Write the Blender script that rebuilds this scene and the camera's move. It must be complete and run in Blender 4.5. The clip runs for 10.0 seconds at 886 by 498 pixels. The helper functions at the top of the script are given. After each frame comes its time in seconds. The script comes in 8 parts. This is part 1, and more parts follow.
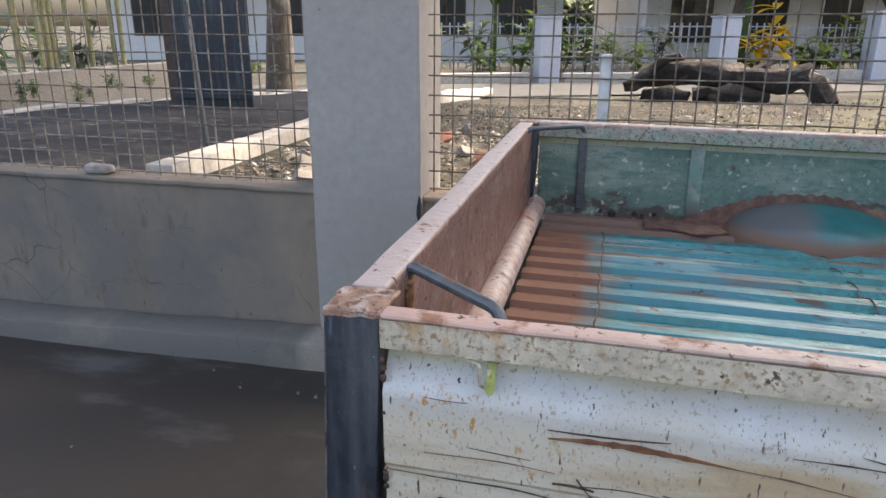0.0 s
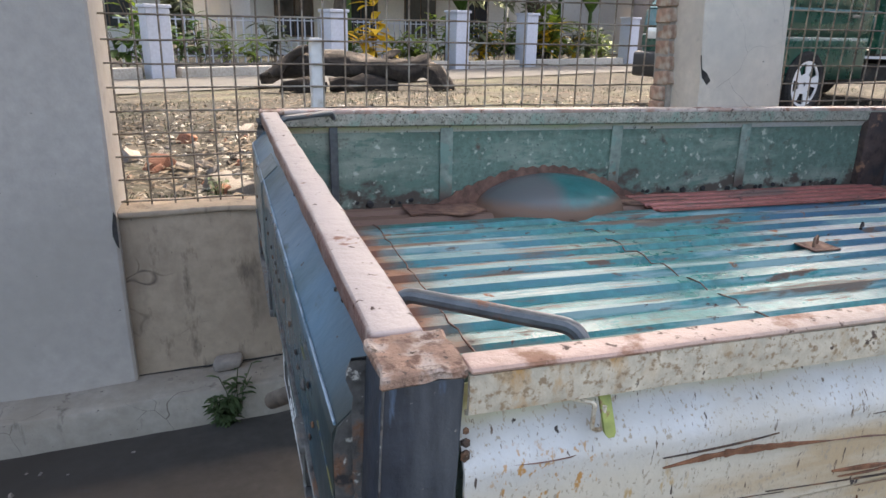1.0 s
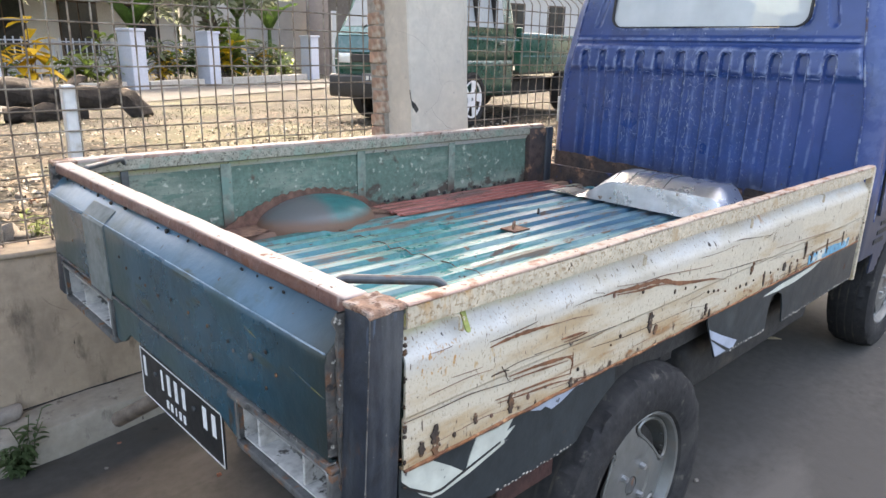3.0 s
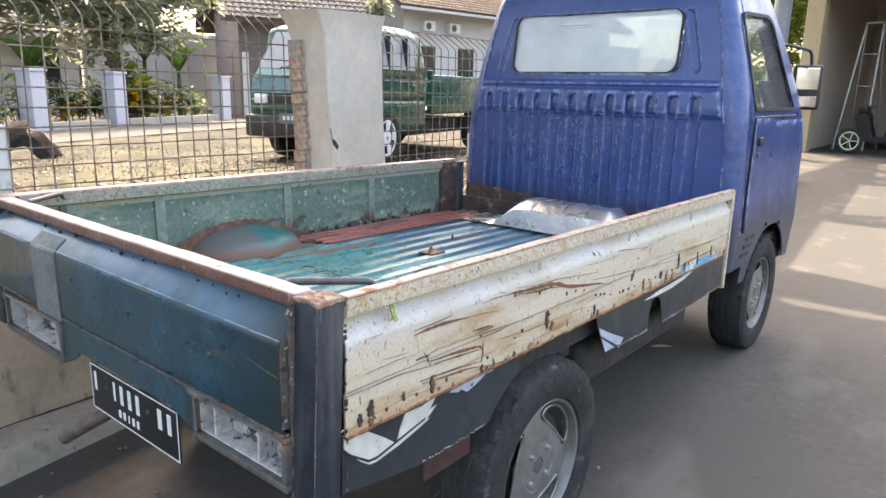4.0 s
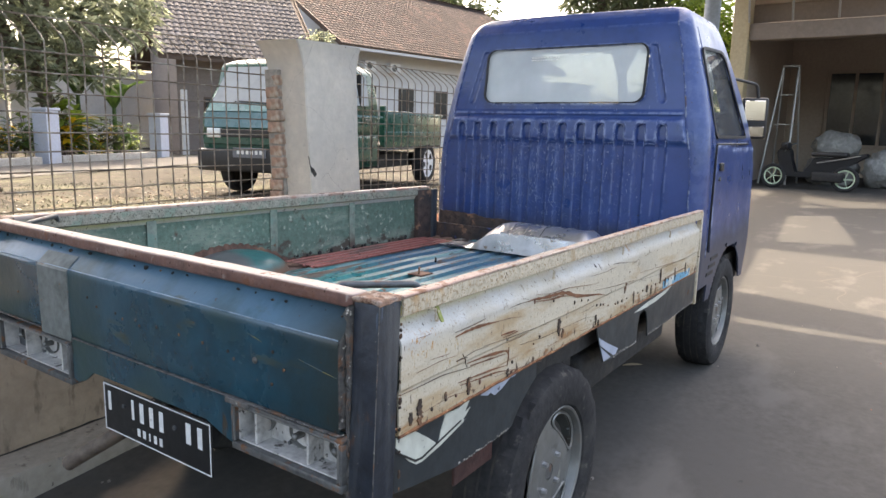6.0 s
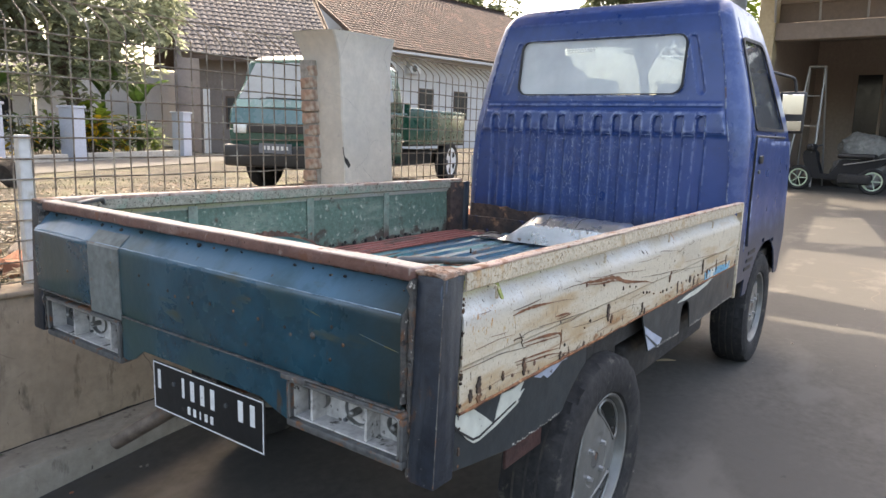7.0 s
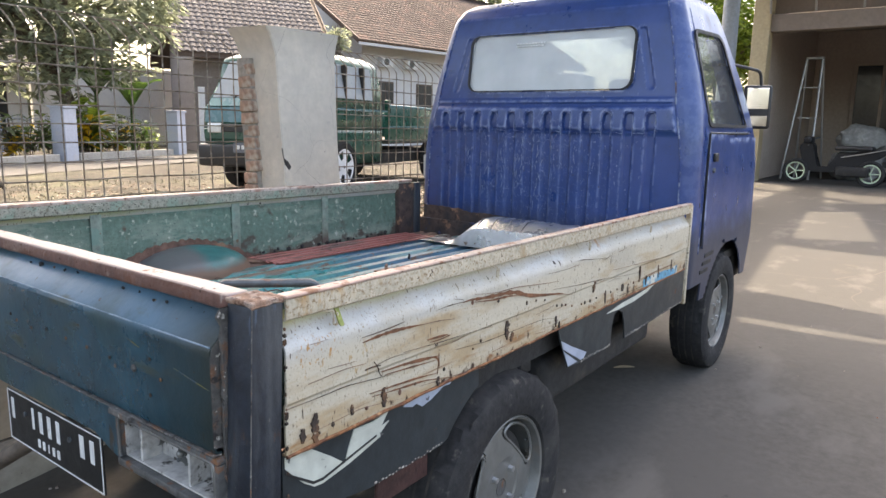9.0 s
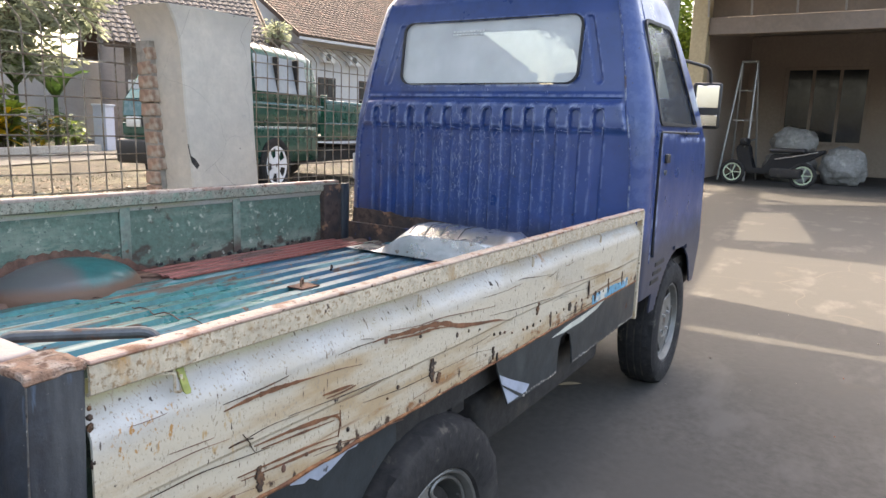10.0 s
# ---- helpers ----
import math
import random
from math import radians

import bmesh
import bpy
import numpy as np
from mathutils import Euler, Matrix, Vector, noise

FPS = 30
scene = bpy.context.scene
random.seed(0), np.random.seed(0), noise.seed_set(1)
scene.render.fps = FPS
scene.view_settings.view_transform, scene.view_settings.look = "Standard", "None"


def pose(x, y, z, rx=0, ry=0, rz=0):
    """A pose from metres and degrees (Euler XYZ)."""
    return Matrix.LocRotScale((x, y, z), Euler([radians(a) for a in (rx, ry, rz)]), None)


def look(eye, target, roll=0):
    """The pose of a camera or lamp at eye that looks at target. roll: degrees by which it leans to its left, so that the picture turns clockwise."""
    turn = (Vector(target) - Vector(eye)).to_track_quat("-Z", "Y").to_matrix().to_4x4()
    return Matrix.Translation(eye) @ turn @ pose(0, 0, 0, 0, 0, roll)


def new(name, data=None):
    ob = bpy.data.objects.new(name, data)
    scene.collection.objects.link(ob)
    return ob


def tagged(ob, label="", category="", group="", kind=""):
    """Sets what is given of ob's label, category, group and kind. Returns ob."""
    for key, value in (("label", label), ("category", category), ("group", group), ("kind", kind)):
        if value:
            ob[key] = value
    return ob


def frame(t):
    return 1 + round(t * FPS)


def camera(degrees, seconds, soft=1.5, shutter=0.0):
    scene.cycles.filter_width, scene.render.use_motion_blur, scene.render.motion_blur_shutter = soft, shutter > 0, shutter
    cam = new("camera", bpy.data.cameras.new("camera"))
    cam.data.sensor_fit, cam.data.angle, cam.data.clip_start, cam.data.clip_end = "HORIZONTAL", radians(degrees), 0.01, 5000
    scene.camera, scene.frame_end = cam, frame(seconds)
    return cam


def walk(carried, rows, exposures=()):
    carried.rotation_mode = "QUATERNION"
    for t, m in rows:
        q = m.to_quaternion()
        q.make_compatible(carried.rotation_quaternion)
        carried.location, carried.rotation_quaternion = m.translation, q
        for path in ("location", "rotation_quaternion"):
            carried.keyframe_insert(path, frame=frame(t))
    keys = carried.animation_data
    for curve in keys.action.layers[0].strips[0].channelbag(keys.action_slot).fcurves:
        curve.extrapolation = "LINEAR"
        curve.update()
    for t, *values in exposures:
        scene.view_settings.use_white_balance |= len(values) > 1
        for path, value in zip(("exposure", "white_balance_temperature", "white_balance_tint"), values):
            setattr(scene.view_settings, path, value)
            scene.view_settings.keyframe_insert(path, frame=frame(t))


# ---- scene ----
cam = camera(66.0, 10.0)
PATH = [
    (0, (0.26, -0.564, 1.139), (-0.2, 1.281, 0.518), 0.1),
    (0.5, (0.07, -0.438, 1.114), (0.036, 1.457, 0.476), 0.6),
    (1, (-0.083, -0.377, 1.093), (0.5, 1.432, 0.471), 1.2),
    (1.5, (-0.153, -0.465, 1.096), (0.715, 1.231, 0.489), 0.8),
    (2, (-0.247, -0.578, 1.144), (0.798, 1.018, 0.542), 0.8),
    (3.3, (-0.527, -0.659, 1.197), (0.861, 0.677, 0.661), 1.3),
    (3.5, (-0.559, -0.705, 1.196), (0.868, 0.606, 0.703), 1.1),
    (4, (-0.645, -0.774, 1.203), (0.86, 0.461, 0.747), 1.3),
    (4.5, (-0.713, -0.754, 1.22), (0.853, 0.424, 0.816), 1.6),
    (5, (-0.763, -0.699, 1.212), (0.85, 0.423, 0.839), 1.6),
    (5.5, (-0.788, -0.68, 1.174), (0.842, 0.425, 0.827), 1.4),
    (6.8, (-0.842, -0.621, 1.117), (0.774, 0.508, 0.777), 1.8),
    (7, (-0.849, -0.604, 1.102), (0.752, 0.545, 0.761), 1.7),
    (7.5, (-0.866, -0.596, 1.093), (0.691, 0.61, 0.746), 1.6),
    (8, (-0.836, -0.628, 1.094), (0.697, 0.606, 0.742), 1.3),
    (8.5, (-0.705, -0.685, 1.094), (0.844, 0.53, 0.739), 0.9),
    (9, (-0.578, -0.744, 1.125), (1.013, 0.416, 0.771), 1.1),
    (9.5, (-0.465, -0.716, 1.126), (1.152, 0.406, 0.769), 1.7),
    (10, (-0.302, -0.621, 1.115), (1.378, 0.405, 0.761), 1.8),
]
# the clip's own brightening and darkening: seconds, stops, kelvin, tint
EXPOSURES = [(t, stops, 6950 if t < 1 else 7250 if t < 2.5 else 7640, 12) for t, stops in ((0.0, 2.24), (0.6, 2.28), (1.3, 2.58), (2.0, 2.8), (3.5, 3.0), (4.5, 2.93), (5.5, 2.68), (6.5, 2.64), (7.5, 2.65), (8.5, 2.68), (10.0, 2.7))]
walk(cam, [(t, look(eye, target, roll)) for t, eye, target, roll in PATH], EXPOSURES)


# ---------- world and light ----------
SUN_AZ, SUN_EL = 50.0, 55.0   # degrees: anticlockwise from +x, above the horizon
world = bpy.data.worlds.new("world")
scene.world = world
world.use_nodes = True
wn = world.node_tree.nodes
sky = wn.new("ShaderNodeTexSky")
sky.sky_type = "NISHITA"
sky.sun_disc = False
sky.sun_elevation = radians(SUN_EL)
sky.sun_rotation = radians(90 - SUN_AZ)
sky.air_density, sky.dust_density, sky.ozone_density = 1.0, 6.0, 1.0
world.node_tree.links.new(sky.outputs[0], wn["Background"].inputs[0])
wn["Background"].inputs[1].default_value = 0.15

sun_data = bpy.data.lights.new("sun", "SUN")
sun_data.energy, sun_data.angle, sun_data.color = 1.6, radians(0.6), (1.0, 0.90, 0.76)
sun = new("sun", sun_data)
a, e = radians(SUN_AZ), radians(SUN_EL)
sun.matrix_world = look((0, 0, 0), (-math.cos(a) * math.cos(e), -math.sin(a) * math.cos(e), -math.sin(e)))


# ---------- materials ----------
def material(name, base, rough=0.6, metal=0.0, grain=(60, 0.12), layers=(), bump=((80, 0.15),), coat=0.0, vary=0.0, stretch=(1, 1, 1), spec=0.5, light_through=0.0):
    """A node material in metres. grain: noise scale and how far it darkens. layers, each laid over the last:
    ("spot", scale, lo, hi, colour, roughness, stretch) noise patches between two thresholds,
    ("low", axis, from, to, scale, lo, hi, colour, roughness, stretch) noise patches that thicken along an axis,
    ("band", axis, from, to, wobble, colour, roughness) a stretch of another colour along an axis with a ragged edge,
    ("crack", scale, width, colour, roughness, stretch) thin cell lines,
    ("edge", lo, hi, scale, colour, roughness) paint rubbed off raised edges.
    A last item (place, radius) keeps a spot or crack layer to one worn area."""
    m = bpy.data.materials.new(name)
    m.use_nodes = True
    nt = m.node_tree
    N, L = nt.nodes, nt.links
    bsdf = N["Principled BSDF"]
    bsdf.inputs["Metallic"].default_value = metal
    bsdf.inputs["Specular IOR Level"].default_value = spec
    bsdf.inputs["Coat Weight"].default_value = coat
    bsdf.inputs["Coat Roughness"].default_value = 0.15
    tc = N.new("ShaderNodeTexCoord")

    def coords(s):
        mp = N.new("ShaderNodeMapping")
        mp.inputs["Scale"].default_value = s
        L.new(tc.outputs["Object"], mp.inputs["Vector"])
        return mp.outputs["Vector"]

    def noise_fac(scale, s=(1, 1, 1), detail=6.0, rough_=0.6):
        n = N.new("ShaderNodeTexNoise")
        n.inputs["Scale"].default_value = scale
        n.inputs["Detail"].default_value = detail
        n.inputs["Roughness"].default_value = rough_
        L.new(coords(s), n.inputs["Vector"])
        return n.outputs["Fac"]

    def remap(fac, lo, hi):
        r = N.new("ShaderNodeMapRange")
        r.inputs["From Min"].default_value, r.inputs["From Max"].default_value = lo, hi
        L.new(fac, r.inputs["Value"])
        return r.outputs["Result"]

    def mix(fac, a_, b_):
        x = N.new("ShaderNodeMix")
        x.data_type = "RGBA"
        for sock, v in ((x.inputs["Factor"], fac), (x.inputs[6], a_), (x.inputs[7], b_)):
            if isinstance(v, (int, float)):
                sock.default_value = v
            elif isinstance(v, tuple):
                sock.default_value = (*v, 1.0)
            else:
                L.new(v, sock)
        return x.outputs[2]

    def maths(op, a_, b_):
        x = N.new("ShaderNodeMath")
        x.operation = op
        for sock, v in ((x.inputs[0], a_), (x.inputs[1], b_)):
            if isinstance(v, (int, float)):
                sock.default_value = v
            else:
                L.new(v, sock)
        return x.outputs[0]

    dark = tuple(c * (1 - 3.2 * grain[1]) for c in base)
    lite = tuple(min(1.0, c * (1 + 1.6 * grain[1])) for c in base)
    col = mix(remap(noise_fac(grain[0], stretch), 0.3, 0.7), dark, lite)
    col = mix(remap(noise_fac(grain[0] * 0.07, stretch, 3.0), 0.35, 0.7), col, mix(0.5, col, dark))
    rg = (rough, rough, rough)
    if vary:
        oi = N.new("ShaderNodeObjectInfo")
        col = mix(maths("MULTIPLY", oi.outputs["Random"], vary), col, tuple(c * 0.45 for c in base))
    rcol = mix(remap(noise_fac(grain[0] * 0.4), 0.3, 0.7), tuple(max(0.02, c - 0.08) for c in rg), tuple(min(1, c + 0.1) for c in rg))
    for layer in layers:
        area = None
        if isinstance(layer[-1], tuple) and isinstance(layer[-1][0], tuple):
            layer, area = layer[:-1], layer[-1]
        if layer[0] == "edge":
            _, lo, hi, scale, c, r = layer
            f = maths("MULTIPLY", remap(N.new("ShaderNodeNewGeometry").outputs["Pointiness"], lo, hi), remap(noise_fac(scale), 0.42, 0.56))
        elif layer[0] == "low":
            _, axis, lo, hi, scale, t0, t1, c, r, st = layer
            sp = N.new("ShaderNodeSeparateXYZ")
            L.new(tc.outputs["Object"], sp.inputs[0])
            f = remap(maths("ADD", noise_fac(scale, st), maths("MULTIPLY", remap(sp.outputs["XYZ".index(axis)], lo, hi), 0.20)), t0, t1)
        elif layer[0] == "spot":
            _, scale, lo, hi, c, r, *s = layer
            f = remap(noise_fac(scale, s[0] if s else (1, 1, 1)), lo, hi)
        elif layer[0] == "band":
            _, axis, lo, hi, wob, c, r = layer
            sp = N.new("ShaderNodeSeparateXYZ")
            L.new(tc.outputs["Object"], sp.inputs[0])
            v = maths("ADD", sp.outputs["XYZ".index(axis)], maths("MULTIPLY", maths("SUBTRACT", noise_fac(9.0), 0.5), wob))
            f = remap(v, lo, hi)
        else:
            _, scale, width, c, r, *s = layer
            vo = N.new("ShaderNodeTexVoronoi")
            vo.feature = "DISTANCE_TO_EDGE"
            vo.inputs["Scale"].default_value = scale
            wob = N.new("ShaderNodeVectorMath")
            wob.operation = "ADD"
            nn = N.new("ShaderNodeTexNoise")
            nn.inputs["Scale"].default_value = scale * 1.7
            L.new(coords((1, 1, 1)), nn.inputs["Vector"])
            sc = N.new("ShaderNodeVectorMath")
            sc.operation = "SCALE"
            sc.inputs["Scale"].default_value = 0.5 / scale
            L.new(nn.outputs["Color"], sc.inputs[0])
            L.new(coords(s[0] if s else (1, 1, 1)), wob.inputs[0])
            L.new(sc.outputs[0], wob.inputs[1])
            L.new(wob.outputs[0], vo.inputs["Vector"])
            gate = remap(noise_fac(scale * 0.6), 0.5, 0.6)
            f = maths("MULTIPLY", remap(vo.outputs["Distance"], width, 0.0), gate)
        if area:
            dist = N.new("ShaderNodeVectorMath")
            dist.operation = "DISTANCE"
            L.new(tc.outputs["Object"], dist.inputs[0])
            dist.inputs[1].default_value = area[0]
            wobble = maths("ADD", dist.outputs["Value"], maths("MULTIPLY", maths("SUBTRACT", noise_fac(6.0), 0.5), area[1]))
            f = maths("MULTIPLY", f, remap(wobble, area[1], area[1] * 0.5))
        col = mix(f, col, c)
        rcol = mix(f, rcol, (r, r, r))
    L.new(col, bsdf.inputs["Base Color"])
    L.new(rcol, bsdf.inputs["Roughness"])
    if light_through:
        bsdf.inputs["Subsurface Weight"].default_value = 0.0
        tr = N.new("ShaderNodeBsdfTranslucent")
        L.new(col, tr.inputs["Color"])
        ad = N.new("ShaderNodeMixShader")
        ad.inputs[0].default_value = light_through
        L.new(bsdf.outputs[0], ad.inputs[1])
        L.new(tr.outputs[0], ad.inputs[2])
        L.new(ad.outputs[0], N["Material Output"].inputs["Surface"])
    last = None
    for scale, strength in bump:
        b = N.new("ShaderNodeBump")
        b.inputs["Strength"].default_value = strength
        b.inputs["Distance"].default_value = 0.4 / scale
        L.new(noise_fac(scale, stretch), b.inputs["Height"])
        if last:
            L.new(last, b.inputs["Normal"])
        last = b.outputs["Normal"]
    if last:
        L.new(last, bsdf.inputs["Normal"])
    return m


def glass_material(name, tint=(0.9, 0.95, 0.93), rough=0.0, haze=0.0, gloss=0.08):
    """Thin window glass: clear with a mirror-like gloss, and a film of dust where haze is given."""
    m = bpy.data.materials.new(name)
    m.use_nodes = True
    N, L = m.node_tree.nodes, m.node_tree.links
    N.remove(N["Principled BSDF"])
    tr, gl, df = N.new("ShaderNodeBsdfTransparent"), N.new("ShaderNodeBsdfGlossy"), N.new("ShaderNodeBsdfDiffuse")
    tr.inputs[0].default_value = (*tint, 1)
    gl.inputs["Roughness"].default_value = rough
    df.inputs[0].default_value = (0.64, 0.66, 0.65, 1)
    a_, b_ = N.new("ShaderNodeMixShader"), N.new("ShaderNodeMixShader")
    nz = N.new("ShaderNodeTexNoise")
    nz.inputs["Scale"].default_value = 7.0
    nz.inputs["Detail"].default_value = 5.0
    tc = N.new("ShaderNodeTexCoord")
    L.new(tc.outputs["Object"], nz.inputs["Vector"])
    rm = N.new("ShaderNodeMapRange")
    rm.inputs["To Min"].default_value, rm.inputs["To Max"].default_value = haze * 0.6, haze * 1.4
    L.new(nz.outputs["Fac"], rm.inputs["Value"])
    L.new(rm.outputs[0], a_.inputs[0])
    L.new(tr.outputs[0], a_.inputs[1])
    L.new(df.outputs[0], a_.inputs[2])
    b_.inputs[0].default_value = gloss
    L.new(a_.outputs[0], b_.inputs[1])
    L.new(gl.outputs[0], b_.inputs[2])
    L.new(b_.outputs[0], N["Material Output"].inputs["Surface"])
    return m


m_gate_white = material("chipped_white_paint", (0.51, 0.51, 0.485), 0.50, 0, (35, 0.04), (
    ("spot", 3.2, 0.46, 0.64, (0.48, 0.46, 0.40), 0.6, (0.6, 1, 1.6)),
    ("band", "Z", 0.800, 0.765, 0.024, (0.53, 0.475, 0.37), 0.55),
    ("low", "Z", 0.79, 0.62, 7, 0.58, 0.74, (0.42, 0.315, 0.19), 0.6, (0.5, 1, 2.4)),
    ("low", "Z", 0.77, 0.62, 15, 0.755, 0.86, (0.32, 0.17, 0.07), 0.75, (0.4, 1, 2.6)),
    ("spot", 110, 0.56, 0.62, (0.42, 0.22, 0.07), 0.75, (1.2, 1, 0.8), ((0.105, 0.0, 0.779), 0.035)),
    ("spot", 110, 0.57, 0.62, (0.42, 0.22, 0.07), 0.75, (1.2, 1, 0.8), ((0.145, 0.0, 0.781), 0.030)),
    ("spot", 45, 0.50, 0.60, (0.36, 0.17, 0.05), 0.75, (1, 1, 0.6), ((1.21, 0.0, 0.835), 0.05)),
    ("spot", 60, 0.58, 0.66, (0.42, 0.27, 0.11), 0.7, (1.2, 1, 0.5), ((0.215, 0.0, 0.735), 0.05)),
    ("spot", 5, 0.50, 0.66, (0.44, 0.40, 0.32), 0.6, (0.8, 1, 1.3)),
    ("band", "Z", 0.820, 0.838, 0.018, (0.36, 0.37, 0.19), 0.6),
    ("spot", 210, 0.575, 0.66, (0.33, 0.28, 0.21), 0.8, (1.3, 1, 0.8)),
    ("spot", 95, 0.65, 0.68, (0.12, 0.085, 0.06), 0.8, (2.0, 1, 0.5)),
    ("spot", 52, 0.665, 0.685, (0.07, 0.05, 0.04), 0.8, (2.4, 1, 0.45)),
    ("spot", 38, 0.67, 0.69, (0.05, 0.04, 0.035), 0.8, (1.2, 1, 0.8)),
    ("low", "Z", 0.74, 0.60, 11, 0.72, 0.79, (0.17, 0.085, 0.04), 0.8, (0.16, 1, 5.0)),
    ("low", "Z", 0.685, 0.625, 26, 0.745, 0.83, (0.24, 0.115, 0.05), 0.85, (0.6, 1, 1.2)),
    ("low", "Z", 0.672, 0.618, 40, 0.72, 0.78, (0.06, 0.036, 0.024), 0.85, (1, 1, 0.6)),
    ), ((60, 0.22), (9, 0.12)), spec=0.4)
m_gate_inner = material("worn_green_paint", (0.130, 0.205, 0.158), 0.55, 0, (45, 0.14), (
    ("spot", 5, 0.50, 0.66, (0.24, 0.28, 0.22), 0.6, (0.5, 1, 1.8)),
    ("spot", 22, 0.56, 0.64, (0.10, 0.17, 0.13), 0.6, (0.5, 1, 2.0)),
    ("spot", 120, 0.60, 0.66, (0.09, 0.12, 0.10), 0.7),
    ("low", "Z", 0.72, 0.62, 14, 0.62, 0.72, (0.075, 0.06, 0.045), 0.8, (0.8, 1, 1.2)),
    ("spot", 40, 0.60, 0.68, (0.40, 0.42, 0.34), 0.6),
    ("spot", 8, 0.63, 0.70, (0.10, 0.06, 0.04), 0.8),
    ("spot", 4, 0.60, 0.72, (0.16, 0.20, 0.16), 0.75, (3, 1, 0.5)),
    ("spot", 11, 0.68, 0.72, (0.03, 0.028, 0.025), 0.8),
    ), ((60, 0.3), (10, 0.15)))
m_stiffener = material("greyed_green_stiffener", (0.24, 0.29, 0.235), 0.6, 0, (45, 0.14), (
    ("spot", 18, 0.52, 0.62, (0.14, 0.22, 0.18), 0.6), ("spot", 30, 0.62, 0.68, (0.15, 0.09, 0.055), 0.8), ("band", "Z", 0.69, 0.64, 0.05, (0.12, 0.09, 0.07), 0.8)), ((60, 0.3),))
m_flange_inner = material("speckled_grey_white_flange", (0.33, 0.315, 0.25), 0.6, 0, (60, 0.12), (
    ("spot", 14, 0.52, 0.60, (0.22, 0.27, 0.21), 0.65), ("spot", 90, 0.55, 0.62, (0.16, 0.15, 0.11), 0.8), ("spot", 150, 0.58, 0.64, (0.07, 0.065, 0.05), 0.85), ("spot", 10, 0.66, 0.72, (0.22, 0.11, 0.06), 0.8)), ((70, 0.5),))
m_gate_cap = material("weathered_white_rail_paint", (0.58, 0.51, 0.385), 0.6, 0, (60, 0.12), (
    ("spot", 28, 0.50, 0.62, (0.44, 0.25, 0.09), 0.8, (1.4, 1, 0.7), ((0.11, 0.0, 0.86), 0.11)),
    ("spot", 9, 0.58, 0.72, (0.44, 0.33, 0.19), 0.8),
    ("spot", 180, 0.54, 0.63, (0.28, 0.20, 0.12), 0.85),
    ("spot", 22, 0.56, 0.70, (0.38, 0.27, 0.15), 0.85, (1, 1, 0.6)),
    ("spot", 60, 0.65, 0.69, (0.08, 0.055, 0.04), 0.85),
    ("spot", 34, 0.66, 0.69, (0.07, 0.05, 0.04), 0.85, (1.6, 1, 0.35)),
    ("spot", 9, 0.62, 0.70, (0.36, 0.18, 0.07), 0.8),
    ("spot", 5, 0.66, 0.74, (0.36, 0.35, 0.19), 0.7),
    ), ((70, 0.4),))
m_rail_rust = material("rusty_red_primer_rail", (0.185, 0.095, 0.075), 0.45, 0, (30, 0.14), (
    ("spot", 5, 0.54, 0.68, (0.30, 0.215, 0.18), 0.45, (0.6, 0.5, 1)),
    ("spot", 13, 0.56, 0.64, (0.14, 0.065, 0.045), 0.6, (1.5, 0.4, 1)),
    ("spot", 34, 0.60, 0.70, (0.36, 0.29, 0.25), 0.45),
    ("spot", 17, 0.58, 0.66, (0.17, 0.075, 0.045), 0.75),
    # pale top: worn white paint plus sky gloss put into the colour
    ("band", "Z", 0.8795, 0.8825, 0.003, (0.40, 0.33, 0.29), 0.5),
    ("spot", 26, 0.62, 0.68, (0.20, 0.095, 0.06), 0.7),
    ("spot", 60, 0.63, 0.67, (0.06, 0.03, 0.02), 0.8),
    ), ((90, 0.35), (20, 0.2)))
m_rail_pink = material("worn_cream_and_salmon_rail", (0.47, 0.375, 0.30), 0.45, 0, (40, 0.12), (
    ("band", "X", 0.50, 0.16, 0.16, (0.45, 0.30, 0.235), 0.42),
    ("spot", 9, 0.56, 0.66, (0.40, 0.26, 0.19), 0.6), ("spot", 24, 0.54, 0.64, (0.24, 0.12, 0.07), 0.75), ("spot", 80, 0.60, 0.66, (0.08, 0.045, 0.03), 0.8)), ((90, 0.35), (20, 0.2)))
m_rail_white = material("faded_white_over_red_rail", (0.50, 0.40, 0.34), 0.38, 0, (30, 0.12), (
    ("spot", 8, 0.50, 0.62, (0.34, 0.18, 0.125), 0.5),
    ("spot", 26, 0.58, 0.66, (0.19, 0.09, 0.055), 0.8),
    ("spot", 70, 0.63, 0.67, (0.07, 0.04, 0.03), 0.8),
    ), ((90, 0.3), (20, 0.2)))
m_rust_crumb = material("flaking_rust", (0.30, 0.13, 0.055), 0.85, 0, (70, 0.2), (
    ("spot", 25, 0.5, 0.62, (0.13, 0.055, 0.03), 0.9),
    ("spot", 50, 0.6, 0.66, (0.44, 0.25, 0.13), 0.9),
    ), ((45, 0.8), (120, 0.6)))
m_cap_rust = material("pink_rust_cap", (0.33, 0.20, 0.135), 0.85, 0, (60, 0.16), (
    ("spot", 40, 0.48, 0.60, (0.40, 0.32, 0.26), 0.9), ("spot", 70, 0.55, 0.64, (0.13, 0.07, 0.045), 0.9), ("spot", 160, 0.58, 0.66, (0.07, 0.045, 0.03), 0.9)), ((60, 0.8), (140, 0.5)))
m_gouge = material("raw_orange_rust", (0.24, 0.105, 0.05), 0.85, 0, (60, 0.2), (("spot", 30, 0.55, 0.64, (0.10, 0.05, 0.03), 0.9),), ((80, 0.6),))
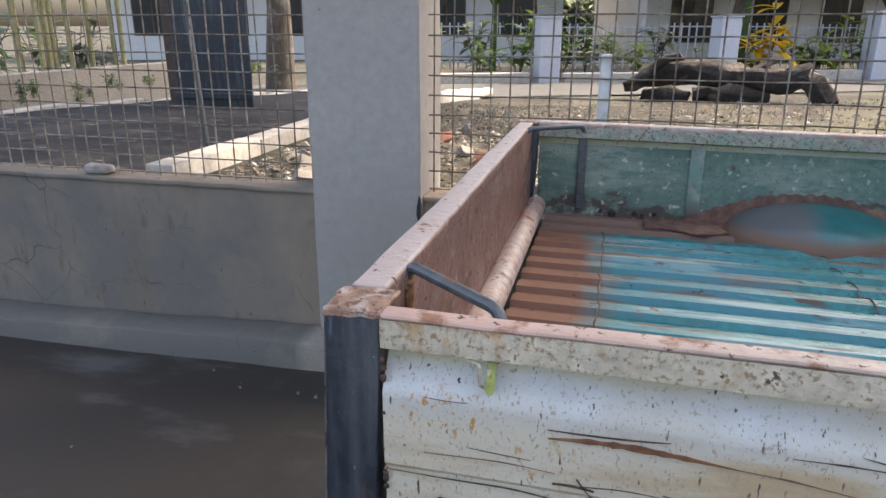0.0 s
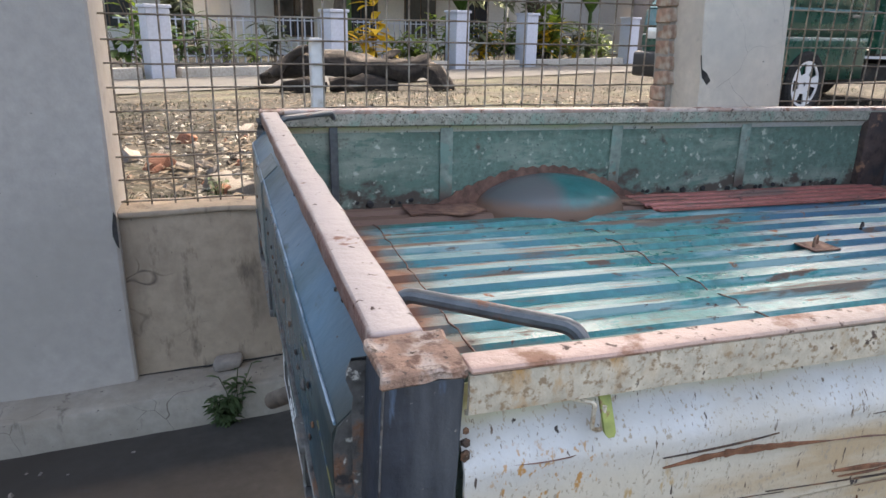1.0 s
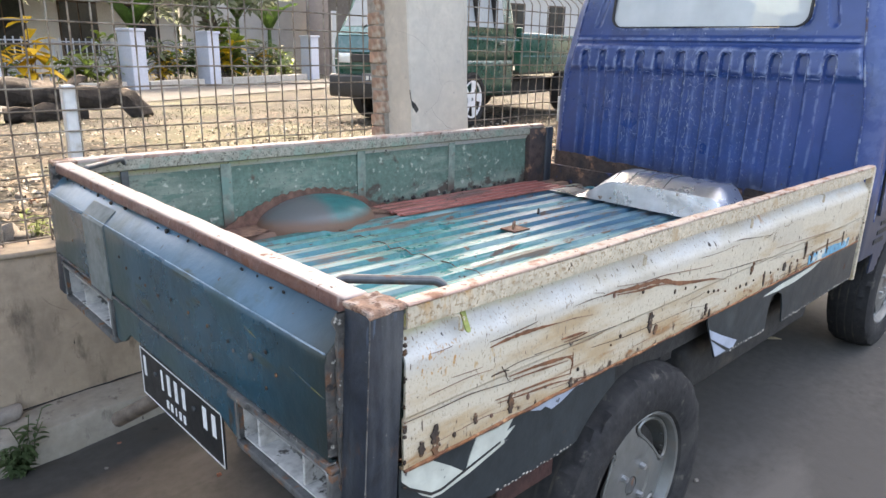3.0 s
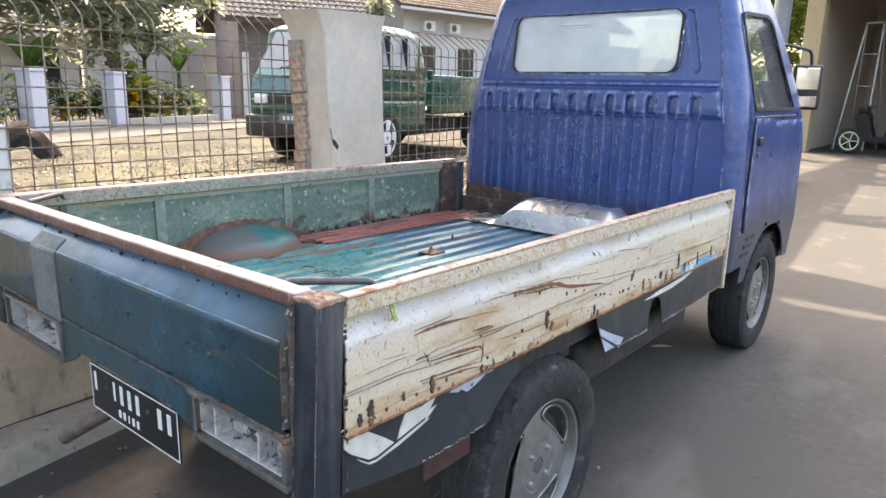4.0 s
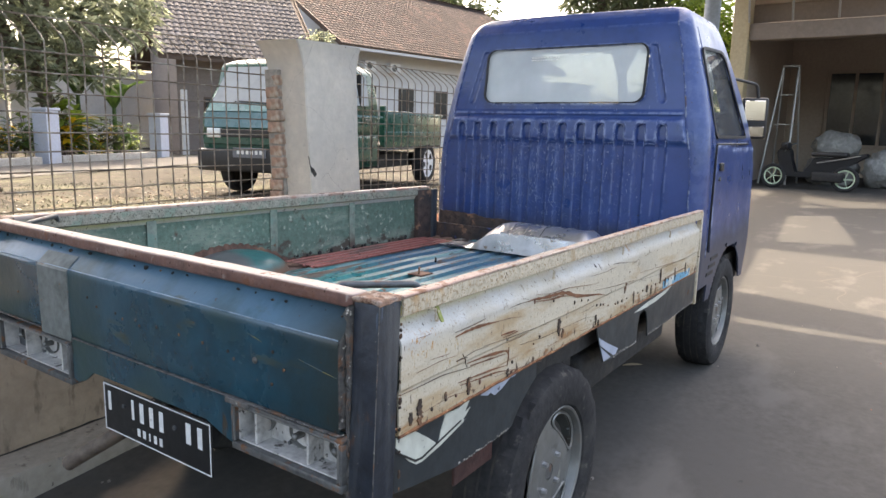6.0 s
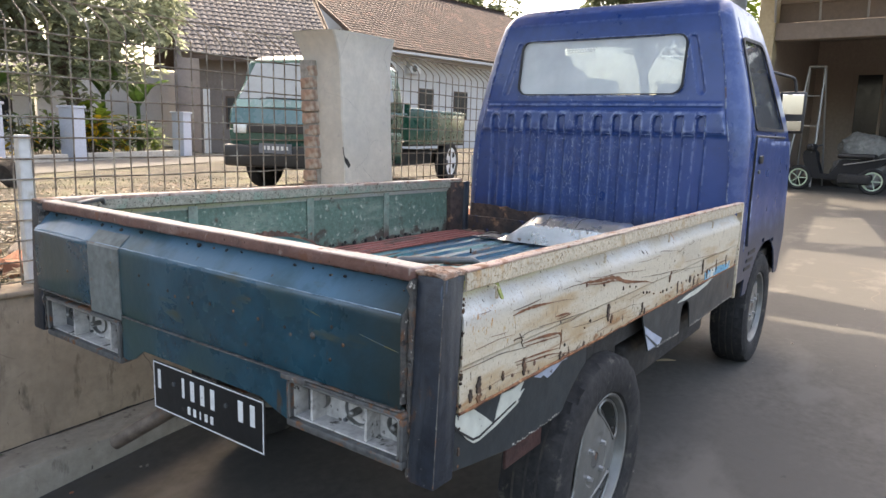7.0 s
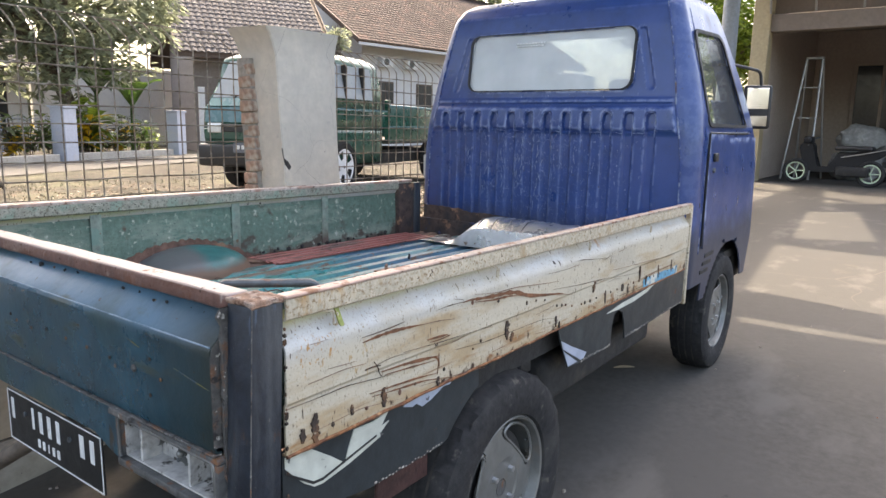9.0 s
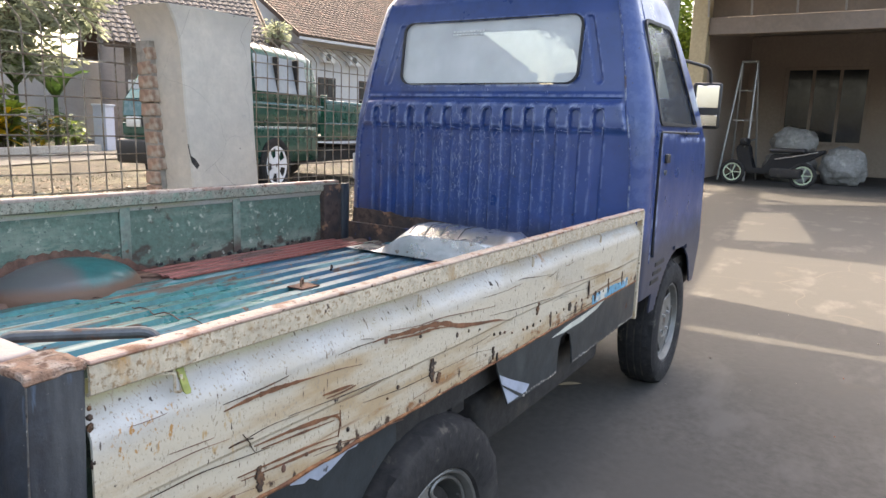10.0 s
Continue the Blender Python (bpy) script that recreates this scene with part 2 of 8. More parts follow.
m_tab = material("yellow_green_tab_paint", (0.28, 0.32, 0.08), 0.6, 0, (60, 0.12), (("spot", 60, 0.58, 0.64, (0.2, 0.1, 0.05), 0.8),), ((60, 0.2),))
m_post_dark = material("dark_painted_post_steel", (0.022, 0.029, 0.040), 0.42, 0, (40, 0.15), (
    ("spot", 8, 0.50, 0.66, (0.055, 0.063, 0.07), 0.45, (3, 3, 0.4)),
    ("spot", 14, 0.60, 0.68, (0.10, 0.055, 0.035), 0.8, (2, 2, 0.6)),
    ("spot", 130, 0.68, 0.70, (0.20, 0.19, 0.17), 0.7),
    ("spot", 25, 0.64, 0.70, (0.05, 0.075, 0.11), 0.5, (2.5, 2.5, 0.4)),
    ), ((50, 0.2),))
m_tail_blue = material("petrol_blue_paint_with_sheen", (0.0115, 0.060, 0.088), 0.26, 0, (25, 0.12), (
    # upper slope paler: the sky's reflection is put into the colour
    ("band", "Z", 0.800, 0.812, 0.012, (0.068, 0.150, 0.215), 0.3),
    ("spot", 2.6, 0.48, 0.64, (0.022, 0.056, 0.054), 0.38),
    ("spot", 6, 0.58, 0.72, (0.022, 0.075, 0.105), 0.3),
    ("spot", 7, 0.63, 0.74, (0.075, 0.075, 0.035), 0.6, (1, 0.7, 2.2)),
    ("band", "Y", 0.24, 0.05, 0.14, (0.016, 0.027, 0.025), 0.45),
    ("spot", 16, 0.66, 0.72, (0.045, 0.036, 0.026), 0.6, (1, 2.2, 0.6)),
    ("spot", 60, 0.70, 0.72, (0.10, 0.055, 0.03), 0.8),
    ), ((40, 0.06), (4, 0.06)), coat=0.18)
# colour of the highlight drawn on the tailgate's crease
m_crease = material("pale_blue_crease_highlight", (0.30, 0.40, 0.48), 0.5, 0, (60, 0.12), (("spot", 30, 0.52, 0.62, (0.06, 0.13, 0.18), 0.4),), ())
m_tail_patch = material("grey_filler_patch", (0.17, 0.19, 0.18), 0.5, 0, (40, 0.12), (
    ("spot", 9, 0.58, 0.68, (0.09, 0.10, 0.09), 0.6), ("spot", 30, 0.66, 0.70, (0.22, 0.11, 0.05), 0.8)), ((50, 0.15),))
m_burn = material("burnt_rust_streak", (0.055, 0.038, 0.028), 0.85, 0, (60, 0.2), (("spot", 40, 0.5, 0.62, (0.16, 0.08, 0.04), 0.85), ("spot", 70, 0.6, 0.68, (0.40, 0.33, 0.24), 0.7)), ((60, 0.4),))
m_skirt = material("dark_slate_paint", (0.030, 0.038, 0.042), 0.42, 0, (30, 0.1), (
    ("spot", 6, 0.58, 0.70, (0.06, 0.07, 0.07), 0.45),
    ("spot", 24, 0.68, 0.71, (0.14, 0.07, 0.045), 0.8)), ((50, 0.1),), spec=0.35)
m_scratch = material("yellowed_paint_scratch", (0.20, 0.18, 0.07), 0.6, 0, (40, 0.12), (("spot", 40, 0.45, 0.6, (0.03, 0.06, 0.09), 0.4),), ())
m_decal = material("worn_silver_decal", (0.55, 0.57, 0.50), 0.4, 0, (30, 0.08), (("spot", 20, 0.64, 0.67, (0.05, 0.055, 0.06), 0.5),), ((50, 0.05),))
m_decal_blue = material("worn_pale_blue_decal", (0.38, 0.43, 0.52), 0.4, 0, (30, 0.08), (("spot", 20, 0.64, 0.67, (0.05, 0.055, 0.06), 0.5),), ((50, 0.05),))
m_sky_blue = material("old_sky_blue_paint", (0.10, 0.34, 0.50), 0.5, 0, (40, 0.12), (("spot", 14, 0.52, 0.58, (0.55, 0.55, 0.48), 0.6), ("spot", 30, 0.6, 0.64, (0.1, 0.05, 0.03), 0.8)), ((60, 0.2),))
m_floor_teal = material("worn_teal_bed_floor", (0.020, 0.225, 0.215), 0.30, 0, (35, 0.14), (
    ("band", "X", 1.05, 1.45, 0.5, (0.045, 0.125, 0.185), 0.40),
    ("spot", 1.6, 0.50, 0.62, (0.040, 0.19, 0.22), 0.40),
    ("spot", 6.5, 0.54, 0.60, (0.20, 0.33, 0.32), 0.45, (0.25, 3.4, 1)),
    ("spot", 7, 0.57, 0.63, (0.155, 0.12, 0.09), 0.7, (0.3, 3.0, 1)),
    ("spot", 22, 0.60, 0.66, (0.13, 0.085, 0.06), 0.75, (0.4, 2.0, 1)),
    ("band", "X", 0.30, 0.20, 0.22, (0.20, 0.095, 0.055), 0.75),
    ("band", "Y", 1.19, 1.25, 0.14, (0.17, 0.10, 0.07), 0.75),
    ("spot", 45, 0.64, 0.68, (0.07, 0.045, 0.035), 0.8, (0.5, 1, 1)),
    ("spot", 13, 0.66, 0.70, (0.22, 0.10, 0.05), 0.75),
    ), ((60, 0.15), (12, 0.12)))
m_floor_red = material("red_oxide_bed_floor", (0.40, 0.135, 0.105), 0.45, 0, (35, 0.12), (
    ("spot", 7, 0.54, 0.64, (0.17, 0.10, 0.08), 0.6, (0.5, 2.5, 1)),
    ("spot", 30, 0.64, 0.68, (0.08, 0.05, 0.04), 0.8)), ((60, 0.2),))
m_arch = material("repainted_teal_wheel_arch", (0.018, 0.155, 0.150), 0.34, 0, (30, 0.1), (
    ("band", "X", 0.79, 0.74, 0.05, (0.105, 0.112, 0.108), 0.5),
    ("band", "Z", 0.655, 0.630, 0.03, (0.19, 0.11, 0.07), 0.8),
    ("spot", 8, 0.66, 0.72, (0.20, 0.11, 0.07), 0.7)), ((50, 0.15),), coat=0.2)
m_rust_patch = material("brown_rust_patch", (0.19, 0.10, 0.07), 0.75, 0, (40, 0.18), (("spot", 12, 0.55, 0.66, (0.28, 0.16, 0.10), 0.8), ("spot", 30, 0.62, 0.68, (0.07, 0.04, 0.03), 0.8)), ((50, 0.5),))
m_zinc = material("bare_galvanised_sheet", (0.62, 0.64, 0.66), 0.28, 0.9, (20, 0.06), (("spot", 6, 0.6, 0.72, (0.42, 0.42, 0.40), 0.5), ("spot", 18, 0.67, 0.71, (0.28, 0.20, 0.14), 0.7)), ((14, 0.12),))
m_dark_tube = material("dark_grey_steel_tube", (0.11, 0.12, 0.125), 0.42, 0.3, (50, 0.12), (("spot", 16, 0.62, 0.68, (0.20, 0.10, 0.06), 0.8),), ((60, 0.2),))
m_black = material("black_underbody_steel", (0.026, 0.025, 0.024), 0.8, 0, (40, 0.15), (("spot", 8, 0.54, 0.68, (0.065, 0.056, 0.046), 0.9),), ((50, 0.3),))
m_chassis_red = material("red_oxide_bracket", (0.062, 0.026, 0.022), 0.7, 0, (40, 0.15), (("spot", 15, 0.6, 0.68, (0.06, 0.03, 0.025), 0.8),), ((60, 0.3),))
m_tyre = material("worn_black_rubber", (0.030, 0.030, 0.031), 0.8, 0, (50, 0.12), (("spot", 7, 0.52, 0.72, (0.052, 0.050, 0.047), 0.85), ("spot", 25, 0.60, 0.68, (0.085, 0.078, 0.068), 0.9)), ((90, 0.25), (22, 0.15)), spec=0.22)
m_alloy = material("dull_silver_alloy", (0.22, 0.225, 0.215), 0.44, 0.6, (30, 0.06), (("spot", 9, 0.60, 0.74, (0.25, 0.22, 0.19), 0.7),), ((60, 0.08),))
m_plate = material("black_number_plate", (0.012, 0.013, 0.014), 0.4, 0, (60, 0.1), (("spot", 20, 0.64, 0.70, (0.09, 0.085, 0.08), 0.6),), ((60, 0.1),))
m_plate_white = material("white_plate_enamel", (0.75, 0.76, 0.74), 0.45, 0, (60, 0.05), (("spot", 40, 0.62, 0.67, (0.3, 0.29, 0.27), 0.6),), ())
m_torn = material("torn_rusty_steel", (0.13, 0.125, 0.115), 0.7, 0, (60, 0.2), (("spot", 30, 0.54, 0.64, (0.16, 0.085, 0.05), 0.85), ("spot", 50, 0.56, 0.64, (0.03, 0.028, 0.028), 0.8), ("spot", 80, 0.62, 0.68, (0.45, 0.43, 0.38), 0.7)), ((70, 0.6),))
m_exhaust = material("sooty_exhaust_pipe", (0.15, 0.12, 0.095), 0.55, 0.4, (40, 0.15), (("spot", 10, 0.55, 0.66, (0.16, 0.08, 0.05), 0.8),), ((60, 0.25),))
m_lamp_shell = material("dirty_white_lamp_shell", (0.54, 0.53, 0.50), 0.35, 0.0, (50, 0.12), (("spot", 14, 0.56, 0.68, (0.14, 0.125, 0.11), 0.7), ("spot", 45, 0.60, 0.66, (0.05, 0.045, 0.04), 0.8)), ((60, 0.15),))
m_lamp_frame = material("dark_rusted_lamp_frame", (0.115, 0.118, 0.116), 0.5, 0.2, (50, 0.15), (("spot", 18, 0.55, 0.62, (0.22, 0.10, 0.045), 0.85),), ((60, 0.3),))
m_cab = material("scuffed_royal_blue_paint", (0.0145, 0.051, 0.192), 0.32, 0, (22, 0.08), (
    ("spot", 2.2, 0.5, 0.68, (0.025, 0.060, 0.210), 0.36),
    ("spot", 5, 0.60, 0.74, (0.010, 0.024, 0.100), 0.40),
    ("edge", 0.508, 0.55, 24, (0.24, 0.30, 0.48), 0.5),
    ("crack", 34, 0.030, (0.22, 0.27, 0.40), 0.6, (1, 1, 0.6), ((2.08, 0.82, 0.98), 0.34)),
    ("crack", 60, 0.035, (0.16, 0.20, 0.33), 0.6, (1, 1, 0.5), ((2.08, 0.70, 0.86), 0.50)),
    ("spot", 90, 0.65, 0.68, (0.24, 0.28, 0.40), 0.6, (1, 1, 0.5), ((2.08, 0.75, 1.0), 0.62)),
    ("spot", 60, 0.675, 0.70, (0.05, 0.045, 0.06), 0.7),
    # darker and duller towards the foot of the cab
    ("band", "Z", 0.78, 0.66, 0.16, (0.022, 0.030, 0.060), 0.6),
    ), ((30, 0.05), (5, 0.05)), coat=0.2)
m_worn_edge = material("rubbed_bare_edge", (0.20, 0.25, 0.40), 0.5, 0, (60, 0.1), (("spot", 38, 0.46, 0.54, (0.018, 0.048, 0.19), 0.3), ("spot", 70, 0.6, 0.66, (0.40, 0.44, 0.52), 0.6)), ())
m_seam = material("rubbed_blue_seam", (0.022, 0.055, 0.20), 0.4, 0, (40, 0.1), (("spot", 30, 0.50, 0.58, (0.20, 0.24, 0.34), 0.6), ("spot", 9, 0.6, 0.68, (0.10, 0.06, 0.04), 0.8)), ())
m_cab_rust = material("rust_eaten_cab_seam", (0.085, 0.055, 0.045), 0.8, 0, (40, 0.2), (("spot", 10, 0.5, 0.62, (0.03, 0.026, 0.026), 0.85), ("spot", 16, 0.6, 0.68, (0.26, 0.14, 0.08), 0.85), ("spot", 5, 0.6, 0.68, (0.03, 0.05, 0.22), 0.4)), ((50, 0.5),))
m_rubber = material("black_window_rubber", (0.012, 0.013, 0.016), 0.55, 0, (60, 0.1), (), ((90, 0.1),))
m_mirror = material("mirror_silver", (0.9, 0.9, 0.9), 0.02, 1.0, (10, 0.0), (), ())
m_black_plastic = material("black_plastic", (0.018, 0.018, 0.019), 0.45, 0, (60, 0.1), (), ((120, 0.1),))
m_seat = material("grey_vinyl_seat", (0.11, 0.11, 0.12), 0.6, 0, (50, 0.1), (), ((90, 0.15),))
m_seat_white = material("white_headrest_cloth", (0.72, 0.72, 0.70), 0.8, 0, (60, 0.06), (), ((120, 0.2),))
m_glass = glass_material("dusty_window_glass", (0.74, 0.80, 0.83), 0.3, 0.56, 0.08)
m_glass_clear = glass_material("window_glass", (0.92, 0.95, 0.94), 0.0, 0.05, 0.07)


# ---------- mesh tools ----------
def mesh_of(name, bm, mat, smooth=False):
    me = bpy.data.meshes.new(name)
    bmesh.ops.recalc_face_normals(bm, faces=bm.faces)
    bm.to_mesh(me)
    bm.free()
    for mt in (mat if isinstance(mat, (list, tuple)) else [mat]):
        me.materials.append(mt)
    if smooth:
        me.shade_smooth()
        if smooth != "all":
            me.set_sharp_from_angle(angle=radians(30))
    return me


def part(name, bm, mat, parent=None, label="", smooth=False, at=None):
    ob = new(name, mesh_of(name, bm, mat, smooth))
    if at is not None:
        ob.matrix_basis = at
    if parent is not None:
        ob.parent = parent
    if label:
        tagged(ob, label)
    return ob


def thing(name, label, category, group="", kind="", at=None):
    ob = new(name)
    ob.empty_display_size = 0.1
    if at is not None:
        ob.matrix_basis = at
    return tagged(ob, label, category, group, kind)


def solid(name, bm, mat, label, category="", group="", kind="", smooth=False, at=None):
    ob = part(name, bm, mat, None, "", smooth, at)
    return tagged(ob, label, category, group, kind)


def add_box(bm, lo, hi, bevel=0.0, seg=2, m=None):
    t = Matrix.Translation([(p + q) / 2 for p, q in zip(lo, hi)]) @ Matrix.Diagonal([q - p for p, q in zip(lo, hi)] + [1])
    vs = bmesh.ops.create_cube(bm, size=1, matrix=t)["verts"]
    if bevel:
        es = list({e_ for v in vs for e_ in v.link_edges})
        vs = list({v for f in bmesh.ops.bevel(bm, geom=es, offset=bevel, segments=seg, affect="EDGES", profile=0.5)["faces"] for v in f.verts} | {v for v in vs if v.is_valid})
    if m is not None:
        bmesh.ops.transform(bm, matrix=m, verts=vs)
    return vs


def box(lo, hi, bevel=0.0, seg=2):
    bm = bmesh.new()
    add_box(bm, lo, hi, bevel, seg)
    return bm


def add_cyl(bm, p, q, r, r2=None, seg=16, caps=True):
    p, q = Vector(p), Vector(q)
    d = q - p
    m = Matrix.Translation((p + q) / 2) @ d.to_track_quat("Z", "Y").to_matrix().to_4x4()
    return bmesh.ops.create_cone(bm, cap_ends=caps, segments=seg, radius1=r, radius2=r if r2 is None else r2, depth=d.length, matrix=m)["verts"]


def cyl(p, q, r, r2=None, seg=16):
    bm = bmesh.new()
    add_cyl(bm, p, q, r, r2, seg)
    return bm


def add_tube(bm, pts, r, seg=10, radii=None):
    """A bent round bar through pts."""
    pts = [Vector(p) for p in pts]
    rings = []
    up = None
    for i, p in enumerate(pts):
        d = (pts[min(i + 1, len(pts) - 1)] - pts[max(i - 1, 0)]).normalized()
        if up is None:
            up = d.orthogonal().normalized()
        up = (up - d * up.dot(d)).normalized()
        side = d.cross(up)
        rr = radii[i] if radii else r
        rings.append([bm.verts.new(p + rr * (math.cos(k * math.tau / seg) * up + math.sin(k * math.tau / seg) * side)) for k in range(seg)])
    for a_, b_ in zip(rings, rings[1:]):
        for k in range(seg):
            bm.faces.new((a_[k], a_[(k + 1) % seg], b_[(k + 1) % seg], b_[k]))
    bm.faces.new(rings[0][::-1])
    bm.faces.new(rings[-1])


def tube(pts, r, seg=10, radii=None):
    bm = bmesh.new()
    add_tube(bm, pts, r, seg, radii)
    return bm


def rounded(pts, r, n=5):
    """The corners of an open polyline rounded off."""
    pts = [Vector(p) for p in pts]
    out = [pts[0]]
    for a_, b_, c_ in zip(pts, pts[1:], pts[2:]):
        u, v = (a_ - b_).normalized(), (c_ - b_).normalized()
        p, q = b_ + u * r, b_ + v * r
        out += [p.lerp(b_, t).lerp(b_.lerp(q, t), t) for t in (k / n for k in range(n + 1))]
    return out + [pts[-1]]


def add_sheet(bm, profile, axis, lo, hi, thick, steps=1, wobble=0.0, closed=False):
    """A bent sheet of metal: a profile of (u, z) pairs drawn along an axis ('x' or 'y'), given a thickness inwards."""
    n = len(profile)
    def offset(i):
        a_ = Vector(profile[max(i - 1, 0)])
        b_ = Vector(profile[min(i + 1, n - 1)])
        d = (b_ - a_).normalized()
        return Vector(profile[i]) + thick * Vector((-d.y, d.x))
    outer = [Vector(p) for p in profile]
    inner = [offset(i) for i in range(n)]
    loop = outer + inner[::-1]
    rings = []
    for s in range(steps + 1):
        t = lo + (hi - lo) * s / steps
        ring = []
        for p in loop:
            w = wobble * (noise.noise(Vector((t * 3.0, p.x * 9, p.y * 7))) if wobble else 0)
            ring.append(bm.verts.new((t, p.x + w, p.y + w * 0.6) if axis == "x" else (p.x + w, t, p.y + w * 0.6)))
        rings.append(ring)
    k = len(loop)
    for a_, b_ in zip(rings, rings[1:]):
        for i in range(k):
            bm.faces.new((a_[i], a_[(i + 1) % k], b_[(i + 1) % k], b_[i]))
    for end in (rings[0], rings[-1]):
        for i in range(n - 1):
            bm.faces.new((end[i], end[i + 1], end[k - 2 - i], end[k - 1 - i]))


def sheet(*args, **kw):
    bm = bmesh.new()
    add_sheet(bm, *args, **kw)
    return bm


def add_poly(bm, pts, thick, normal):
    """A flat outline with a thickness along normal."""
    n = Vector(normal) * thick
    lo = [bm.verts.new(Vector(p)) for p in pts]
    hi = [bm.verts.new(Vector(p) + n) for p in pts]
    bm.faces.new(lo[::-1])
    bm.faces.new(hi)
    for i in range(len(pts)):
        j = (i + 1) % len(pts)
        bm.faces.new((lo[i], lo[j], hi[j], hi[i]))


def poly(pts, thick, normal):
    bm = bmesh.new()
    add_poly(bm, pts, thick, normal)
    return bm


def roughen(bm, amp, scale, seed=0.0):
    for v in bm.verts:
        v.co += amp * noise.noise_vector(v.co * scale + Vector((seed, seed, seed)))
    return bm


def thicken(bm, t):
    """Gives an open sheet a thickness t against its normals, with closed rims."""
    bmesh.ops.recalc_face_normals(bm, faces=bm.faces)
    bm.normal_update()
    faces = bm.faces[:]
    rim = [(e_.verts[0], e_.verts[1]) for e_ in bm.edges if len(e_.link_faces) == 1]
    twin = {v: bm.verts.new(v.co - v.normal * t) for v in bm.verts[:]}
    for f in faces:
        bm.faces.new([twin[v] for v in reversed(f.verts)])
    for a_, b_ in rim:
        bm.faces.new((a_, b_, twin[b_], twin[a_]))
    return bm


# ---------- materials of the place ----------
m_concrete = material("stained_driveway_concrete", (0.085, 0.0805, 0.072), 0.8, 0, (30, 0.07), (
    ("spot", 0.9, 0.5, 0.72, (0.074, 0.071, 0.065), 0.8),
    # far driveway darker: the shade there is put into the concrete's colour
    ("band", "X", 2.6, 5.2, 0.9, (0.060, 0.0585, 0.055), 0.8),
    # darker again behind the truck's tail
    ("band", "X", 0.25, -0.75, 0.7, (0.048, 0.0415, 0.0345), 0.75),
    ("spot", 3.5, 0.60, 0.74, (0.068, 0.061, 0.051), 0.7),
    ("spot", 14, 0.67, 0.72, (0.055, 0.052, 0.05), 0.8),
    ("spot", 1.6, 0.56, 0.66, (0.102, 0.097, 0.088), 0.85, (0.7, 1.4, 1)),
    ("crack", 0.45, 0.004, (0.10, 0.09, 0.08), 0.9)), ((140, 0.08), (18, 0.03)), spec=0.2)
m_wall = material("cracked_cream_plaster", (0.36, 0.29, 0.215), 0.85, 0, (25, 0.07), (
    # darker grey left of the first pillar
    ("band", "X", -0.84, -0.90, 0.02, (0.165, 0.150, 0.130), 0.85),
    ("spot", 1.4, 0.46, 0.68, (0.27, 0.215, 0.16), 0.85),
    ("spot", 3.2, 0.54, 0.70, (0.18, 0.145, 0.11), 0.9, (1, 1, 0.4)),
    ("spot", 11, 0.58, 0.70, (0.15, 0.12, 0.09), 0.9, (1.4, 1, 0.5)),
    ("crack", 3.0, 0.009, (0.09, 0.07, 0.055), 0.9),
    ("spot", 22, 0.69, 0.72, (0.07, 0.06, 0.05), 0.9, (1.6, 1, 0.5))), ((90, 0.2), (12, 0.2)), spec=0.15)
m_pillar = material("pale_grey_pillar_plaster", (0.62, 0.55, 0.455), 0.8, 0, (25, 0.05), (
    ("spot", 1.3, 0.5, 0.72, (0.46, 0.42, 0.36), 0.85),
    ("spot", 5, 0.64, 0.74, (0.34, 0.31, 0.27), 0.85),
    ("crack", 2.2, 0.0022, (0.20, 0.17, 0.14), 0.9),
    ("spot", 26, 0.70, 0.72, (0.09, 0.08, 0.07), 0.9)), ((90, 0.15), (10, 0.15)))
m_brick = material("exposed_red_brick", (0.50, 0.31, 0.215), 0.9, 0, (40, 0.16), (("spot", 14, 0.50, 0.62, (0.46, 0.38, 0.30), 0.9),), ((60, 0.5),), vary=0.5)
m_mortar = material("crumbling_mortar", (0.36, 0.32, 0.27), 0.95, 0, (40, 0.12), (), ((60, 0.6),))
m_wire = material("rusty_fence_wire", (0.23, 0.18, 0.135), 0.75, 0.1, (50, 0.2), (("spot", 12, 0.5, 0.62, (0.30, 0.27, 0.22), 0.6),), ((90, 0.3),))
m_soil = material("dry_trampled_earth", (0.050, 0.0475, 0.043), 0.95, 0, (22, 0.17), (
    ("spot", 0.7, 0.50, 0.66, (0.098, 0.100, 0.070), 0.95),
    ("spot", 2.5, 0.52, 0.66, (0.092, 0.082, 0.068), 0.95),
    ("spot", 30, 0.56, 0.66, (0.21, 0.198, 0.175), 0.95),
    ("spot", 45, 0.60, 0.68, (0.06, 0.05, 0.04), 0.95),
    ("spot", 9, 0.60, 0.70, (0.165, 0.152, 0.127), 0.95)), ((40, 0.8), (8, 0.5)), spec=0.04)
m_road = material("pale_concrete_road", (0.105, 0.103, 0.10), 0.9, 0, (20, 0.08), (("spot", 1.1, 0.52, 0.7, (0.12, 0.117, 0.108), 0.9), ("spot", 6, 0.55, 0.7, (0.10, 0.095, 0.085), 0.9)), ((60, 0.3),), spec=0.08)
m_asphalt = material("dark_asphalt", (0.030, 0.030, 0.033), 0.85, 0, (60, 0.14), (("spot", 2.2, 0.55, 0.7, (0.075, 0.072, 0.07), 0.85), ("spot", 9, 0.63, 0.67, (0.17, 0.165, 0.16), 0.9, (0.5, 2.2, 1))), ((160, 0.5),), spec=0.08)
m_kerb = material("weathered_kerb_concrete", (0.46, 0.43, 0.38), 0.9, 0, (30, 0.1), (("spot", 5, 0.58, 0.7, (0.28, 0.25, 0.21), 0.9),), ((80, 0.4),), spec=0.1)
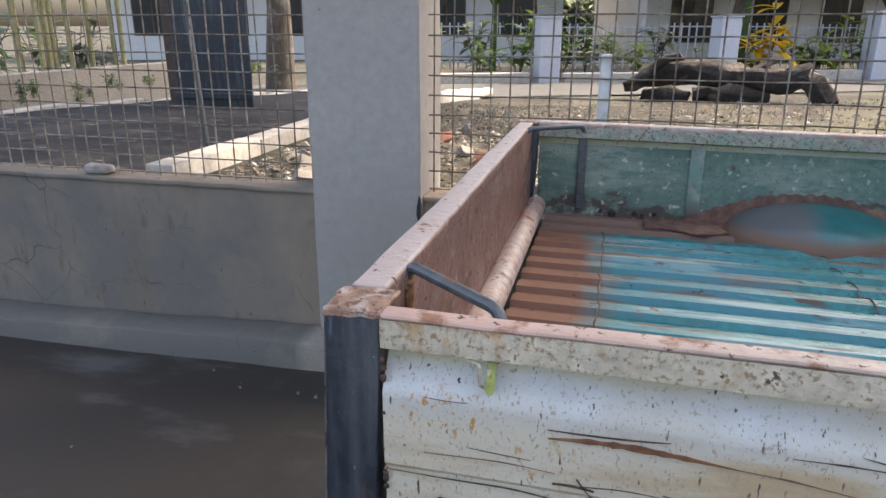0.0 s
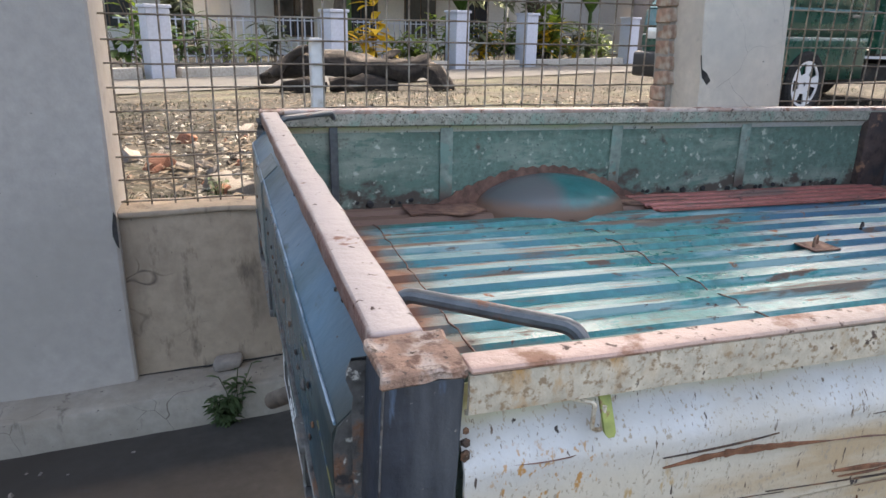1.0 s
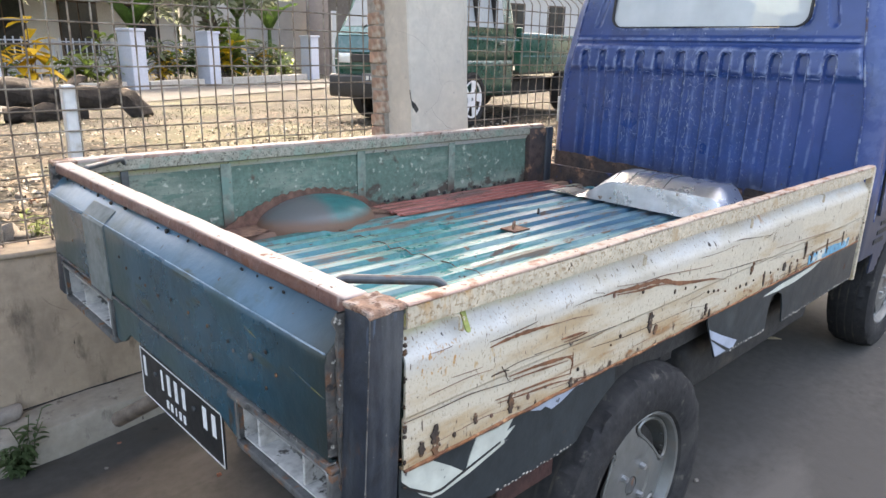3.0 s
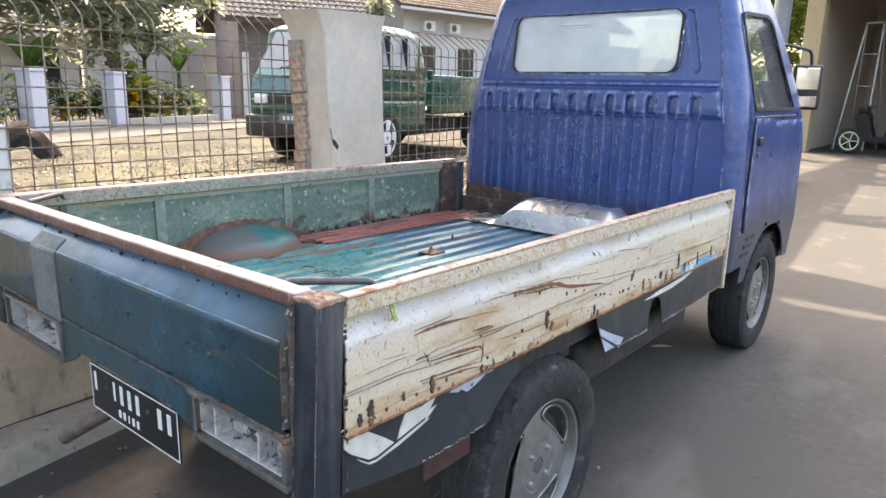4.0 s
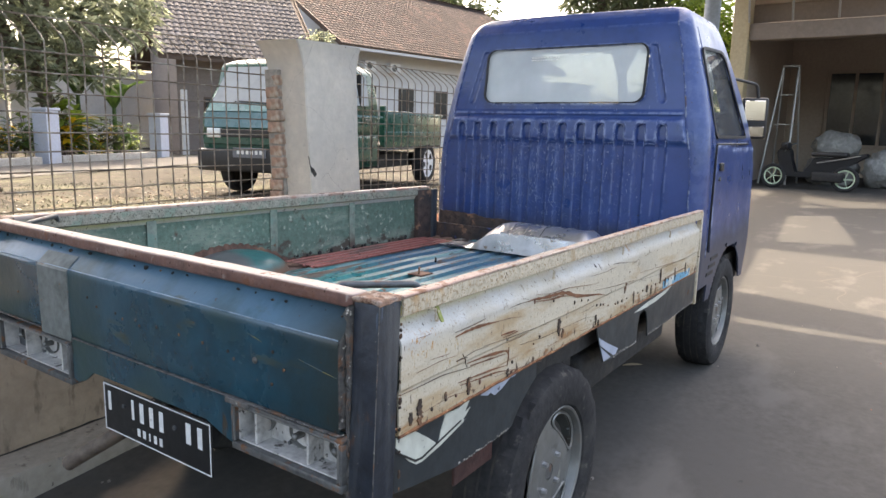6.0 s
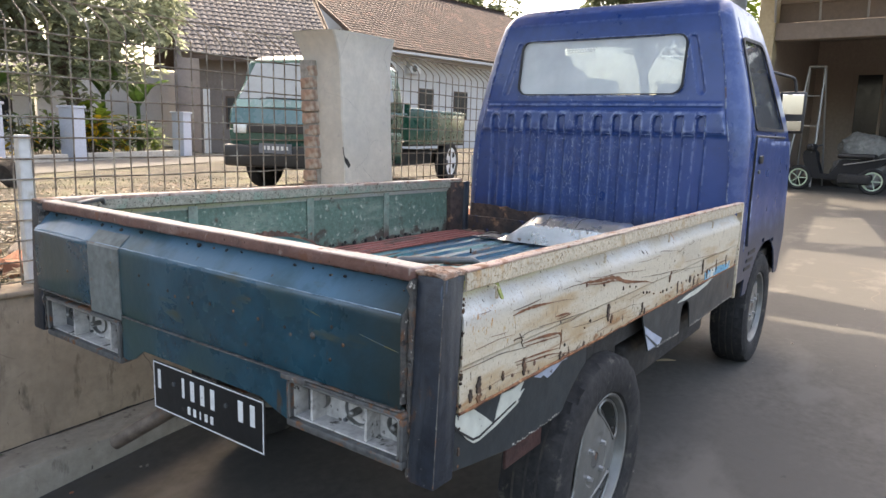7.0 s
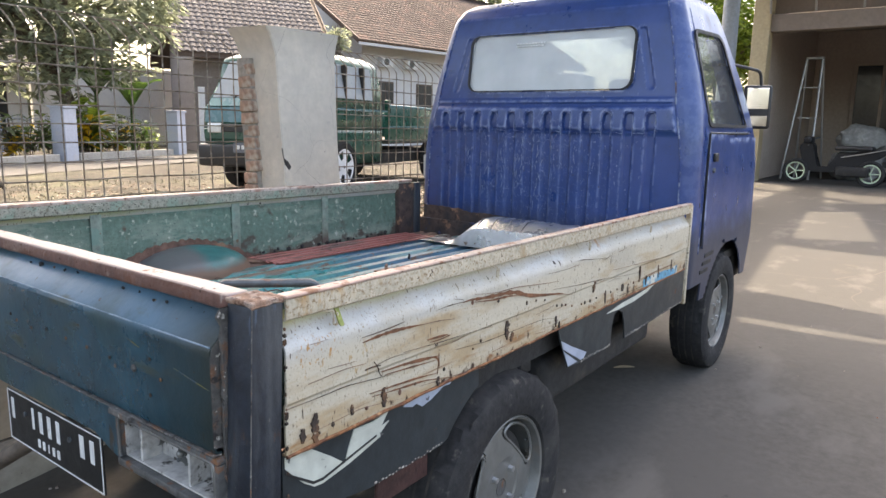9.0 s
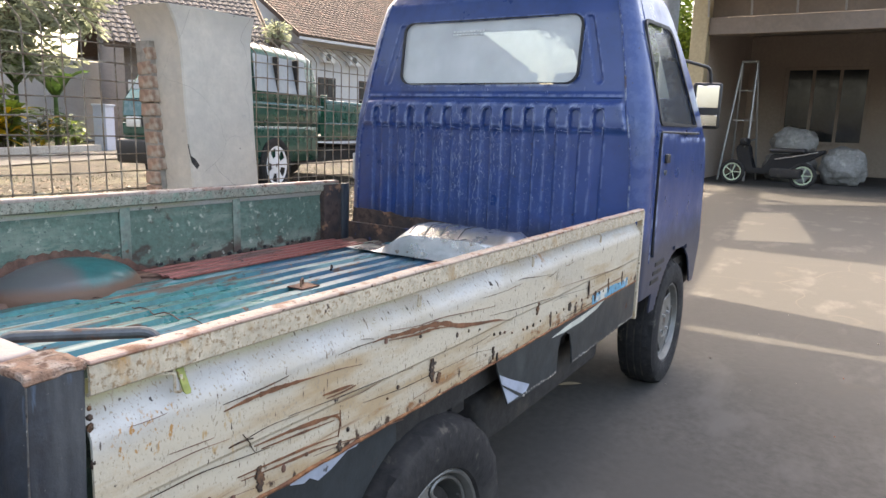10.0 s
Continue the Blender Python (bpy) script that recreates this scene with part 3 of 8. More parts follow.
m_stone = material("rubble_stone", (0.34, 0.30, 0.26), 0.9, 0, (22, 0.14), (), ((40, 0.5),), vary=0.7)
m_brickbat = material("broken_brick", (0.36, 0.16, 0.10), 0.92, 0, (22, 0.14), (), ((40, 0.5),), vary=0.6)
m_leaf_dry = material("dry_fallen_leaf", (0.17, 0.13, 0.09), 0.85, 0, (30, 0.15), (), (), vary=0.7)
m_log = material("dark_weathered_log", (0.045, 0.036, 0.030), 0.9, 0, (20, 0.2), (("spot", 5, 0.55, 0.68, (0.13, 0.10, 0.08), 0.9),), ((25, 0.8), (70, 0.4)))
m_gatepost = material("whitewashed_gate_post", (0.46, 0.48, 0.54), 0.8, 0, (20, 0.04), (("spot", 3, 0.56, 0.72, (0.50, 0.48, 0.46), 0.85),), ((60, 0.15),))
m_white_post = material("white_fence_post_paint", (0.62, 0.62, 0.60), 0.7, 0, (30, 0.06), (("spot", 9, 0.6, 0.7, (0.4, 0.36, 0.3), 0.8),), ((60, 0.15),))
m_house_white = material("white_house_wall", (0.56, 0.56, 0.55), 0.8, 0, (12, 0.04), (("spot", 0.9, 0.52, 0.72, (0.58, 0.56, 0.52), 0.85),), ((60, 0.1),), spec=0.2)
m_house_grey = material("shaded_board_wall", (0.20, 0.17, 0.15), 0.85, 0, (12, 0.12), (), ((30, 0.4),), stretch=(1, 1, 6))
m_tile_dark = material("dark_roof_tile", (0.068, 0.069, 0.080), 0.75, 0, (8, 0.14), (("spot", 2, 0.55, 0.7, (0.105, 0.105, 0.115), 0.8),), ((40, 0.3),), vary=0.5, spec=0.2)
m_tile_red = material("brown_clay_roof_tile", (0.110, 0.088, 0.080), 0.85, 0, (8, 0.14), (("spot", 2, 0.52, 0.68, (0.13, 0.09, 0.075), 0.85),), ((40, 0.3),), vary=0.5, spec=0.15)
m_window_dark = material("dark_window_glass", (0.03, 0.035, 0.04), 0.12, 0, (10, 0.1), (), ())
m_wood_trim = material("dark_brown_timber", (0.10, 0.065, 0.045), 0.7, 0, (20, 0.15), (), ((40, 0.3),))
m_yellow_wall = material("ochre_garage_paint", (0.42, 0.345, 0.215), 0.8, 0, (15, 0.06), (("spot", 1.2, 0.5, 0.7, (0.36, 0.275, 0.15), 0.85),), ((60, 0.15),))
m_garage_dark = material("dim_brown_garage_wall", (0.44, 0.37, 0.31), 0.85, 0, (12, 0.05), (("spot", 1.1, 0.5, 0.7, (0.38, 0.31, 0.26), 0.85),), ((60, 0.15),))
m_beam = material("dull_brown_beam_paint", (0.23, 0.185, 0.15), 0.85, 0, (12, 0.05), (("spot", 1.1, 0.5, 0.7, (0.19, 0.15, 0.12), 0.85),), ((60, 0.15),))
m_grey_column = material("grey_painted_column", (0.32, 0.35, 0.37), 0.55, 0, (20, 0.06), (), ((60, 0.1),))
m_alu = material("aluminium_ladder", (0.36, 0.36, 0.35), 0.4, 0.7, (40, 0.06), (), ((60, 0.1),))
m_sack = material("translucent_white_sack", (0.30, 0.30, 0.285), 0.6, 0, (14, 0.10), (("spot", 6, 0.55, 0.7, (0.42, 0.41, 0.38), 0.6),), ((12, 0.8),))
m_moto = material("black_motorcycle_plastic", (0.015, 0.016, 0.019), 0.5, 0, (30, 0.1), (), (), spec=0.3)
m_green_rim = material("yellow_green_wheel_rim", (0.55, 0.66, 0.48), 0.45, 0, (30, 0.05), (), ())
m_van_green = material("bottle_green_van_paint", (0.012, 0.075, 0.055), 0.28, 0, (20, 0.06), (("spot", 2, 0.55, 0.7, (0.03, 0.10, 0.08), 0.35),), ((30, 0.03),), coat=0.4)
m_van_teal = material("light_teal_van_paint", (0.10, 0.20, 0.22), 0.25, 0, (20, 0.04), (), (), coat=0.4)
# pale colour stands in for sky reflected in the van's glass
m_glass_glare = material("pale_glass_reflection", (0.31, 0.35, 0.38), 0.35, 0.0, (10, 0.04), (), ((8, 0.2),))
m_lamp_glass = material("headlamp_lens", (0.75, 0.78, 0.78), 0.1, 0.2, (60, 0.05), (), ())
m_bark = material("grey_brown_bark", (0.13, 0.10, 0.075), 0.95, 0, (12, 0.18), (("spot", 4, 0.55, 0.7, (0.22, 0.19, 0.15), 0.95),), ((20, 0.9), (60, 0.4)), stretch=(1, 1, 0.3))
# leaf colour raised to stand in for haze against the sun
m_leaf = material("pale_mango_leaf", (0.28, 0.315, 0.215), 0.6, 0, (6, 0.2), (), (), light_through=0.78)
m_leaf_b = material("olive_tree_leaf", (0.10, 0.125, 0.055), 0.55, 0, (6, 0.2), (), (), light_through=0.35)
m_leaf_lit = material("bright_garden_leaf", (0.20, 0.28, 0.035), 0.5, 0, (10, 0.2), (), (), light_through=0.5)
m_banana = material("banana_leaf", (0.09, 0.17, 0.035), 0.45, 0, (10, 0.15), (), ((20, 0.2),), light_through=0.5)
m_yellow = material("yellow_croton_leaf", (0.65, 0.42, 0.02), 0.5, 0, (10, 0.12), (), (), light_through=0.5)
m_bamboo = material("bamboo_stem", (0.34, 0.30, 0.14), 0.6, 0, (20, 0.12), (), ((40, 0.2),))
m_dark_plate = material("worn_grey_plate", (0.16, 0.17, 0.19), 0.5, 0, (30, 0.1), (), ())
m_weed = material("green_weed_leaf", (0.10, 0.15, 0.06), 0.6, 0, (20, 0.15), (), (), light_through=0.4)
m_scrape = material("pale_scrape_in_blue_paint", (0.30, 0.36, 0.48), 0.6, 0, (80, 0.15), (("spot", 60, 0.5, 0.6, (0.10, 0.14, 0.28), 0.5),), ())
m_ac = material("white_plastic_casing", (0.70, 0.70, 0.68), 0.5, 0, (20, 0.04), (), ())

# ---------- ground ----------
LOT = 0.48      # the lot behind the fence lies higher than the driveway
m_footing = material("worn_cement_footing", (0.33, 0.295, 0.245), 0.9, 0, (25, 0.07), (
    # darker grey left of the first pillar, as on the wall
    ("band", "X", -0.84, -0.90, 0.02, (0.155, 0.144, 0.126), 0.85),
    ("spot", 2.2, 0.5, 0.68, (0.25, 0.215, 0.17), 0.9), ("spot", 12, 0.60, 0.70, (0.14, 0.12, 0.10), 0.9, (1.4, 1, 0.4)),
    ("crack", 4.0, 0.006, (0.09, 0.075, 0.06), 0.9), ("spot", 40, 0.68, 0.71, (0.06, 0.05, 0.045), 0.9)), ((90, 0.3), (14, 0.3)), spec=0.12)
WALL_Y = 1.84


def grid_mesh(xs, ys, height):
    bm = bmesh.new()
    rows = [[bm.verts.new((x, y, height(x, y))) for x in xs] for y in ys]
    for a_, b_ in zip(rows, rows[1:]):
        for i in range(len(xs) - 1):
            bm.faces.new((a_[i], a_[i + 1], b_[i + 1], b_[i]))
    return bm


def spread(lo, hi, fine_lo, fine_hi, fine):
    out = [lo, (lo + fine_lo) / 2]
    v = fine_lo
    while v < fine_hi:
        out.append(v)
        v += fine
    return out + [fine_hi, (hi + fine_hi) / 2, hi]


def drive_z(x, y):
    d = [(-9.0, 0.22), (-2.0, 0.18), (-0.9, 0.16), (0.0, 0.13), (0.7, 0.055), (1.6, 0.025), (5.0, 0.0), (60.0, 0.0)]
    dip = d[0][1]
    for (x0, d0), (x1, d1) in zip(d, d[1:]):
        if x0 < x <= x1:
            dip = d0 + (d1 - d0) * (x - x0) / (x1 - x0)
    fall = -dip * min(1, max(0, (y - 0.35) / 1.25)) ** 1.1
    return fall + 0.004 * noise.noise(Vector((x * 0.8, y * 0.8, 0)))


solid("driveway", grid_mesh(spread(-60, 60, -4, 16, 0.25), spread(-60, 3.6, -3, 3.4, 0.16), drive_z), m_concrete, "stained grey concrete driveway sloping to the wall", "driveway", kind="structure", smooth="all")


def lot_z(x, y):
    d = min(1, max(0, (-0.39 * x + 0.92 * y - 3.2) / 9.0))
    base = LOT - 0.42 * d * d * (3 - 2 * d)
    fade = min(1, max(0, (x - 10.2) / 1.0)) * min(1, max(0, (6.5 - y) / 2.0))
    base = base * (1 - fade) - 0.02 * fade
    base -= 0.09 * max(0, 1 - 2.2 * d) * (1 - fade) * min(1, max(0, (x - 3.0) / 1.0)) * min(1, max(0, (y - 2.6) / 1.2))
    return base + 0.03 * noise.noise(Vector((x * 0.9, y * 0.9, 3))) * min(1, max(0, (y - 2.0) / 0.6)) + 0.05 * max(0, noise.noise(Vector((x * 1.9, y * 1.9, 7)))) * (1 if 1.95 < y < 4.2 and x > -1.4 else 0)


solid("ground", grid_mesh(spread(-900, 900, -9, 24, 0.3), [WALL_Y + 0.10 + 0.25 * k for k in range(90)] + [26, 32, 60, 300, 1500], lot_z), m_soil, "dry bare earth and thin grass of the lot", "ground", kind="structure", smooth="all")


def road_strip(name, d0, d1, lift, mat, label):
    bm = bmesh.new()
    rows = []
    for k in range(40):
        u = -22 + k * 1.6
        rows.append([bm.verts.new((0.92 * u - 0.39 * d, 0.39 * u + 0.92 * d, lot_z(0.92 * u - 0.39 * d, 0.39 * u + 0.92 * d) * 0.3 + 0.7 * (LOT - 0.42 * min(1, max(0, (d - 3.2) / 9.0)) ** 2 * (3 - 2 * min(1, max(0, (d - 3.2) / 9.0)))) + lift)) for d in (d0, (d0 + d1) / 2, d1)])
    for a_, b_ in zip(rows, rows[1:]):
        for i in range(2):
            bm.faces.new((a_[i], a_[i + 1], b_[i + 1], b_[i]))
    return solid(name, bm, mat, label, "road", kind="structure")


road_strip("pale_road", 8.8, 12.7, 0.022, m_road, "pale concrete village road")
solid("asphalt_lane", grid_mesh([-4.10, -2.9, -1.72], [1.96 + 0.5 * k for k in range(16)], lambda x, y: lot_z(-2.6, y) + 0.05), m_asphalt, "dark asphalt lane beyond the fence", "road", kind="structure")
for x0, x1, nm in ((-1.72, -1.58, 0), (-4.24, -4.10, 1)):
    for k in range(10):
        y0 = 1.97 + k * 0.8
        solid("kerb", roughen(box((x0, y0 + 0.006, lot_z(x0, y0) - 0.15), (x1, y0 + 0.794, lot_z(x0, y0) + 0.085), 0.012, 2), 0.004, 9), m_kerb, "weathered concrete kerb stone", "kerb", "kerbs of the asphalt lane", smooth=True)

# ---------- boundary wall ----------
XL, XR = -9.0, 10.6
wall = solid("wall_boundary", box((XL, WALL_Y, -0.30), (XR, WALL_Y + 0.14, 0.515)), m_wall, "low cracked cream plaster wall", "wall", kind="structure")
bmc = bmesh.new()
add_box(bmc, (XL, WALL_Y - 0.012, 0.515), (XR, WALL_Y + 0.15, 0.535), 0.006, 2)
bmesh.ops.subdivide_edges(bmc, edges=[e_ for e_ in bmc.edges if abs(e_.verts[0].co.x - e_.verts[1].co.x) > 1], cuts=160)
roughen(bmc, 0.006, 7)
part("coping", bmc, m_wall, wall, "uneven cement coping", True)
ft = bmesh.new()
add_box(ft, (XL, 1.655, -0.34), (XR, WALL_Y - 0.002, -0.010), 0.015, 2)
bmesh.ops.subdivide_edges(ft, edges=[e_ for e_ in ft.edges if abs(e_.verts[0].co.x - e_.verts[1].co.x) > 1], cuts=160)
roughen(ft, 0.010, 5)
for v in ft.verts:   # its top rises with the driveway
    if v.co.z > -0.2:
        v.co.z += 0.035 * min(1.2, max(-2.2, v.co.x))
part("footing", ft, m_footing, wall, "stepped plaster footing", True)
# crack and contact shade along the footing, drawn as a black tube
jt = bmesh.new()
add_tube(jt, [(-0.80 + 0.04 * k, WALL_Y - 0.002, -0.012 + 0.035 * min(1.2, -0.80 + 0.04 * k) + 0.004 * noise.noise(Vector((k * 0.7, 2, 5)))) for k in range(150)], 0.004, 6, [0.0022 + 0.004 * abs(noise.noise(Vector((k * 0.45, 9, 1)))) for k in range(150)])
part("open_joint", jt, m_black, wall, "dark line of crack and shade between wall and footing", True)


m_pillar_grey = material("grey_pillar_plaster", (0.36, 0.33, 0.295), 0.8, 0, (25, 0.05), (
    ("spot", 1.3, 0.5, 0.72, (0.30, 0.275, 0.24), 0.85),
    ("spot", 7, 0.64, 0.74, (0.30, 0.28, 0.25), 0.85, (2, 2, 0.3)),
    ("spot", 26, 0.70, 0.72, (0.09, 0.08, 0.07), 0.9)), ((90, 0.15), (10, 0.15)))


def pillar(x0, x1, y0, y1, top, flare, name, lean=0.0):
    bm = bmesh.new()
    levels = [-0.3 + k * (top - 0.12 + 0.3) / 14 for k in range(15)] + [top - 0.06, top - 0.025, top]
    rings = []
    for z in levels:
        g = flare * max(0, (z - top + 0.12) / 0.12) ** 1.6
        w = [Vector((x0 - g, y0 - g * 0.4, z)), Vector((x1 + g * 0.2, y0 - g * 0.4, z)), Vector((x1 + g * 0.2, y1, z)), Vector((x0 - g, y1, z))]
        ring_ = []
        for p, q in zip(w, w[1:] + w[:1]):
            for t in (0.02, 0.25, 0.5, 0.75, 0.98):
                ring_.append(bm.verts.new(p.lerp(q, t) + Vector((-lean * (z - 0.88), 0, 0)) + 0.005 * noise.noise_vector(p.lerp(q, t) * 6)))
        rings.append(ring_)
    n_ = len(rings[0])
    for a_, b_ in zip(rings, rings[1:]):
        for i in range(n_):
            bm.faces.new((a_[i], a_[(i + 1) % n_], b_[(i + 1) % n_], b_[i]))
    bm.faces.new(rings[-1])
    bm.faces.new(rings[0][::-1])
    return solid(name, bm, m_pillar if flare else m_pillar_grey, "pale plastered fence pillar", "pillar", kind="structure", smooth=True)


pA = pillar(-0.845, -0.415, 1.795, 2.10, 1.95, 0.0, "pillar_1")
pB = pillar(1.497, 1.850, 1.665, 1.912, 1.535, 0.062, "pillar_2", 0.06)
tagged(pB, "leaning pale plastered fence pillar with bare brick on one side")
pillar(4.55, 4.93, 1.73, 2.02, 1.56, 0.03, "pillar_3")
pillar(-3.9, -3.5, 1.78, 2.05, 1.95, 0.0, "pillar_4")
rnd = random.Random(21)
for pts, lab in ((((1.535, 0.93), (1.512, 0.955), (1.505, 0.99), (1.498, 1.03), (1.506, 0.985), (1.530, 0.97), (1.548, 0.945)), "chipped plaster showing dark mortar"),):
    part("chip", poly([(x - 0.012, 1.6615, z - 0.015) for x, z in pts], 0.006, (0, 1, 0)), m_black, pB, lab)
for z0, z1, x in ((0.42, 0.545, -0.418),):
    part("chip", poly([(x + dx, 1.7925, z) for dx, z in ((-0.012, 0.47), (-0.004, 0.44), (0.002, 0.43), (0.004, 0.53), (-0.002, 0.545), (-0.010, 0.50))], 0.006, (0, 1, 0)), m_black, pA, "chipped pillar edge")
# bare brick side of the second pillar, where the plaster fell away
mort = part("mortar_bed", box((1.474, 1.822, 0.50), (1.499, 1.906, 1.41)), m_mortar, pB, "crumbling mortar")
for v in mort.data.vertices:
    v.co.x -= 0.06 * (v.co.z - 0.88)
brick_me = mesh_of("brick", roughen(box((-0.020, -0.044, -0.0235), (0.020, 0.044, 0.0235), 0.006, 2), 0.006, 34), m_brick, True)
for k in range(16):
    b = new("brick", brick_me)
    b.matrix_basis = pose(1.488 - 0.06 * (k * 0.0555 - 0.335) + rnd.uniform(-0.009, 0.008), 1.862 + rnd.uniform(-0.008, 0.008), 0.545 + k * 0.0545, rnd.uniform(-3, 3), rnd.uniform(-3, 3), rnd.uniform(-4, 4))
    b.parent = pB

# ---------- welded mesh fence ----------
def fence(x0, x1, y, z0, z1):
    f = thing("mesh_fence", "rusty welded wire mesh fence panel with a folded top", "fence", "fence panels")
    bm = bmesh.new()
    rnd_ = random.Random(int(x0 * 10) + 77)
    pitch = 0.070
    x = x0 + 0.02
    fold = 0.13
    def bulge(x_, z_):
        return 0.012 * noise.noise(Vector((x_ * 1.1, z_ * 1.3, 4))) + 0.004 * noise.noise(Vector((x_ * 5, z_ * 4, 8)))
    while x < x1:
        dx = rnd_.uniform(-0.004, 0.004)
        pts = [(x + dx + 0.5 * bulge(z_, x), y + bulge(x, z_), z_) for z_ in [z0 + (z1 - z0) * k / 6 for k in range(7)]]
        pts += [(x + dx, y + 0.02 + bulge(x, z1), z1 + 0.025), (x + dx + rnd_.uniform(-0.006, 0.006), y + fold + rnd_.uniform(-0.01, 0.01), z1 + fold * 0.78)]
        add_tube(bm, pts, 0.0031, 5)
        x += pitch
    tagged(part("upright_wire", bm, m_wire, f, "rusty upright wires", True), kind="stuff")
    bm = bmesh.new()
    z = z0 + 0.015
    while z < z1 + 0.02:
        n_ = max(2, int((x1 - x0) / 0.14))
        add_tube(bm, [(x0 + (x1 - x0) * k / n_, y - 0.005 + bulge(x0 + (x1 - x0) * k / n_, z), z + 0.004 * noise.noise(Vector((k * 0.6, z * 9, 1)))) for k in range(n_ + 1)], 0.0031, 5)
        z += pitch
    n_ = max(2, int((x1 - x0) / 0.14))
    add_tube(bm, [(x0 + (x1 - x0) * k / n_, y + fold + 0.006 * noise.noise(Vector((k * 0.7, 5, 1))), z1 + fold * 0.78 + 0.006 * noise.noise(Vector((k * 0.5, 2, 1)))) for k in range(n_ + 1)], 0.0031, 5)
    tagged(part("cross_wire", bm, m_wire, f, "rusty cross wires", True), kind="stuff")
    return f


FY = 1.915
fence(-0.41, 1.495, FY, 0.533, 1.425)
fence(1.855, 4.55, FY, 0.533, 1.425)
fence(4.94, 9.0, FY, 0.533, 1.425)
fence(-3.5, -0.85, FY, 0.533, 1.60)

# stone on the coping, weed and pebbles at the foot of the wall
solid("stone", roughen(box((-1.93, 1.845, 0.535), (-1.80, 1.90, 0.575), 0.015, 2), 0.012, 12), m_stone, "grey stone lying on the wall coping", "stone", smooth=True)
solid("stone", roughen(box((-0.180, 1.775, -0.020), (-0.085, 1.838, 0.022), 0.015, 2), 0.012, 14), m_stone, "dark stone lying on the wall footing", "stone", smooth=True)


def leaf_blade(bm, p, direction, length, width, droop=0.3, fold=0.0, seg=4):
    """One leaf as a bent lens-shaped blade."""
    d = Vector(direction).normalized()
    side = d.cross(Vector((0, 0, 1)))
    if side.length < 0.1:
        side = Vector((1, 0, 0))
    side.normalize()
    p = Vector(p)
    left, mid, right = [], [], []
    for k in range(seg + 1):
        t = k / seg
        c = p + d * length * t + Vector((0, 0, -droop * length * t * t))
        w = width * 0.5 * math.sin(math.pi * min(0.98, max(0.04, t * 0.92 + 0.05))) ** 0.8
        left.append(bm.verts.new(c + side * w + Vector((0, 0, fold * w))))
        mid.append(bm.verts.new(c))
        right.append(bm.verts.new(c - side * w + Vector((0, 0, fold * w))))
    for k in range(seg):
        bm.faces.new((left[k], mid[k], mid[k + 1], left[k + 1]))
        bm.faces.new((mid[k], right[k], right[k + 1], mid[k + 1]))


def small_plant(name, x, y, z, h, n_, mat, label, seed=0, width=0.25, kind_cat="plant"):
    rg = random.Random(seed)
    pl_ = thing(name, label, kind_cat, at=Matrix.Translation((x, y, z)))
    st = bmesh.new()
    lv = bmesh.new()
    for k in range(n_):
        a_ = rg.uniform(0, math.tau)
        lean = rg.uniform(0.1, 0.7)
        top = Vector((math.cos(a_) * lean * h * 0.6, math.sin(a_) * lean * h * 0.6, h * rg.uniform(0.5, 1.0)))
        add_tube(st, [(0.02 * math.cos(a_), 0.02 * math.sin(a_), 0), top * 0.5 + Vector((0, 0, 0.05 * h)), top], 0.006 * h if h > 0.5 else 0.009 * h, 5)
        for j in range(7):
            b = rg.uniform(0, math.tau)
            leaf_blade(lv, top * rg.uniform(0.35, 1.0), (math.cos(b), math.sin(b), rg.uniform(-0.1, 0.9)), h * width * rg.uniform(0.7, 1.3), h * width * 0.32, 0.35, 0.2)
    tagged(part("stem", st, m_bark if h > 0.6 else m_leaf_b, pl_), kind="stuff")
    tagged(part("leaves", lv, mat, pl_, smooth=True), kind="stuff")
    return pl_


small_plant("weed", -0.15, 1.64, -0.15, 0.13, 46, m_weed, "bushy green weed at the foot of the wall", 4, 0.26)
small_plant("weed", -0.12, 1.65, -0.10, 0.17, 5, m_weed, "thin green weed stalks against the wall footing", 5, 0.22)


# ---------- unseen roof added to shade the driveway, open bays cut for the sunlit patches ---
ROOF_Z = 5.0
OX, OY = 2.25, 2.68      # the sun's shift of a shadow over that height
roof = thing("carport_roof", "unseen flat sheet roof that shades the driveway, with open bays", "roof", kind="structure")


def roof_sheet(pts):
    part("roof_panel", poly([(x + OX, y + OY, ROOF_Z) for x, y in pts], 0.05, (0, 0, 1)), m_grey_column, roof)


roof_sheet([(-6.0, -2.3), (3.70, -2.3), (3.70, 1.75), (-6.0, 1.75)])
roof_sheet([(3.71, -2.3), (3.80, -2.3), (3.715, -0.36), (3.71, -0.36)])
roof_sheet([(3.71, 0.19), (3.83, 0.19), (3.83, 1.75), (3.71, 1.75)])
roof_sheet([(3.81, -2.3), (4.08, -2.3), (4.64, 0.36), (4.64, 1.75), (3.84, 1.75), (3.84, 0.19)])
roof_sheet([(4.65, 0.36), (6.96, 0.59), (6.96, 1.75), (4.65, 1.75)])
roof_sheet([(6.97, -2.3), (8.00, -2.3), (7.94, -0.24), (7.58, 0.52), (7.50, 1.75), (6.97, 1.75)])
roof_sheet([(7.59, 0.53), (10.64, 0.84), (10.70, 1.75), (7.51, 1.75)])
roof_sheet([(7.95, -0.25), (8.01, -2.3), (11.20, -2.3), (11.05, 0.24)])
roof_sheet([(11.06, 0.25), (11.21, -2.3), (14.20, -2.3), (13.73, -1.0), (12.10, 0.85), (12.00, 1.75), (10.71, 1.75), (10.65, 0.83)])
roof_sheet([(12.11, 0.86), (15.80, 1.27), (16.0, 1.75), (12.01, 1.75)])
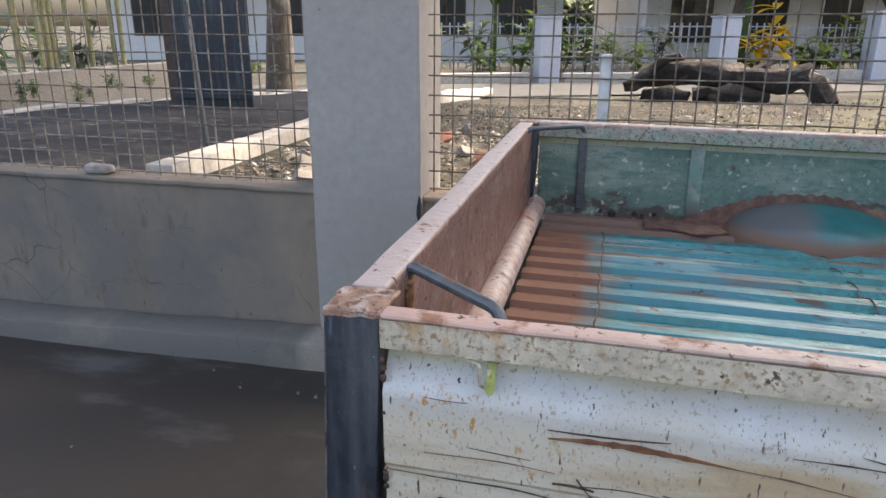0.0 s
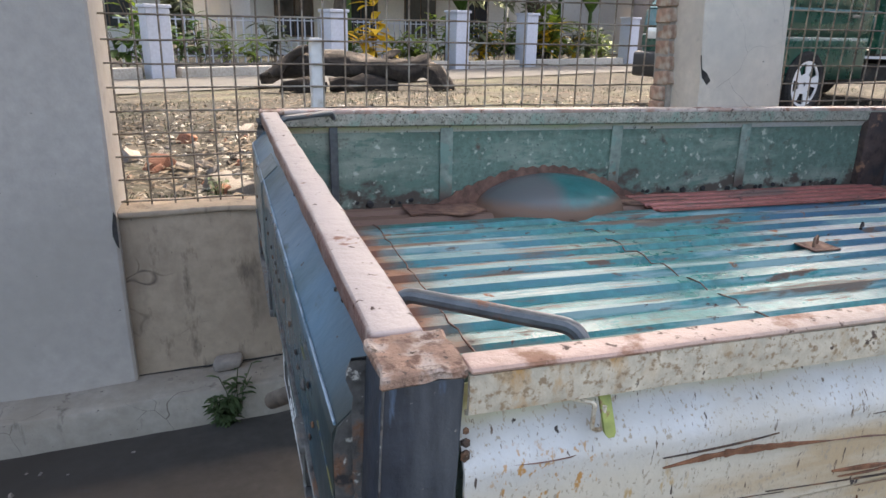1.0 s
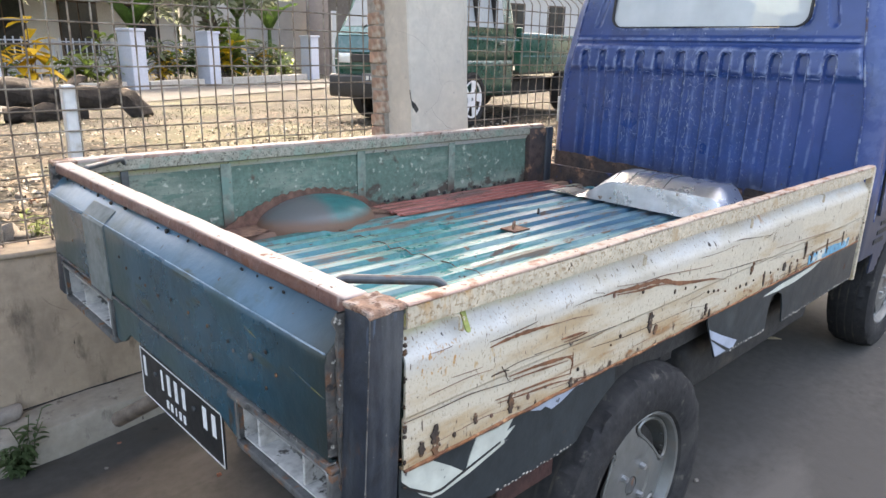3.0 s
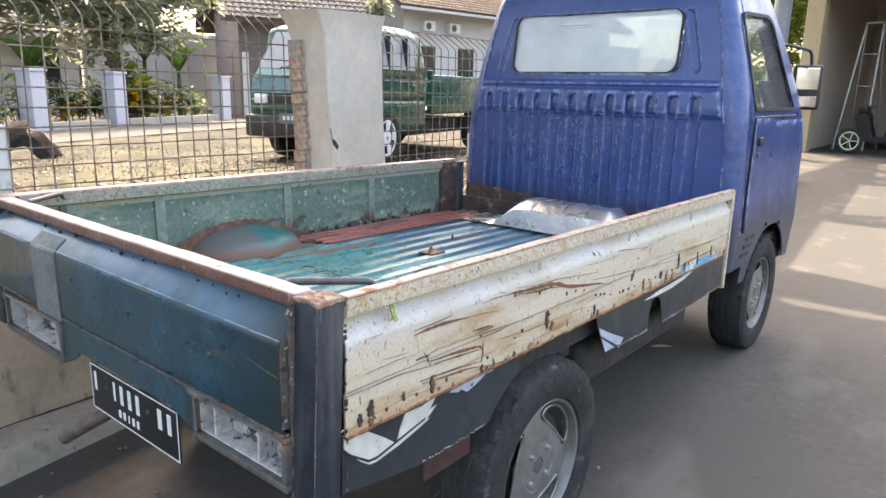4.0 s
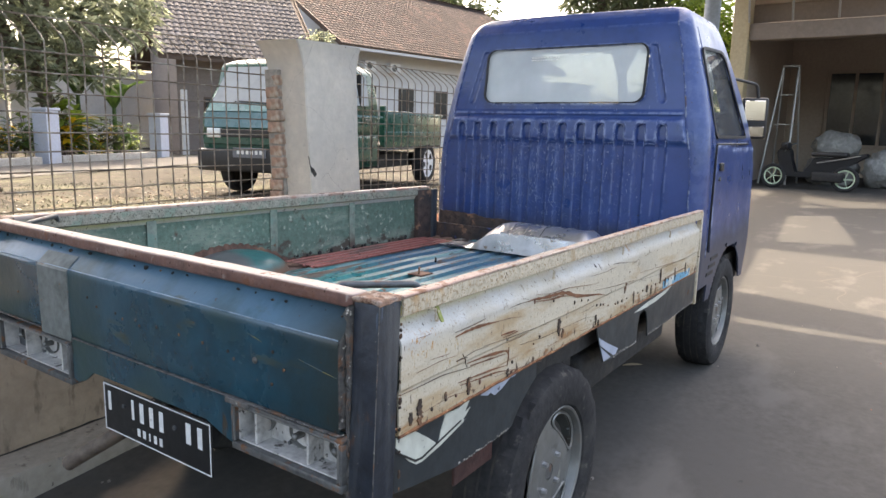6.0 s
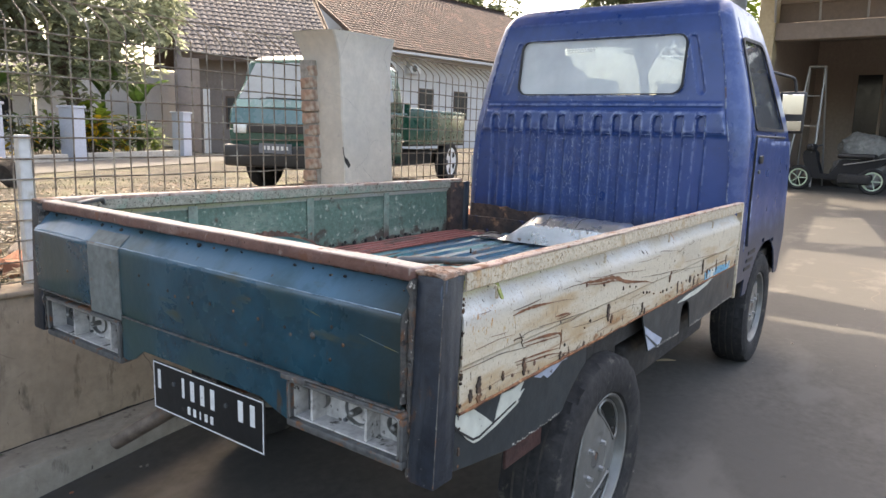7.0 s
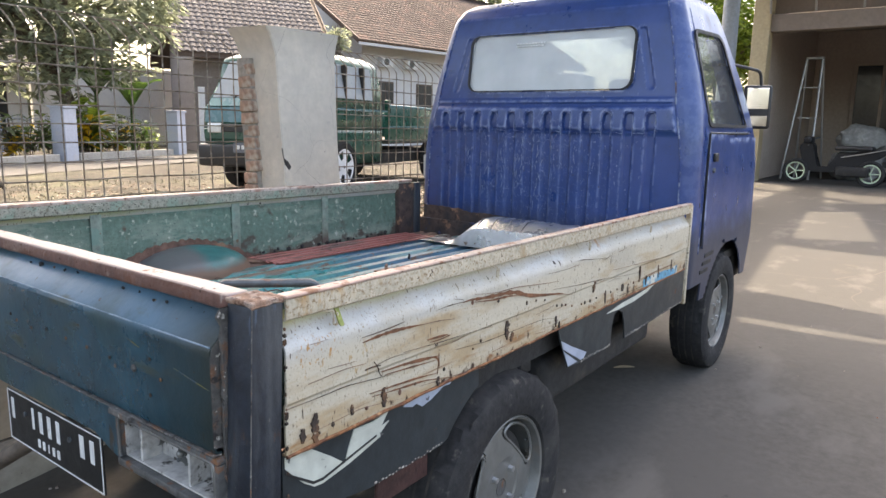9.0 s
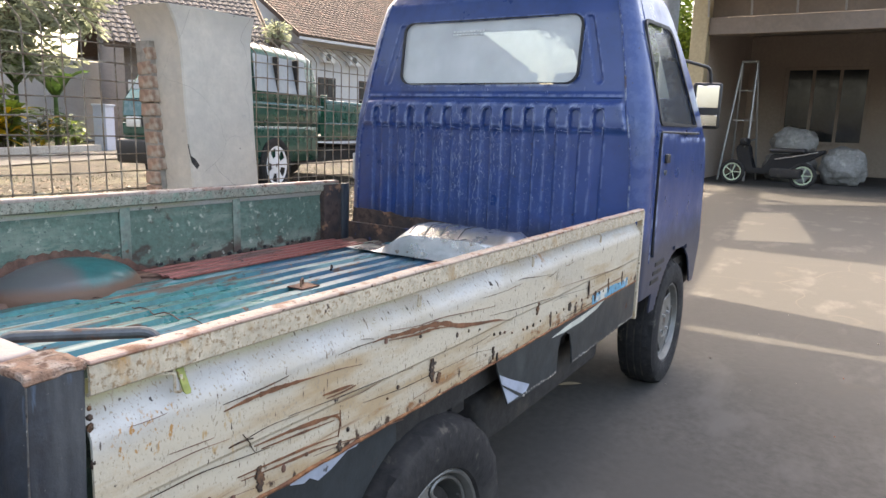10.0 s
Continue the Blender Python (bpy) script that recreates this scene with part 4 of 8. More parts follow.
for x in (-3.7, 14.0):
    part("roof_beam", box((x, -2.7, ROOF_Z - 0.16), (x + 0.1, 4.4, ROOF_Z - 0.005)), m_grey_column, roof)
    part("roof_post", cyl((x, -2.6, -0.02), (x, -2.6, ROOF_Z), 0.05, seg=12), m_grey_column, roof)


# ---------- the blue pickup ----------
# x runs to the front, y to the truck's left; the bed has settled a little to the front and right.
BED = Matrix(((1, 0, 0, 0), (0.006, 1, 0, 0), (-0.012, 0.005, 1, 0), (0, 0, 0, 1)))
truck = thing("pickup_truck", "old blue pickup truck with a rusty patched cargo bed", "pickup truck")


def bed_part(name, bm, mat, parent=truck, label="", smooth=False):
    bmesh.ops.transform(bm, matrix=BED, verts=bm.verts)
    return part(name, bm, mat, parent, label, smooth)


BED_W, BED_L = 1.395, 2.05
RIM = 0.882


LEAN = Matrix(((1, 0, 0.045, -0.045 * 0.874), (0, 1, 0, 0), (0, 0, 1, 0), (0, 0, 0, 1)))   # the posts lean back to the foot


def corner_post(y0, y1, outer):
    bm = bmesh.new()
    add_box(bm, (0.0, y0, 0.52), (0.057, y1, 0.874), 0.0035, 2)
    bmesh.ops.transform(bm, matrix=LEAN, verts=bm.verts)
    # the folded flange beside the tailgate, with a torn edge
    tf = bmesh.new()
    f = y1 if outer == 0 else y0 - 0.016
    rows = []
    for k in range(25):
        z = 0.525 + k * 0.0142
        w = 0.009 + 0.010 * noise.noise(Vector((k * 0.9, y0 * 7, 3)))
        ya, yb = (f, f + w) if outer == 0 else (f + 0.016 - w, f + 0.016)
        rows.append([tf.verts.new((x + 0.007 * noise.noise(Vector((k * 0.9, 2, y0))), y, z)) for x, y in ((-0.011, ya), (-0.009, yb), (0.012, yb), (0.012, ya))])
    for a_, b_ in zip(rows, rows[1:]):
        for i in range(4):
            tf.faces.new((a_[i], a_[(i + 1) % 4], b_[(i + 1) % 4], b_[i]))
    post = bed_part("corner_post", bm, m_post_dark, label="dark painted steel corner post", smooth=True)
    bed_part("torn_flange", tf, m_torn, post, "torn grey and rusty flange edge", True)
    ed = bmesh.new()
    add_tube(ed, [(LEAN @ Vector((0.0008, y0 + 0.0008 if outer == 0 else y1 - 0.0008, 0.525 + 0.0145 * k))) + Vector((0.0004 * noise.noise(Vector((k, 1, 2))), 0, 0)) for k in range(25)], 0.001, 5, [0.0008 + 0.0009 * abs(noise.noise(Vector((k * 0.8, 6, y0)))) for k in range(25)])
    bed_part("rubbed_edge", ed, m_torn, post, "paint rubbed off the post's edge", True)
    cap = bmesh.new()
    add_box(cap, (-0.001, y0 - 0.001, 0.8725), (0.058, y1 + 0.006 if outer == 0 else y1 + 0.001, 0.8815), 0.002, 1)
    bmesh.ops.subdivide_edges(cap, edges=cap.edges, cuts=5, use_grid_fill=True)
    roughen(cap, 0.0032, 60)
    roughen(cap, 0.0016, 190)
    bed_part("post_cap", cap, m_cap_rust, post, "crumbling rusted post cap", True)
    # weld blobs down the joint with the gate
    wb = bmesh.new()
    rnd = random.Random(3)
    z = 0.535
    while z < 0.86:
        yy = y0 - 0.001 if outer == 0 else y1 + 0.001
        s = rnd.uniform(0.0015, 0.0042)
        bmesh.ops.create_icosphere(wb, subdivisions=1, radius=s, matrix=Matrix.Translation((0.0585, yy + 0.003, z)) @ Matrix.Diagonal((1, 0.8, rnd.uniform(0.8, 2.2), 1)))
        z += rnd.choice((0.006, 0.010, 0.024, 0.04))
    roughen(wb, 0.0015, 150)
    tagged(bed_part("weld_bead", wb, m_burn, post, "dark weld blobs", True), kind="stuff")
    return post


corner_post(0.0, 0.055, 0)
corner_post(BED_W - 0.052, BED_W, 1)

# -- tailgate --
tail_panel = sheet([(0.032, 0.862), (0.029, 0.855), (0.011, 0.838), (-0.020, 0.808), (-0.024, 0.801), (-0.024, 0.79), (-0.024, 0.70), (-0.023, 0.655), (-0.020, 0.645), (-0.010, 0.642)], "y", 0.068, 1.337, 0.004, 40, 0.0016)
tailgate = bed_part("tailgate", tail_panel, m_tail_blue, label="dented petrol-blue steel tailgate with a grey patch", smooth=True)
bed_part("end_plate", poly([(x, 0.0665, z) for x, z in ((0.030, 0.855), (0.010, 0.836), (-0.020, 0.806), (-0.0235, 0.79), (-0.0225, 0.655), (0.030, 0.645))], 0.004, (0, 1, 0)), m_torn, tailgate, "rusty folded end of the tailgate")
rim_bm = bmesh.new()
add_box(rim_bm, (-0.001, 0.062, 0.857), (0.041, 1.343, RIM + 0.001), 0.006, 3)
bmesh.ops.subdivide_edges(rim_bm, edges=[e_ for e_ in rim_bm.edges if abs(e_.verts[0].co.y - e_.verts[1].co.y) > 1], cuts=50)
roughen(rim_bm, 0.0016, 13)
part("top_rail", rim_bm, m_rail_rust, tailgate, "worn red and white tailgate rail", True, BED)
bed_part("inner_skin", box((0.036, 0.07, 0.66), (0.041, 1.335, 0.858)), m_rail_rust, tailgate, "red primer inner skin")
roll = bmesh.new()
add_tube(roll, [(0.060, 0.075 + k * 0.0629, 0.648) for k in range(21)], 0.028, 14)
bed_part("inner_roll", roll, m_rail_white, tailgate, "rounded worn sill inside the tailgate", True)
bed_part("patch", sheet([(0.004, 0.834), (-0.020, 0.811), (-0.027, 0.802), (-0.027, 0.70), (-0.026, 0.634)], "y", 0.915, 1.052, 0.003, 6, 0.001), m_tail_patch, tailgate, "grey riveted repair patch", True)
# the crease's highlight, drawn as a thin pale tube
crease = bmesh.new()
add_tube(crease, [(-0.0215, 0.070 + 0.0316 * k, 0.8075 + 0.0006 * noise.noise(Vector((k * 0.7, 3, 1)))) for k in range(41)], 0.0014, 6)
bed_part("crease", crease, m_crease, tailgate, "pale highlight line along the panel's crease", True)
burn = bmesh.new()
rows = []
for k in range(161):   # jagged burnt strip under the rail
    y = 0.075 + 1.255 * k / 160
    z = 0.8515 - 0.004 * abs(noise.noise(Vector((y * 40, 1, 2)))) - (0.004 if k % 5 < 2 else 0)
    rows.append([burn.verts.new(p) for p in ((0.0285, y, 0.857), (0.0255, y, z), (0.0245, y, z), (0.0270, y, 0.857))])
for a_, b_ in zip(rows, rows[1:]):
    for i in range(4):
        burn.faces.new((a_[i], a_[(i + 1) % 4], b_[(i + 1) % 4], b_[i]))
bed_part("burnt_strip", burn, m_burn, tailgate, "jagged burnt strip under the rail", True)
rnd = random.Random(11)
for k in range(16):   # holes and rivets in a row, and some stray ones
    yv, zv = (0.195 + 0.075 * k, 0.730 + 0.0012 * k) if k < 9 else (rnd.uniform(0.12, 1.25), rnd.uniform(0.66, 0.78))
    b = bmesh.new()
    bmesh.ops.create_uvsphere(b, u_segments=10, v_segments=6, radius=0.0035 if k != 1 else 0.0065, matrix=Matrix.Translation((-0.025, yv, zv)) @ Matrix.Diagonal((0.5, 1, 1, 1)))
    bed_part("rivet", b, m_torn if k in (1, 6, 12) else m_burn, tailgate, smooth=True)
for k in range(28):   # burnt weld spots below the rail
    yv = 0.085 + k * 0.0443 + rnd.uniform(-0.012, 0.012)
    b = bmesh.new()
    bmesh.ops.create_icosphere(b, subdivisions=1, radius=rnd.uniform(0.002, 0.0052), matrix=Matrix.Translation((0.0165 - rnd.uniform(0, 0.005), yv, 0.846 - rnd.uniform(0, 0.008))) @ Matrix.Diagonal((0.7, rnd.uniform(0.8, 1.7), 1, 1)))
    roughen(b, 0.003, 90)
    bed_part("weld_spot", b, m_black if k % 4 else m_burn, tailgate, smooth=True)
for pts in (((0.070, 0.744), (0.11, 0.7505), (0.157, 0.758), (0.11, 0.7485)), ((0.251, 0.770), (0.27, 0.7755), (0.291, 0.779), (0.27, 0.7735))):
    bed_part("scratch", poly([(-0.0252, y, z) for y, z in pts], 0.0012, (1, 0, 0)), m_scratch, tailgate, "yellowed paint scratch")

# -- rear sill under the tailgate --
sill = bed_part("rear_sill", poly([(-0.019, y, z) for y, z in ((0.346, 0.641), (0.346, 0.549), (0.374, 0.556), (0.425, 0.574), (0.838, 0.574), (0.876, 0.546), (0.905, 0.536), (0.926, 0.540), (0.926, 0.641))], 0.006, (1, 0, 0)), m_tail_blue, label="petrol-blue sill below the tailgate", smooth=False)
bed_part("hinge_strip", box((-0.0255, 0.066, 0.6410), (-0.010, 1.335, 0.6438), 0.001, 1), m_torn, sill, "rust-edged hinge strip")


def tail_lamp(y0, y1, z0, z1):
    """A tail lamp without its lens: frame, white shell, dividers, reflector bowls and bulbs."""
    lamp = new("tail_lamp")
    lamp.parent = truck
    lamp.matrix_basis = Matrix.Translation((-0.024, 0, 0))
    tagged(lamp, "tail lamp with its lens missing, white shell inside")
    fr = bmesh.new()
    t = 0.009
    for lo, hi in (((0.0, y0, z0), (0.03, y1, z0 + 0.015)), ((0.0, y0, z1 - t), (0.03, y1, z1)), ((0.0, y0, z0 + 0.015), (0.03, y0 + t, z1 - t)), ((0.0, y1 - t, z0 + 0.015), (0.03, y1, z1 - t))):
        add_box(fr, lo, hi, 0.003, 2)
    roughen(fr, 0.0015, 60)
    bed_part("lamp_frame", fr, m_lamp_frame, lamp, "dark rust-edged lamp frame", True)
    ia, ib, za, zb = y0 + t, y1 - t, z0 + 0.016, z1 - t
    sh = bmesh.new()
    add_box(sh, (0.052, ia, za), (0.056, ib, zb))
    for lo, hi in (((0.012, ia, za), (0.052, ib, za + 0.003)), ((0.012, ia, zb - 0.003), (0.052, ib, zb)), ((0.012, ia, za + 0.003), (0.052, ia + 0.004, zb - 0.003)), ((0.012, ib - 0.004, za + 0.003), (0.052, ib, zb - 0.003))):
        add_box(sh, lo, hi)
    bed_part("lamp_shell", sh, m_lamp_shell, lamp, "dirty white lamp shell")
    w = ib - ia
    cuts = (0.68, 0.17) if y0 > 0.5 else (0.32, 0.83)
    bed_part("cell_back", box((0.046, ia + w * max(cuts) + 0.003, za + 0.004), (0.0515, ib - 0.004, zb - 0.004)), m_dark_tube, lamp, "dark chrome cell")
    lip_ = bmesh.new()
    add_tube(lip_, rounded([(0.001, a_, b_) for a_, b_ in ((ia, za), (ib, za), (ib, zb), (ia, zb), (ia, za), (ib, za))], 0.010, 4)[3:-3], 0.0022, 6)
    bed_part("lens_lip", lip_, m_alloy, lamp, "thin pale lens seat", True)
    for c in cuts:
        bed_part("divider", box((0.014, ia + w * c - 0.003, za + 0.003), (0.051, ia + w * c + 0.003, zb - 0.003), 0.001, 1), m_lamp_shell, lamp)
    for c, r in ((0.13, 0.022), (0.50, 0.028), (0.86, 0.020)):
        yc, zc = ia + w * c, (za + zb) / 2
        bowl = bmesh.new()
        bmesh.ops.create_uvsphere(bowl, u_segments=18, v_segments=10, radius=r, matrix=Matrix.Translation((0.046, yc, zc)) @ Matrix.Diagonal((0.75, 1.15, 1.0, 1)))
        bmesh.ops.delete(bowl, geom=[v for v in bowl.verts if v.co.x < 0.040], context="VERTS")
        thicken(bowl, 0.001)
        bed_part("reflector", bowl, m_alloy, lamp, smooth=True)
        add = bmesh.new()
        add_cyl(add, (0.050, yc, zc), (0.034, yc, zc), 0.007, seg=12)
        bmesh.ops.create_uvsphere(add, u_segments=12, v_segments=8, radius=0.007, matrix=Matrix.Translation((0.031, yc, zc)))
        bed_part("bulb", add, m_alloy, lamp, smooth=True)
    for yy, zz in ((ia + w * 0.33, zb - 0.012), (ia + w * 0.62, za + 0.010), (ib - 0.02, zb - 0.010), (ia + 0.012, za + 0.012)):
        bed_part("screw", cyl((0.051, yy, zz), (0.045, yy, zz), 0.004, seg=10), m_dark_tube, lamp)
    return lamp


tail_lamp(0.060, 0.344, 0.540, 0.639)
tail_lamp(0.930, 1.300, 0.522, 0.630)
bed_part("lamp_bracket", roughen(box((-0.030, 0.290, 0.632), (-0.022, 0.352, 0.643), 0.002, 2), 0.002, 60), m_torn, label="rusted bracket above the lamp")

# -- number plate with unreadable characters --
PY, PZ, PW, PH = 0.424, 0.446, 0.391, 0.116   # its lower right corner, width and height
plate = part("number_plate", box((-0.010, PY, PZ), (-0.006, PY + PW, PZ + PH), 0.0015, 1), m_plate, truck, "black number plate with white border and characters")
brd = bmesh.new()
for (ya, za), (yb, zb) in (((0.002, 0.002), (PW - 0.002, 0.0045)), ((0.002, PH - 0.0045), (PW - 0.002, PH - 0.002)), ((0.002, 0.0045), (0.0045, PH - 0.0045)), ((PW - 0.0045, 0.0045), (PW - 0.002, PH - 0.0045))):
    add_box(brd, (-0.0110, PY + ya, PZ + za), (-0.010, PY + yb, PZ + zb))
part("border", brd, m_plate_white, plate, "thin white border line")
for yc, w in ((0.366, 0.011), (0.274, 0.009), (0.240, 0.014), (0.204, 0.014), (0.168, 0.014), (0.074, 0.016), (0.036, 0.015)):
    part("character_bar", box((-0.0115, PY + yc - w / 2, PZ + 0.052), (-0.010, PY + yc + w / 2, PZ + 0.098), 0.0006, 1), m_plate_white, plate)
for k, w in enumerate((0.010, 0.010, 0.004, 0.010, 0.010)):
    yc = PY + 0.254 - k * 0.0205
    part("character_bar", box((-0.0115, yc - w / 2, PZ + 0.018), (-0.010, yc + w / 2, PZ + 0.036), 0.0004, 1), m_plate_white, plate)
for yc in (0.308, 0.120):
    part("plate_bolt", cyl((-0.008, PY + yc, PZ + 0.076), (-0.014, PY + yc, PZ + 0.076), 0.005, seg=10), m_dark_tube, plate, smooth=True)

# -- side gates --
SIDE_PROFILE = [(0.030, 0.852), (0.029, 0.842), (0.018, 0.824), (0.004, 0.805), (0.000, 0.797), (0.000, 0.79), (0.000, 0.715), (0.004, 0.709), (0.004, 0.70), (0.002, 0.64), (0.003, 0.632), (0.012, 0.629)]
gate_r = bed_part("side_gate", sheet([(y, z) for y, z in SIDE_PROFILE], "x", 0.058, 2.042, 0.004, 60, 0.0022), m_gate_white, label="chipped white steel side gate streaked with rust", smooth=True)
bed_part("gate_end", poly([(2.034, y, z) for y, z in SIDE_PROFILE] + [(2.034, 0.05, 0.629), (2.034, 0.05, 0.852)], 0.006, (1, 0, 0)), m_gate_cap, gate_r, "chipped end plate")
rail = bmesh.new()
add_box(rail, (0.058, -0.0045, 0.8755), (2.05, 0.020, RIM - 0.0005), 0.003, 2)
bmesh.ops.subdivide_edges(rail, edges=[e_ for e_ in rail.edges if abs(e_.verts[0].co.x - e_.verts[1].co.x) > 1], cuts=60)
roughen(rail, 0.0012, 13)
bed_part("top_rail", rail, m_rail_pink, gate_r, "rust-worn thin top rail", True)
bed_part("end_post", roughen(box((2.044, -0.003, 0.49), (2.062, 0.018, 0.874), 0.003, 2), 0.001, 30), m_gate_cap, gate_r, "pale rust-edged end post", True)
lip = bmesh.new()
add_tube(lip, [(0.06 + 0.0247 * k, 0.004 + 0.0015 * noise.noise(Vector((k * 0.9, 1, 0))), 0.6295 + 0.0025 * noise.noise(Vector((k * 0.5, 7, 0)))) for k in range(81)], 0.004, 6, [0.0030 + 0.0022 * abs(noise.noise(Vector((k * 0.8, 3, 3)))) for k in range(81)])
bed_part("bottom_lip", lip, m_rust_crumb, gate_r, "flaking rusted bottom lip", True)
bed_part("rail_flange", sheet([(-0.003, 0.8755), (-0.004, 0.862), (-0.003, 0.846), (0.004, 0.842)], "x", 0.058, 2.05, 0.004, 50, 0.0014), m_gate_cap, gate_r, "yellowed chipped rail flange", True)
bed_part("inner_skin", box((0.06, 0.031, 0.63), (2.03, 0.036, 0.872)), m_gate_inner, gate_r, "worn green inner skin")


def gouge(pts, width, depth=0.0016, mat=None, name="gouge", label="raw rust gouge in the paint"):
    """A ragged rust mark along a line of (x, z) points on the side gate."""
    rg = random.Random(int(pts[0][0] * 1000) + int(width * 9e4))
    line = rounded([(x, 0, z) for x, z in pts], 0.02, 4)
    up, dn = [], []
    n = len(line) - 1
    for i, p in enumerate(line):
        w = (0.85 if mat is None else 0.42) * width * (math.sin(math.pi * min(1, (i + 0.15) / n)) ** 0.7) * rg.uniform(0.5, 1.1) + 0.0003
        up.append((p.x, 0.0, p.z + w * 0.5))
        dn.append((p.x, 0.0, p.z - w * 0.5))
    def on(p):
        z = p[2]
        y = 0.0 if z > 0.715 else 0.004
        if z > 0.797:
            y = 0.002 + (z - 0.797) * 0.58
        return (p[0], y - 0.0006, z)
    bm = bmesh.new()
    rows = [(bm.verts.new(on(a_)), bm.verts.new(on(b_)), bm.verts.new(Vector(on(b_)) - Vector((0, depth, 0))), bm.verts.new(Vector(on(a_)) - Vector((0, depth, 0)))) for a_, b_ in zip(up, dn)]
    for a_, b_ in zip(rows, rows[1:]):
        for i in range(4):
            bm.faces.new((a_[i], a_[(i + 1) % 4], b_[(i + 1) % 4], b_[i]))
    bm.faces.new(rows[0])
    bm.faces.new(rows[-1][::-1])
    bed_part(name, bm, mat or m_gouge, gate_r, label, True)


CRACK = (m_burn, "crack", "dark crack in the paint")
STAIN = (m_rust_patch, "crack", "dark crack in the paint")
gouge([(0.516, 0.785), (0.545, 0.786), (0.585, 0.781), (0.640, 0.777), (0.690, 0.775), (0.735, 0.768), (0.785, 0.751), (0.865, 0.738), (0.955, 0.726), (1.030, 0.708)], 0.013)
gouge([(0.560, 0.778), (0.640, 0.768), (0.700, 0.766), (0.745, 0.758)], 0.006)
gouge([(0.560, 0.794), (0.640, 0.783), (0.735, 0.780), (0.865, 0.766), (0.945, 0.759)], 0.0028, 0.0012, *STAIN)
gouge([(0.222, 0.772), (0.260, 0.775), (0.300, 0.775), (0.345, 0.772), (0.390, 0.768)], 0.0085)
gouge([(0.385, 0.768), (0.435, 0.765), (0.490, 0.757)], 0.0030, 0.0010, *STAIN)
gouge([(0.221, 0.781), (0.261, 0.781), (0.312, 0.783), (0.330, 0.785)], 0.0035, 0.0012, *CRACK)
gouge([(0.400, 0.735), (0.433, 0.733), (0.468, 0.731)], 0.0080)
gouge([(0.408, 0.728), (0.450, 0.726), (0.475, 0.728)], 0.0030)
gouge([(0.273, 0.706), (0.339, 0.703), (0.409, 0.696), (0.442, 0.692)], 0.0075)
gouge([(0.285, 0.698), (0.360, 0.692), (0.430, 0.686)], 0.0035)
gouge([(0.434, 0.693), (0.443, 0.692), (0.4445, 0.676), (0.438, 0.656)], 0.0085)
gouge([(0.244, 0.675), (0.317, 0.670), (0.384, 0.665), (0.440, 0.658)], 0.0045)
gouge([(0.250, 0.668), (0.320, 0.661), (0.395, 0.655), (0.490, 0.636)], 0.0040)
gouge([(0.062, 0.706), (0.128, 0.705), (0.189, 0.706), (0.258, 0.698), (0.300, 0.694)], 0.0028, 0.0010, *CRACK)
gouge([(0.330, 0.728), (0.434, 0.721), (0.577, 0.714), (0.640, 0.708)], 0.0030, 0.0010, *CRACK)
gouge([(0.384, 0.647), (0.548, 0.631), (0.613, 0.622)], 0.0035, 0.0010, *STAIN)
gouge([(0.500, 0.690), (0.611, 0.680), (0.761, 0.677), (0.873, 0.675), (0.950, 0.662)], 0.0026, 0.0010, *CRACK)
gouge([(0.433, 0.787), (0.480, 0.788), (0.543, 0.785)], 0.0030, 0.0010, *CRACK)
gouge([(0.470, 0.800), (0.500, 0.796), (0.520, 0.790)], 0.0024, 0.0010, *CRACK)
gouge([(1.016, 0.798), (1.080, 0.796), (1.137, 0.789), (1.259, 0.777)], 0.0045, 0.0012, *CRACK)
gouge([(0.916, 0.743), (1.000, 0.735), (1.083, 0.728), (1.200, 0.722), (1.326, 0.708), (1.594, 0.688)], 0.0032, 0.0010, *CRACK)
gouge([(1.300, 0.735), (1.480, 0.726), (1.700, 0.716), (1.900, 0.704)], 0.0030, 0.0010, *STAIN)
gouge([(1.127, 0.640), (1.340, 0.644), (1.608, 0.640), (1.893, 0.632)], 0.0030, 0.0010, *CRACK)
gouge([(0.640, 0.650), (0.760, 0.653), (0.900, 0.640)], 0.0050)
gouge([(0.100, 0.735), (0.180, 0.738), (0.230, 0.734)], 0.0018, 0.0008, *STAIN)
gouge([(0.120, 0.652), (0.220, 0.656), (0.330, 0.640)], 0.0022, 0.0008, *STAIN)
gouge([(0.238, 0.7235), (0.248, 0.7245), (0.258, 0.7225)], 0.0050, 0.0012, *CRACK)
gouge([(0.257, 0.7235), (0.263, 0.716), (0.267, 0.709)], 0.0045, 0.0012, *CRACK)
gouge([(1.150, 0.858), (1.205, 0.852), (1.225, 0.848)], 0.0060)
for k in range(14):   # hairline scratches all along the gate
    rg = random.Random(900 + k)
    x0, z0 = rg.uniform(0.07, 1.85), rg.uniform(0.65, 0.80)
    l_ = rg.uniform(0.03, 0.14)
    gouge([(x0, z0), (x0 + l_ * 0.5, z0 + rg.uniform(-0.004, 0.006)), (x0 + l_, z0 + rg.uniform(-0.006, 0.006))], rg.uniform(0.0012, 0.0022), 0.0007, *(CRACK if k % 3 else STAIN))
rnd = random.Random(5)
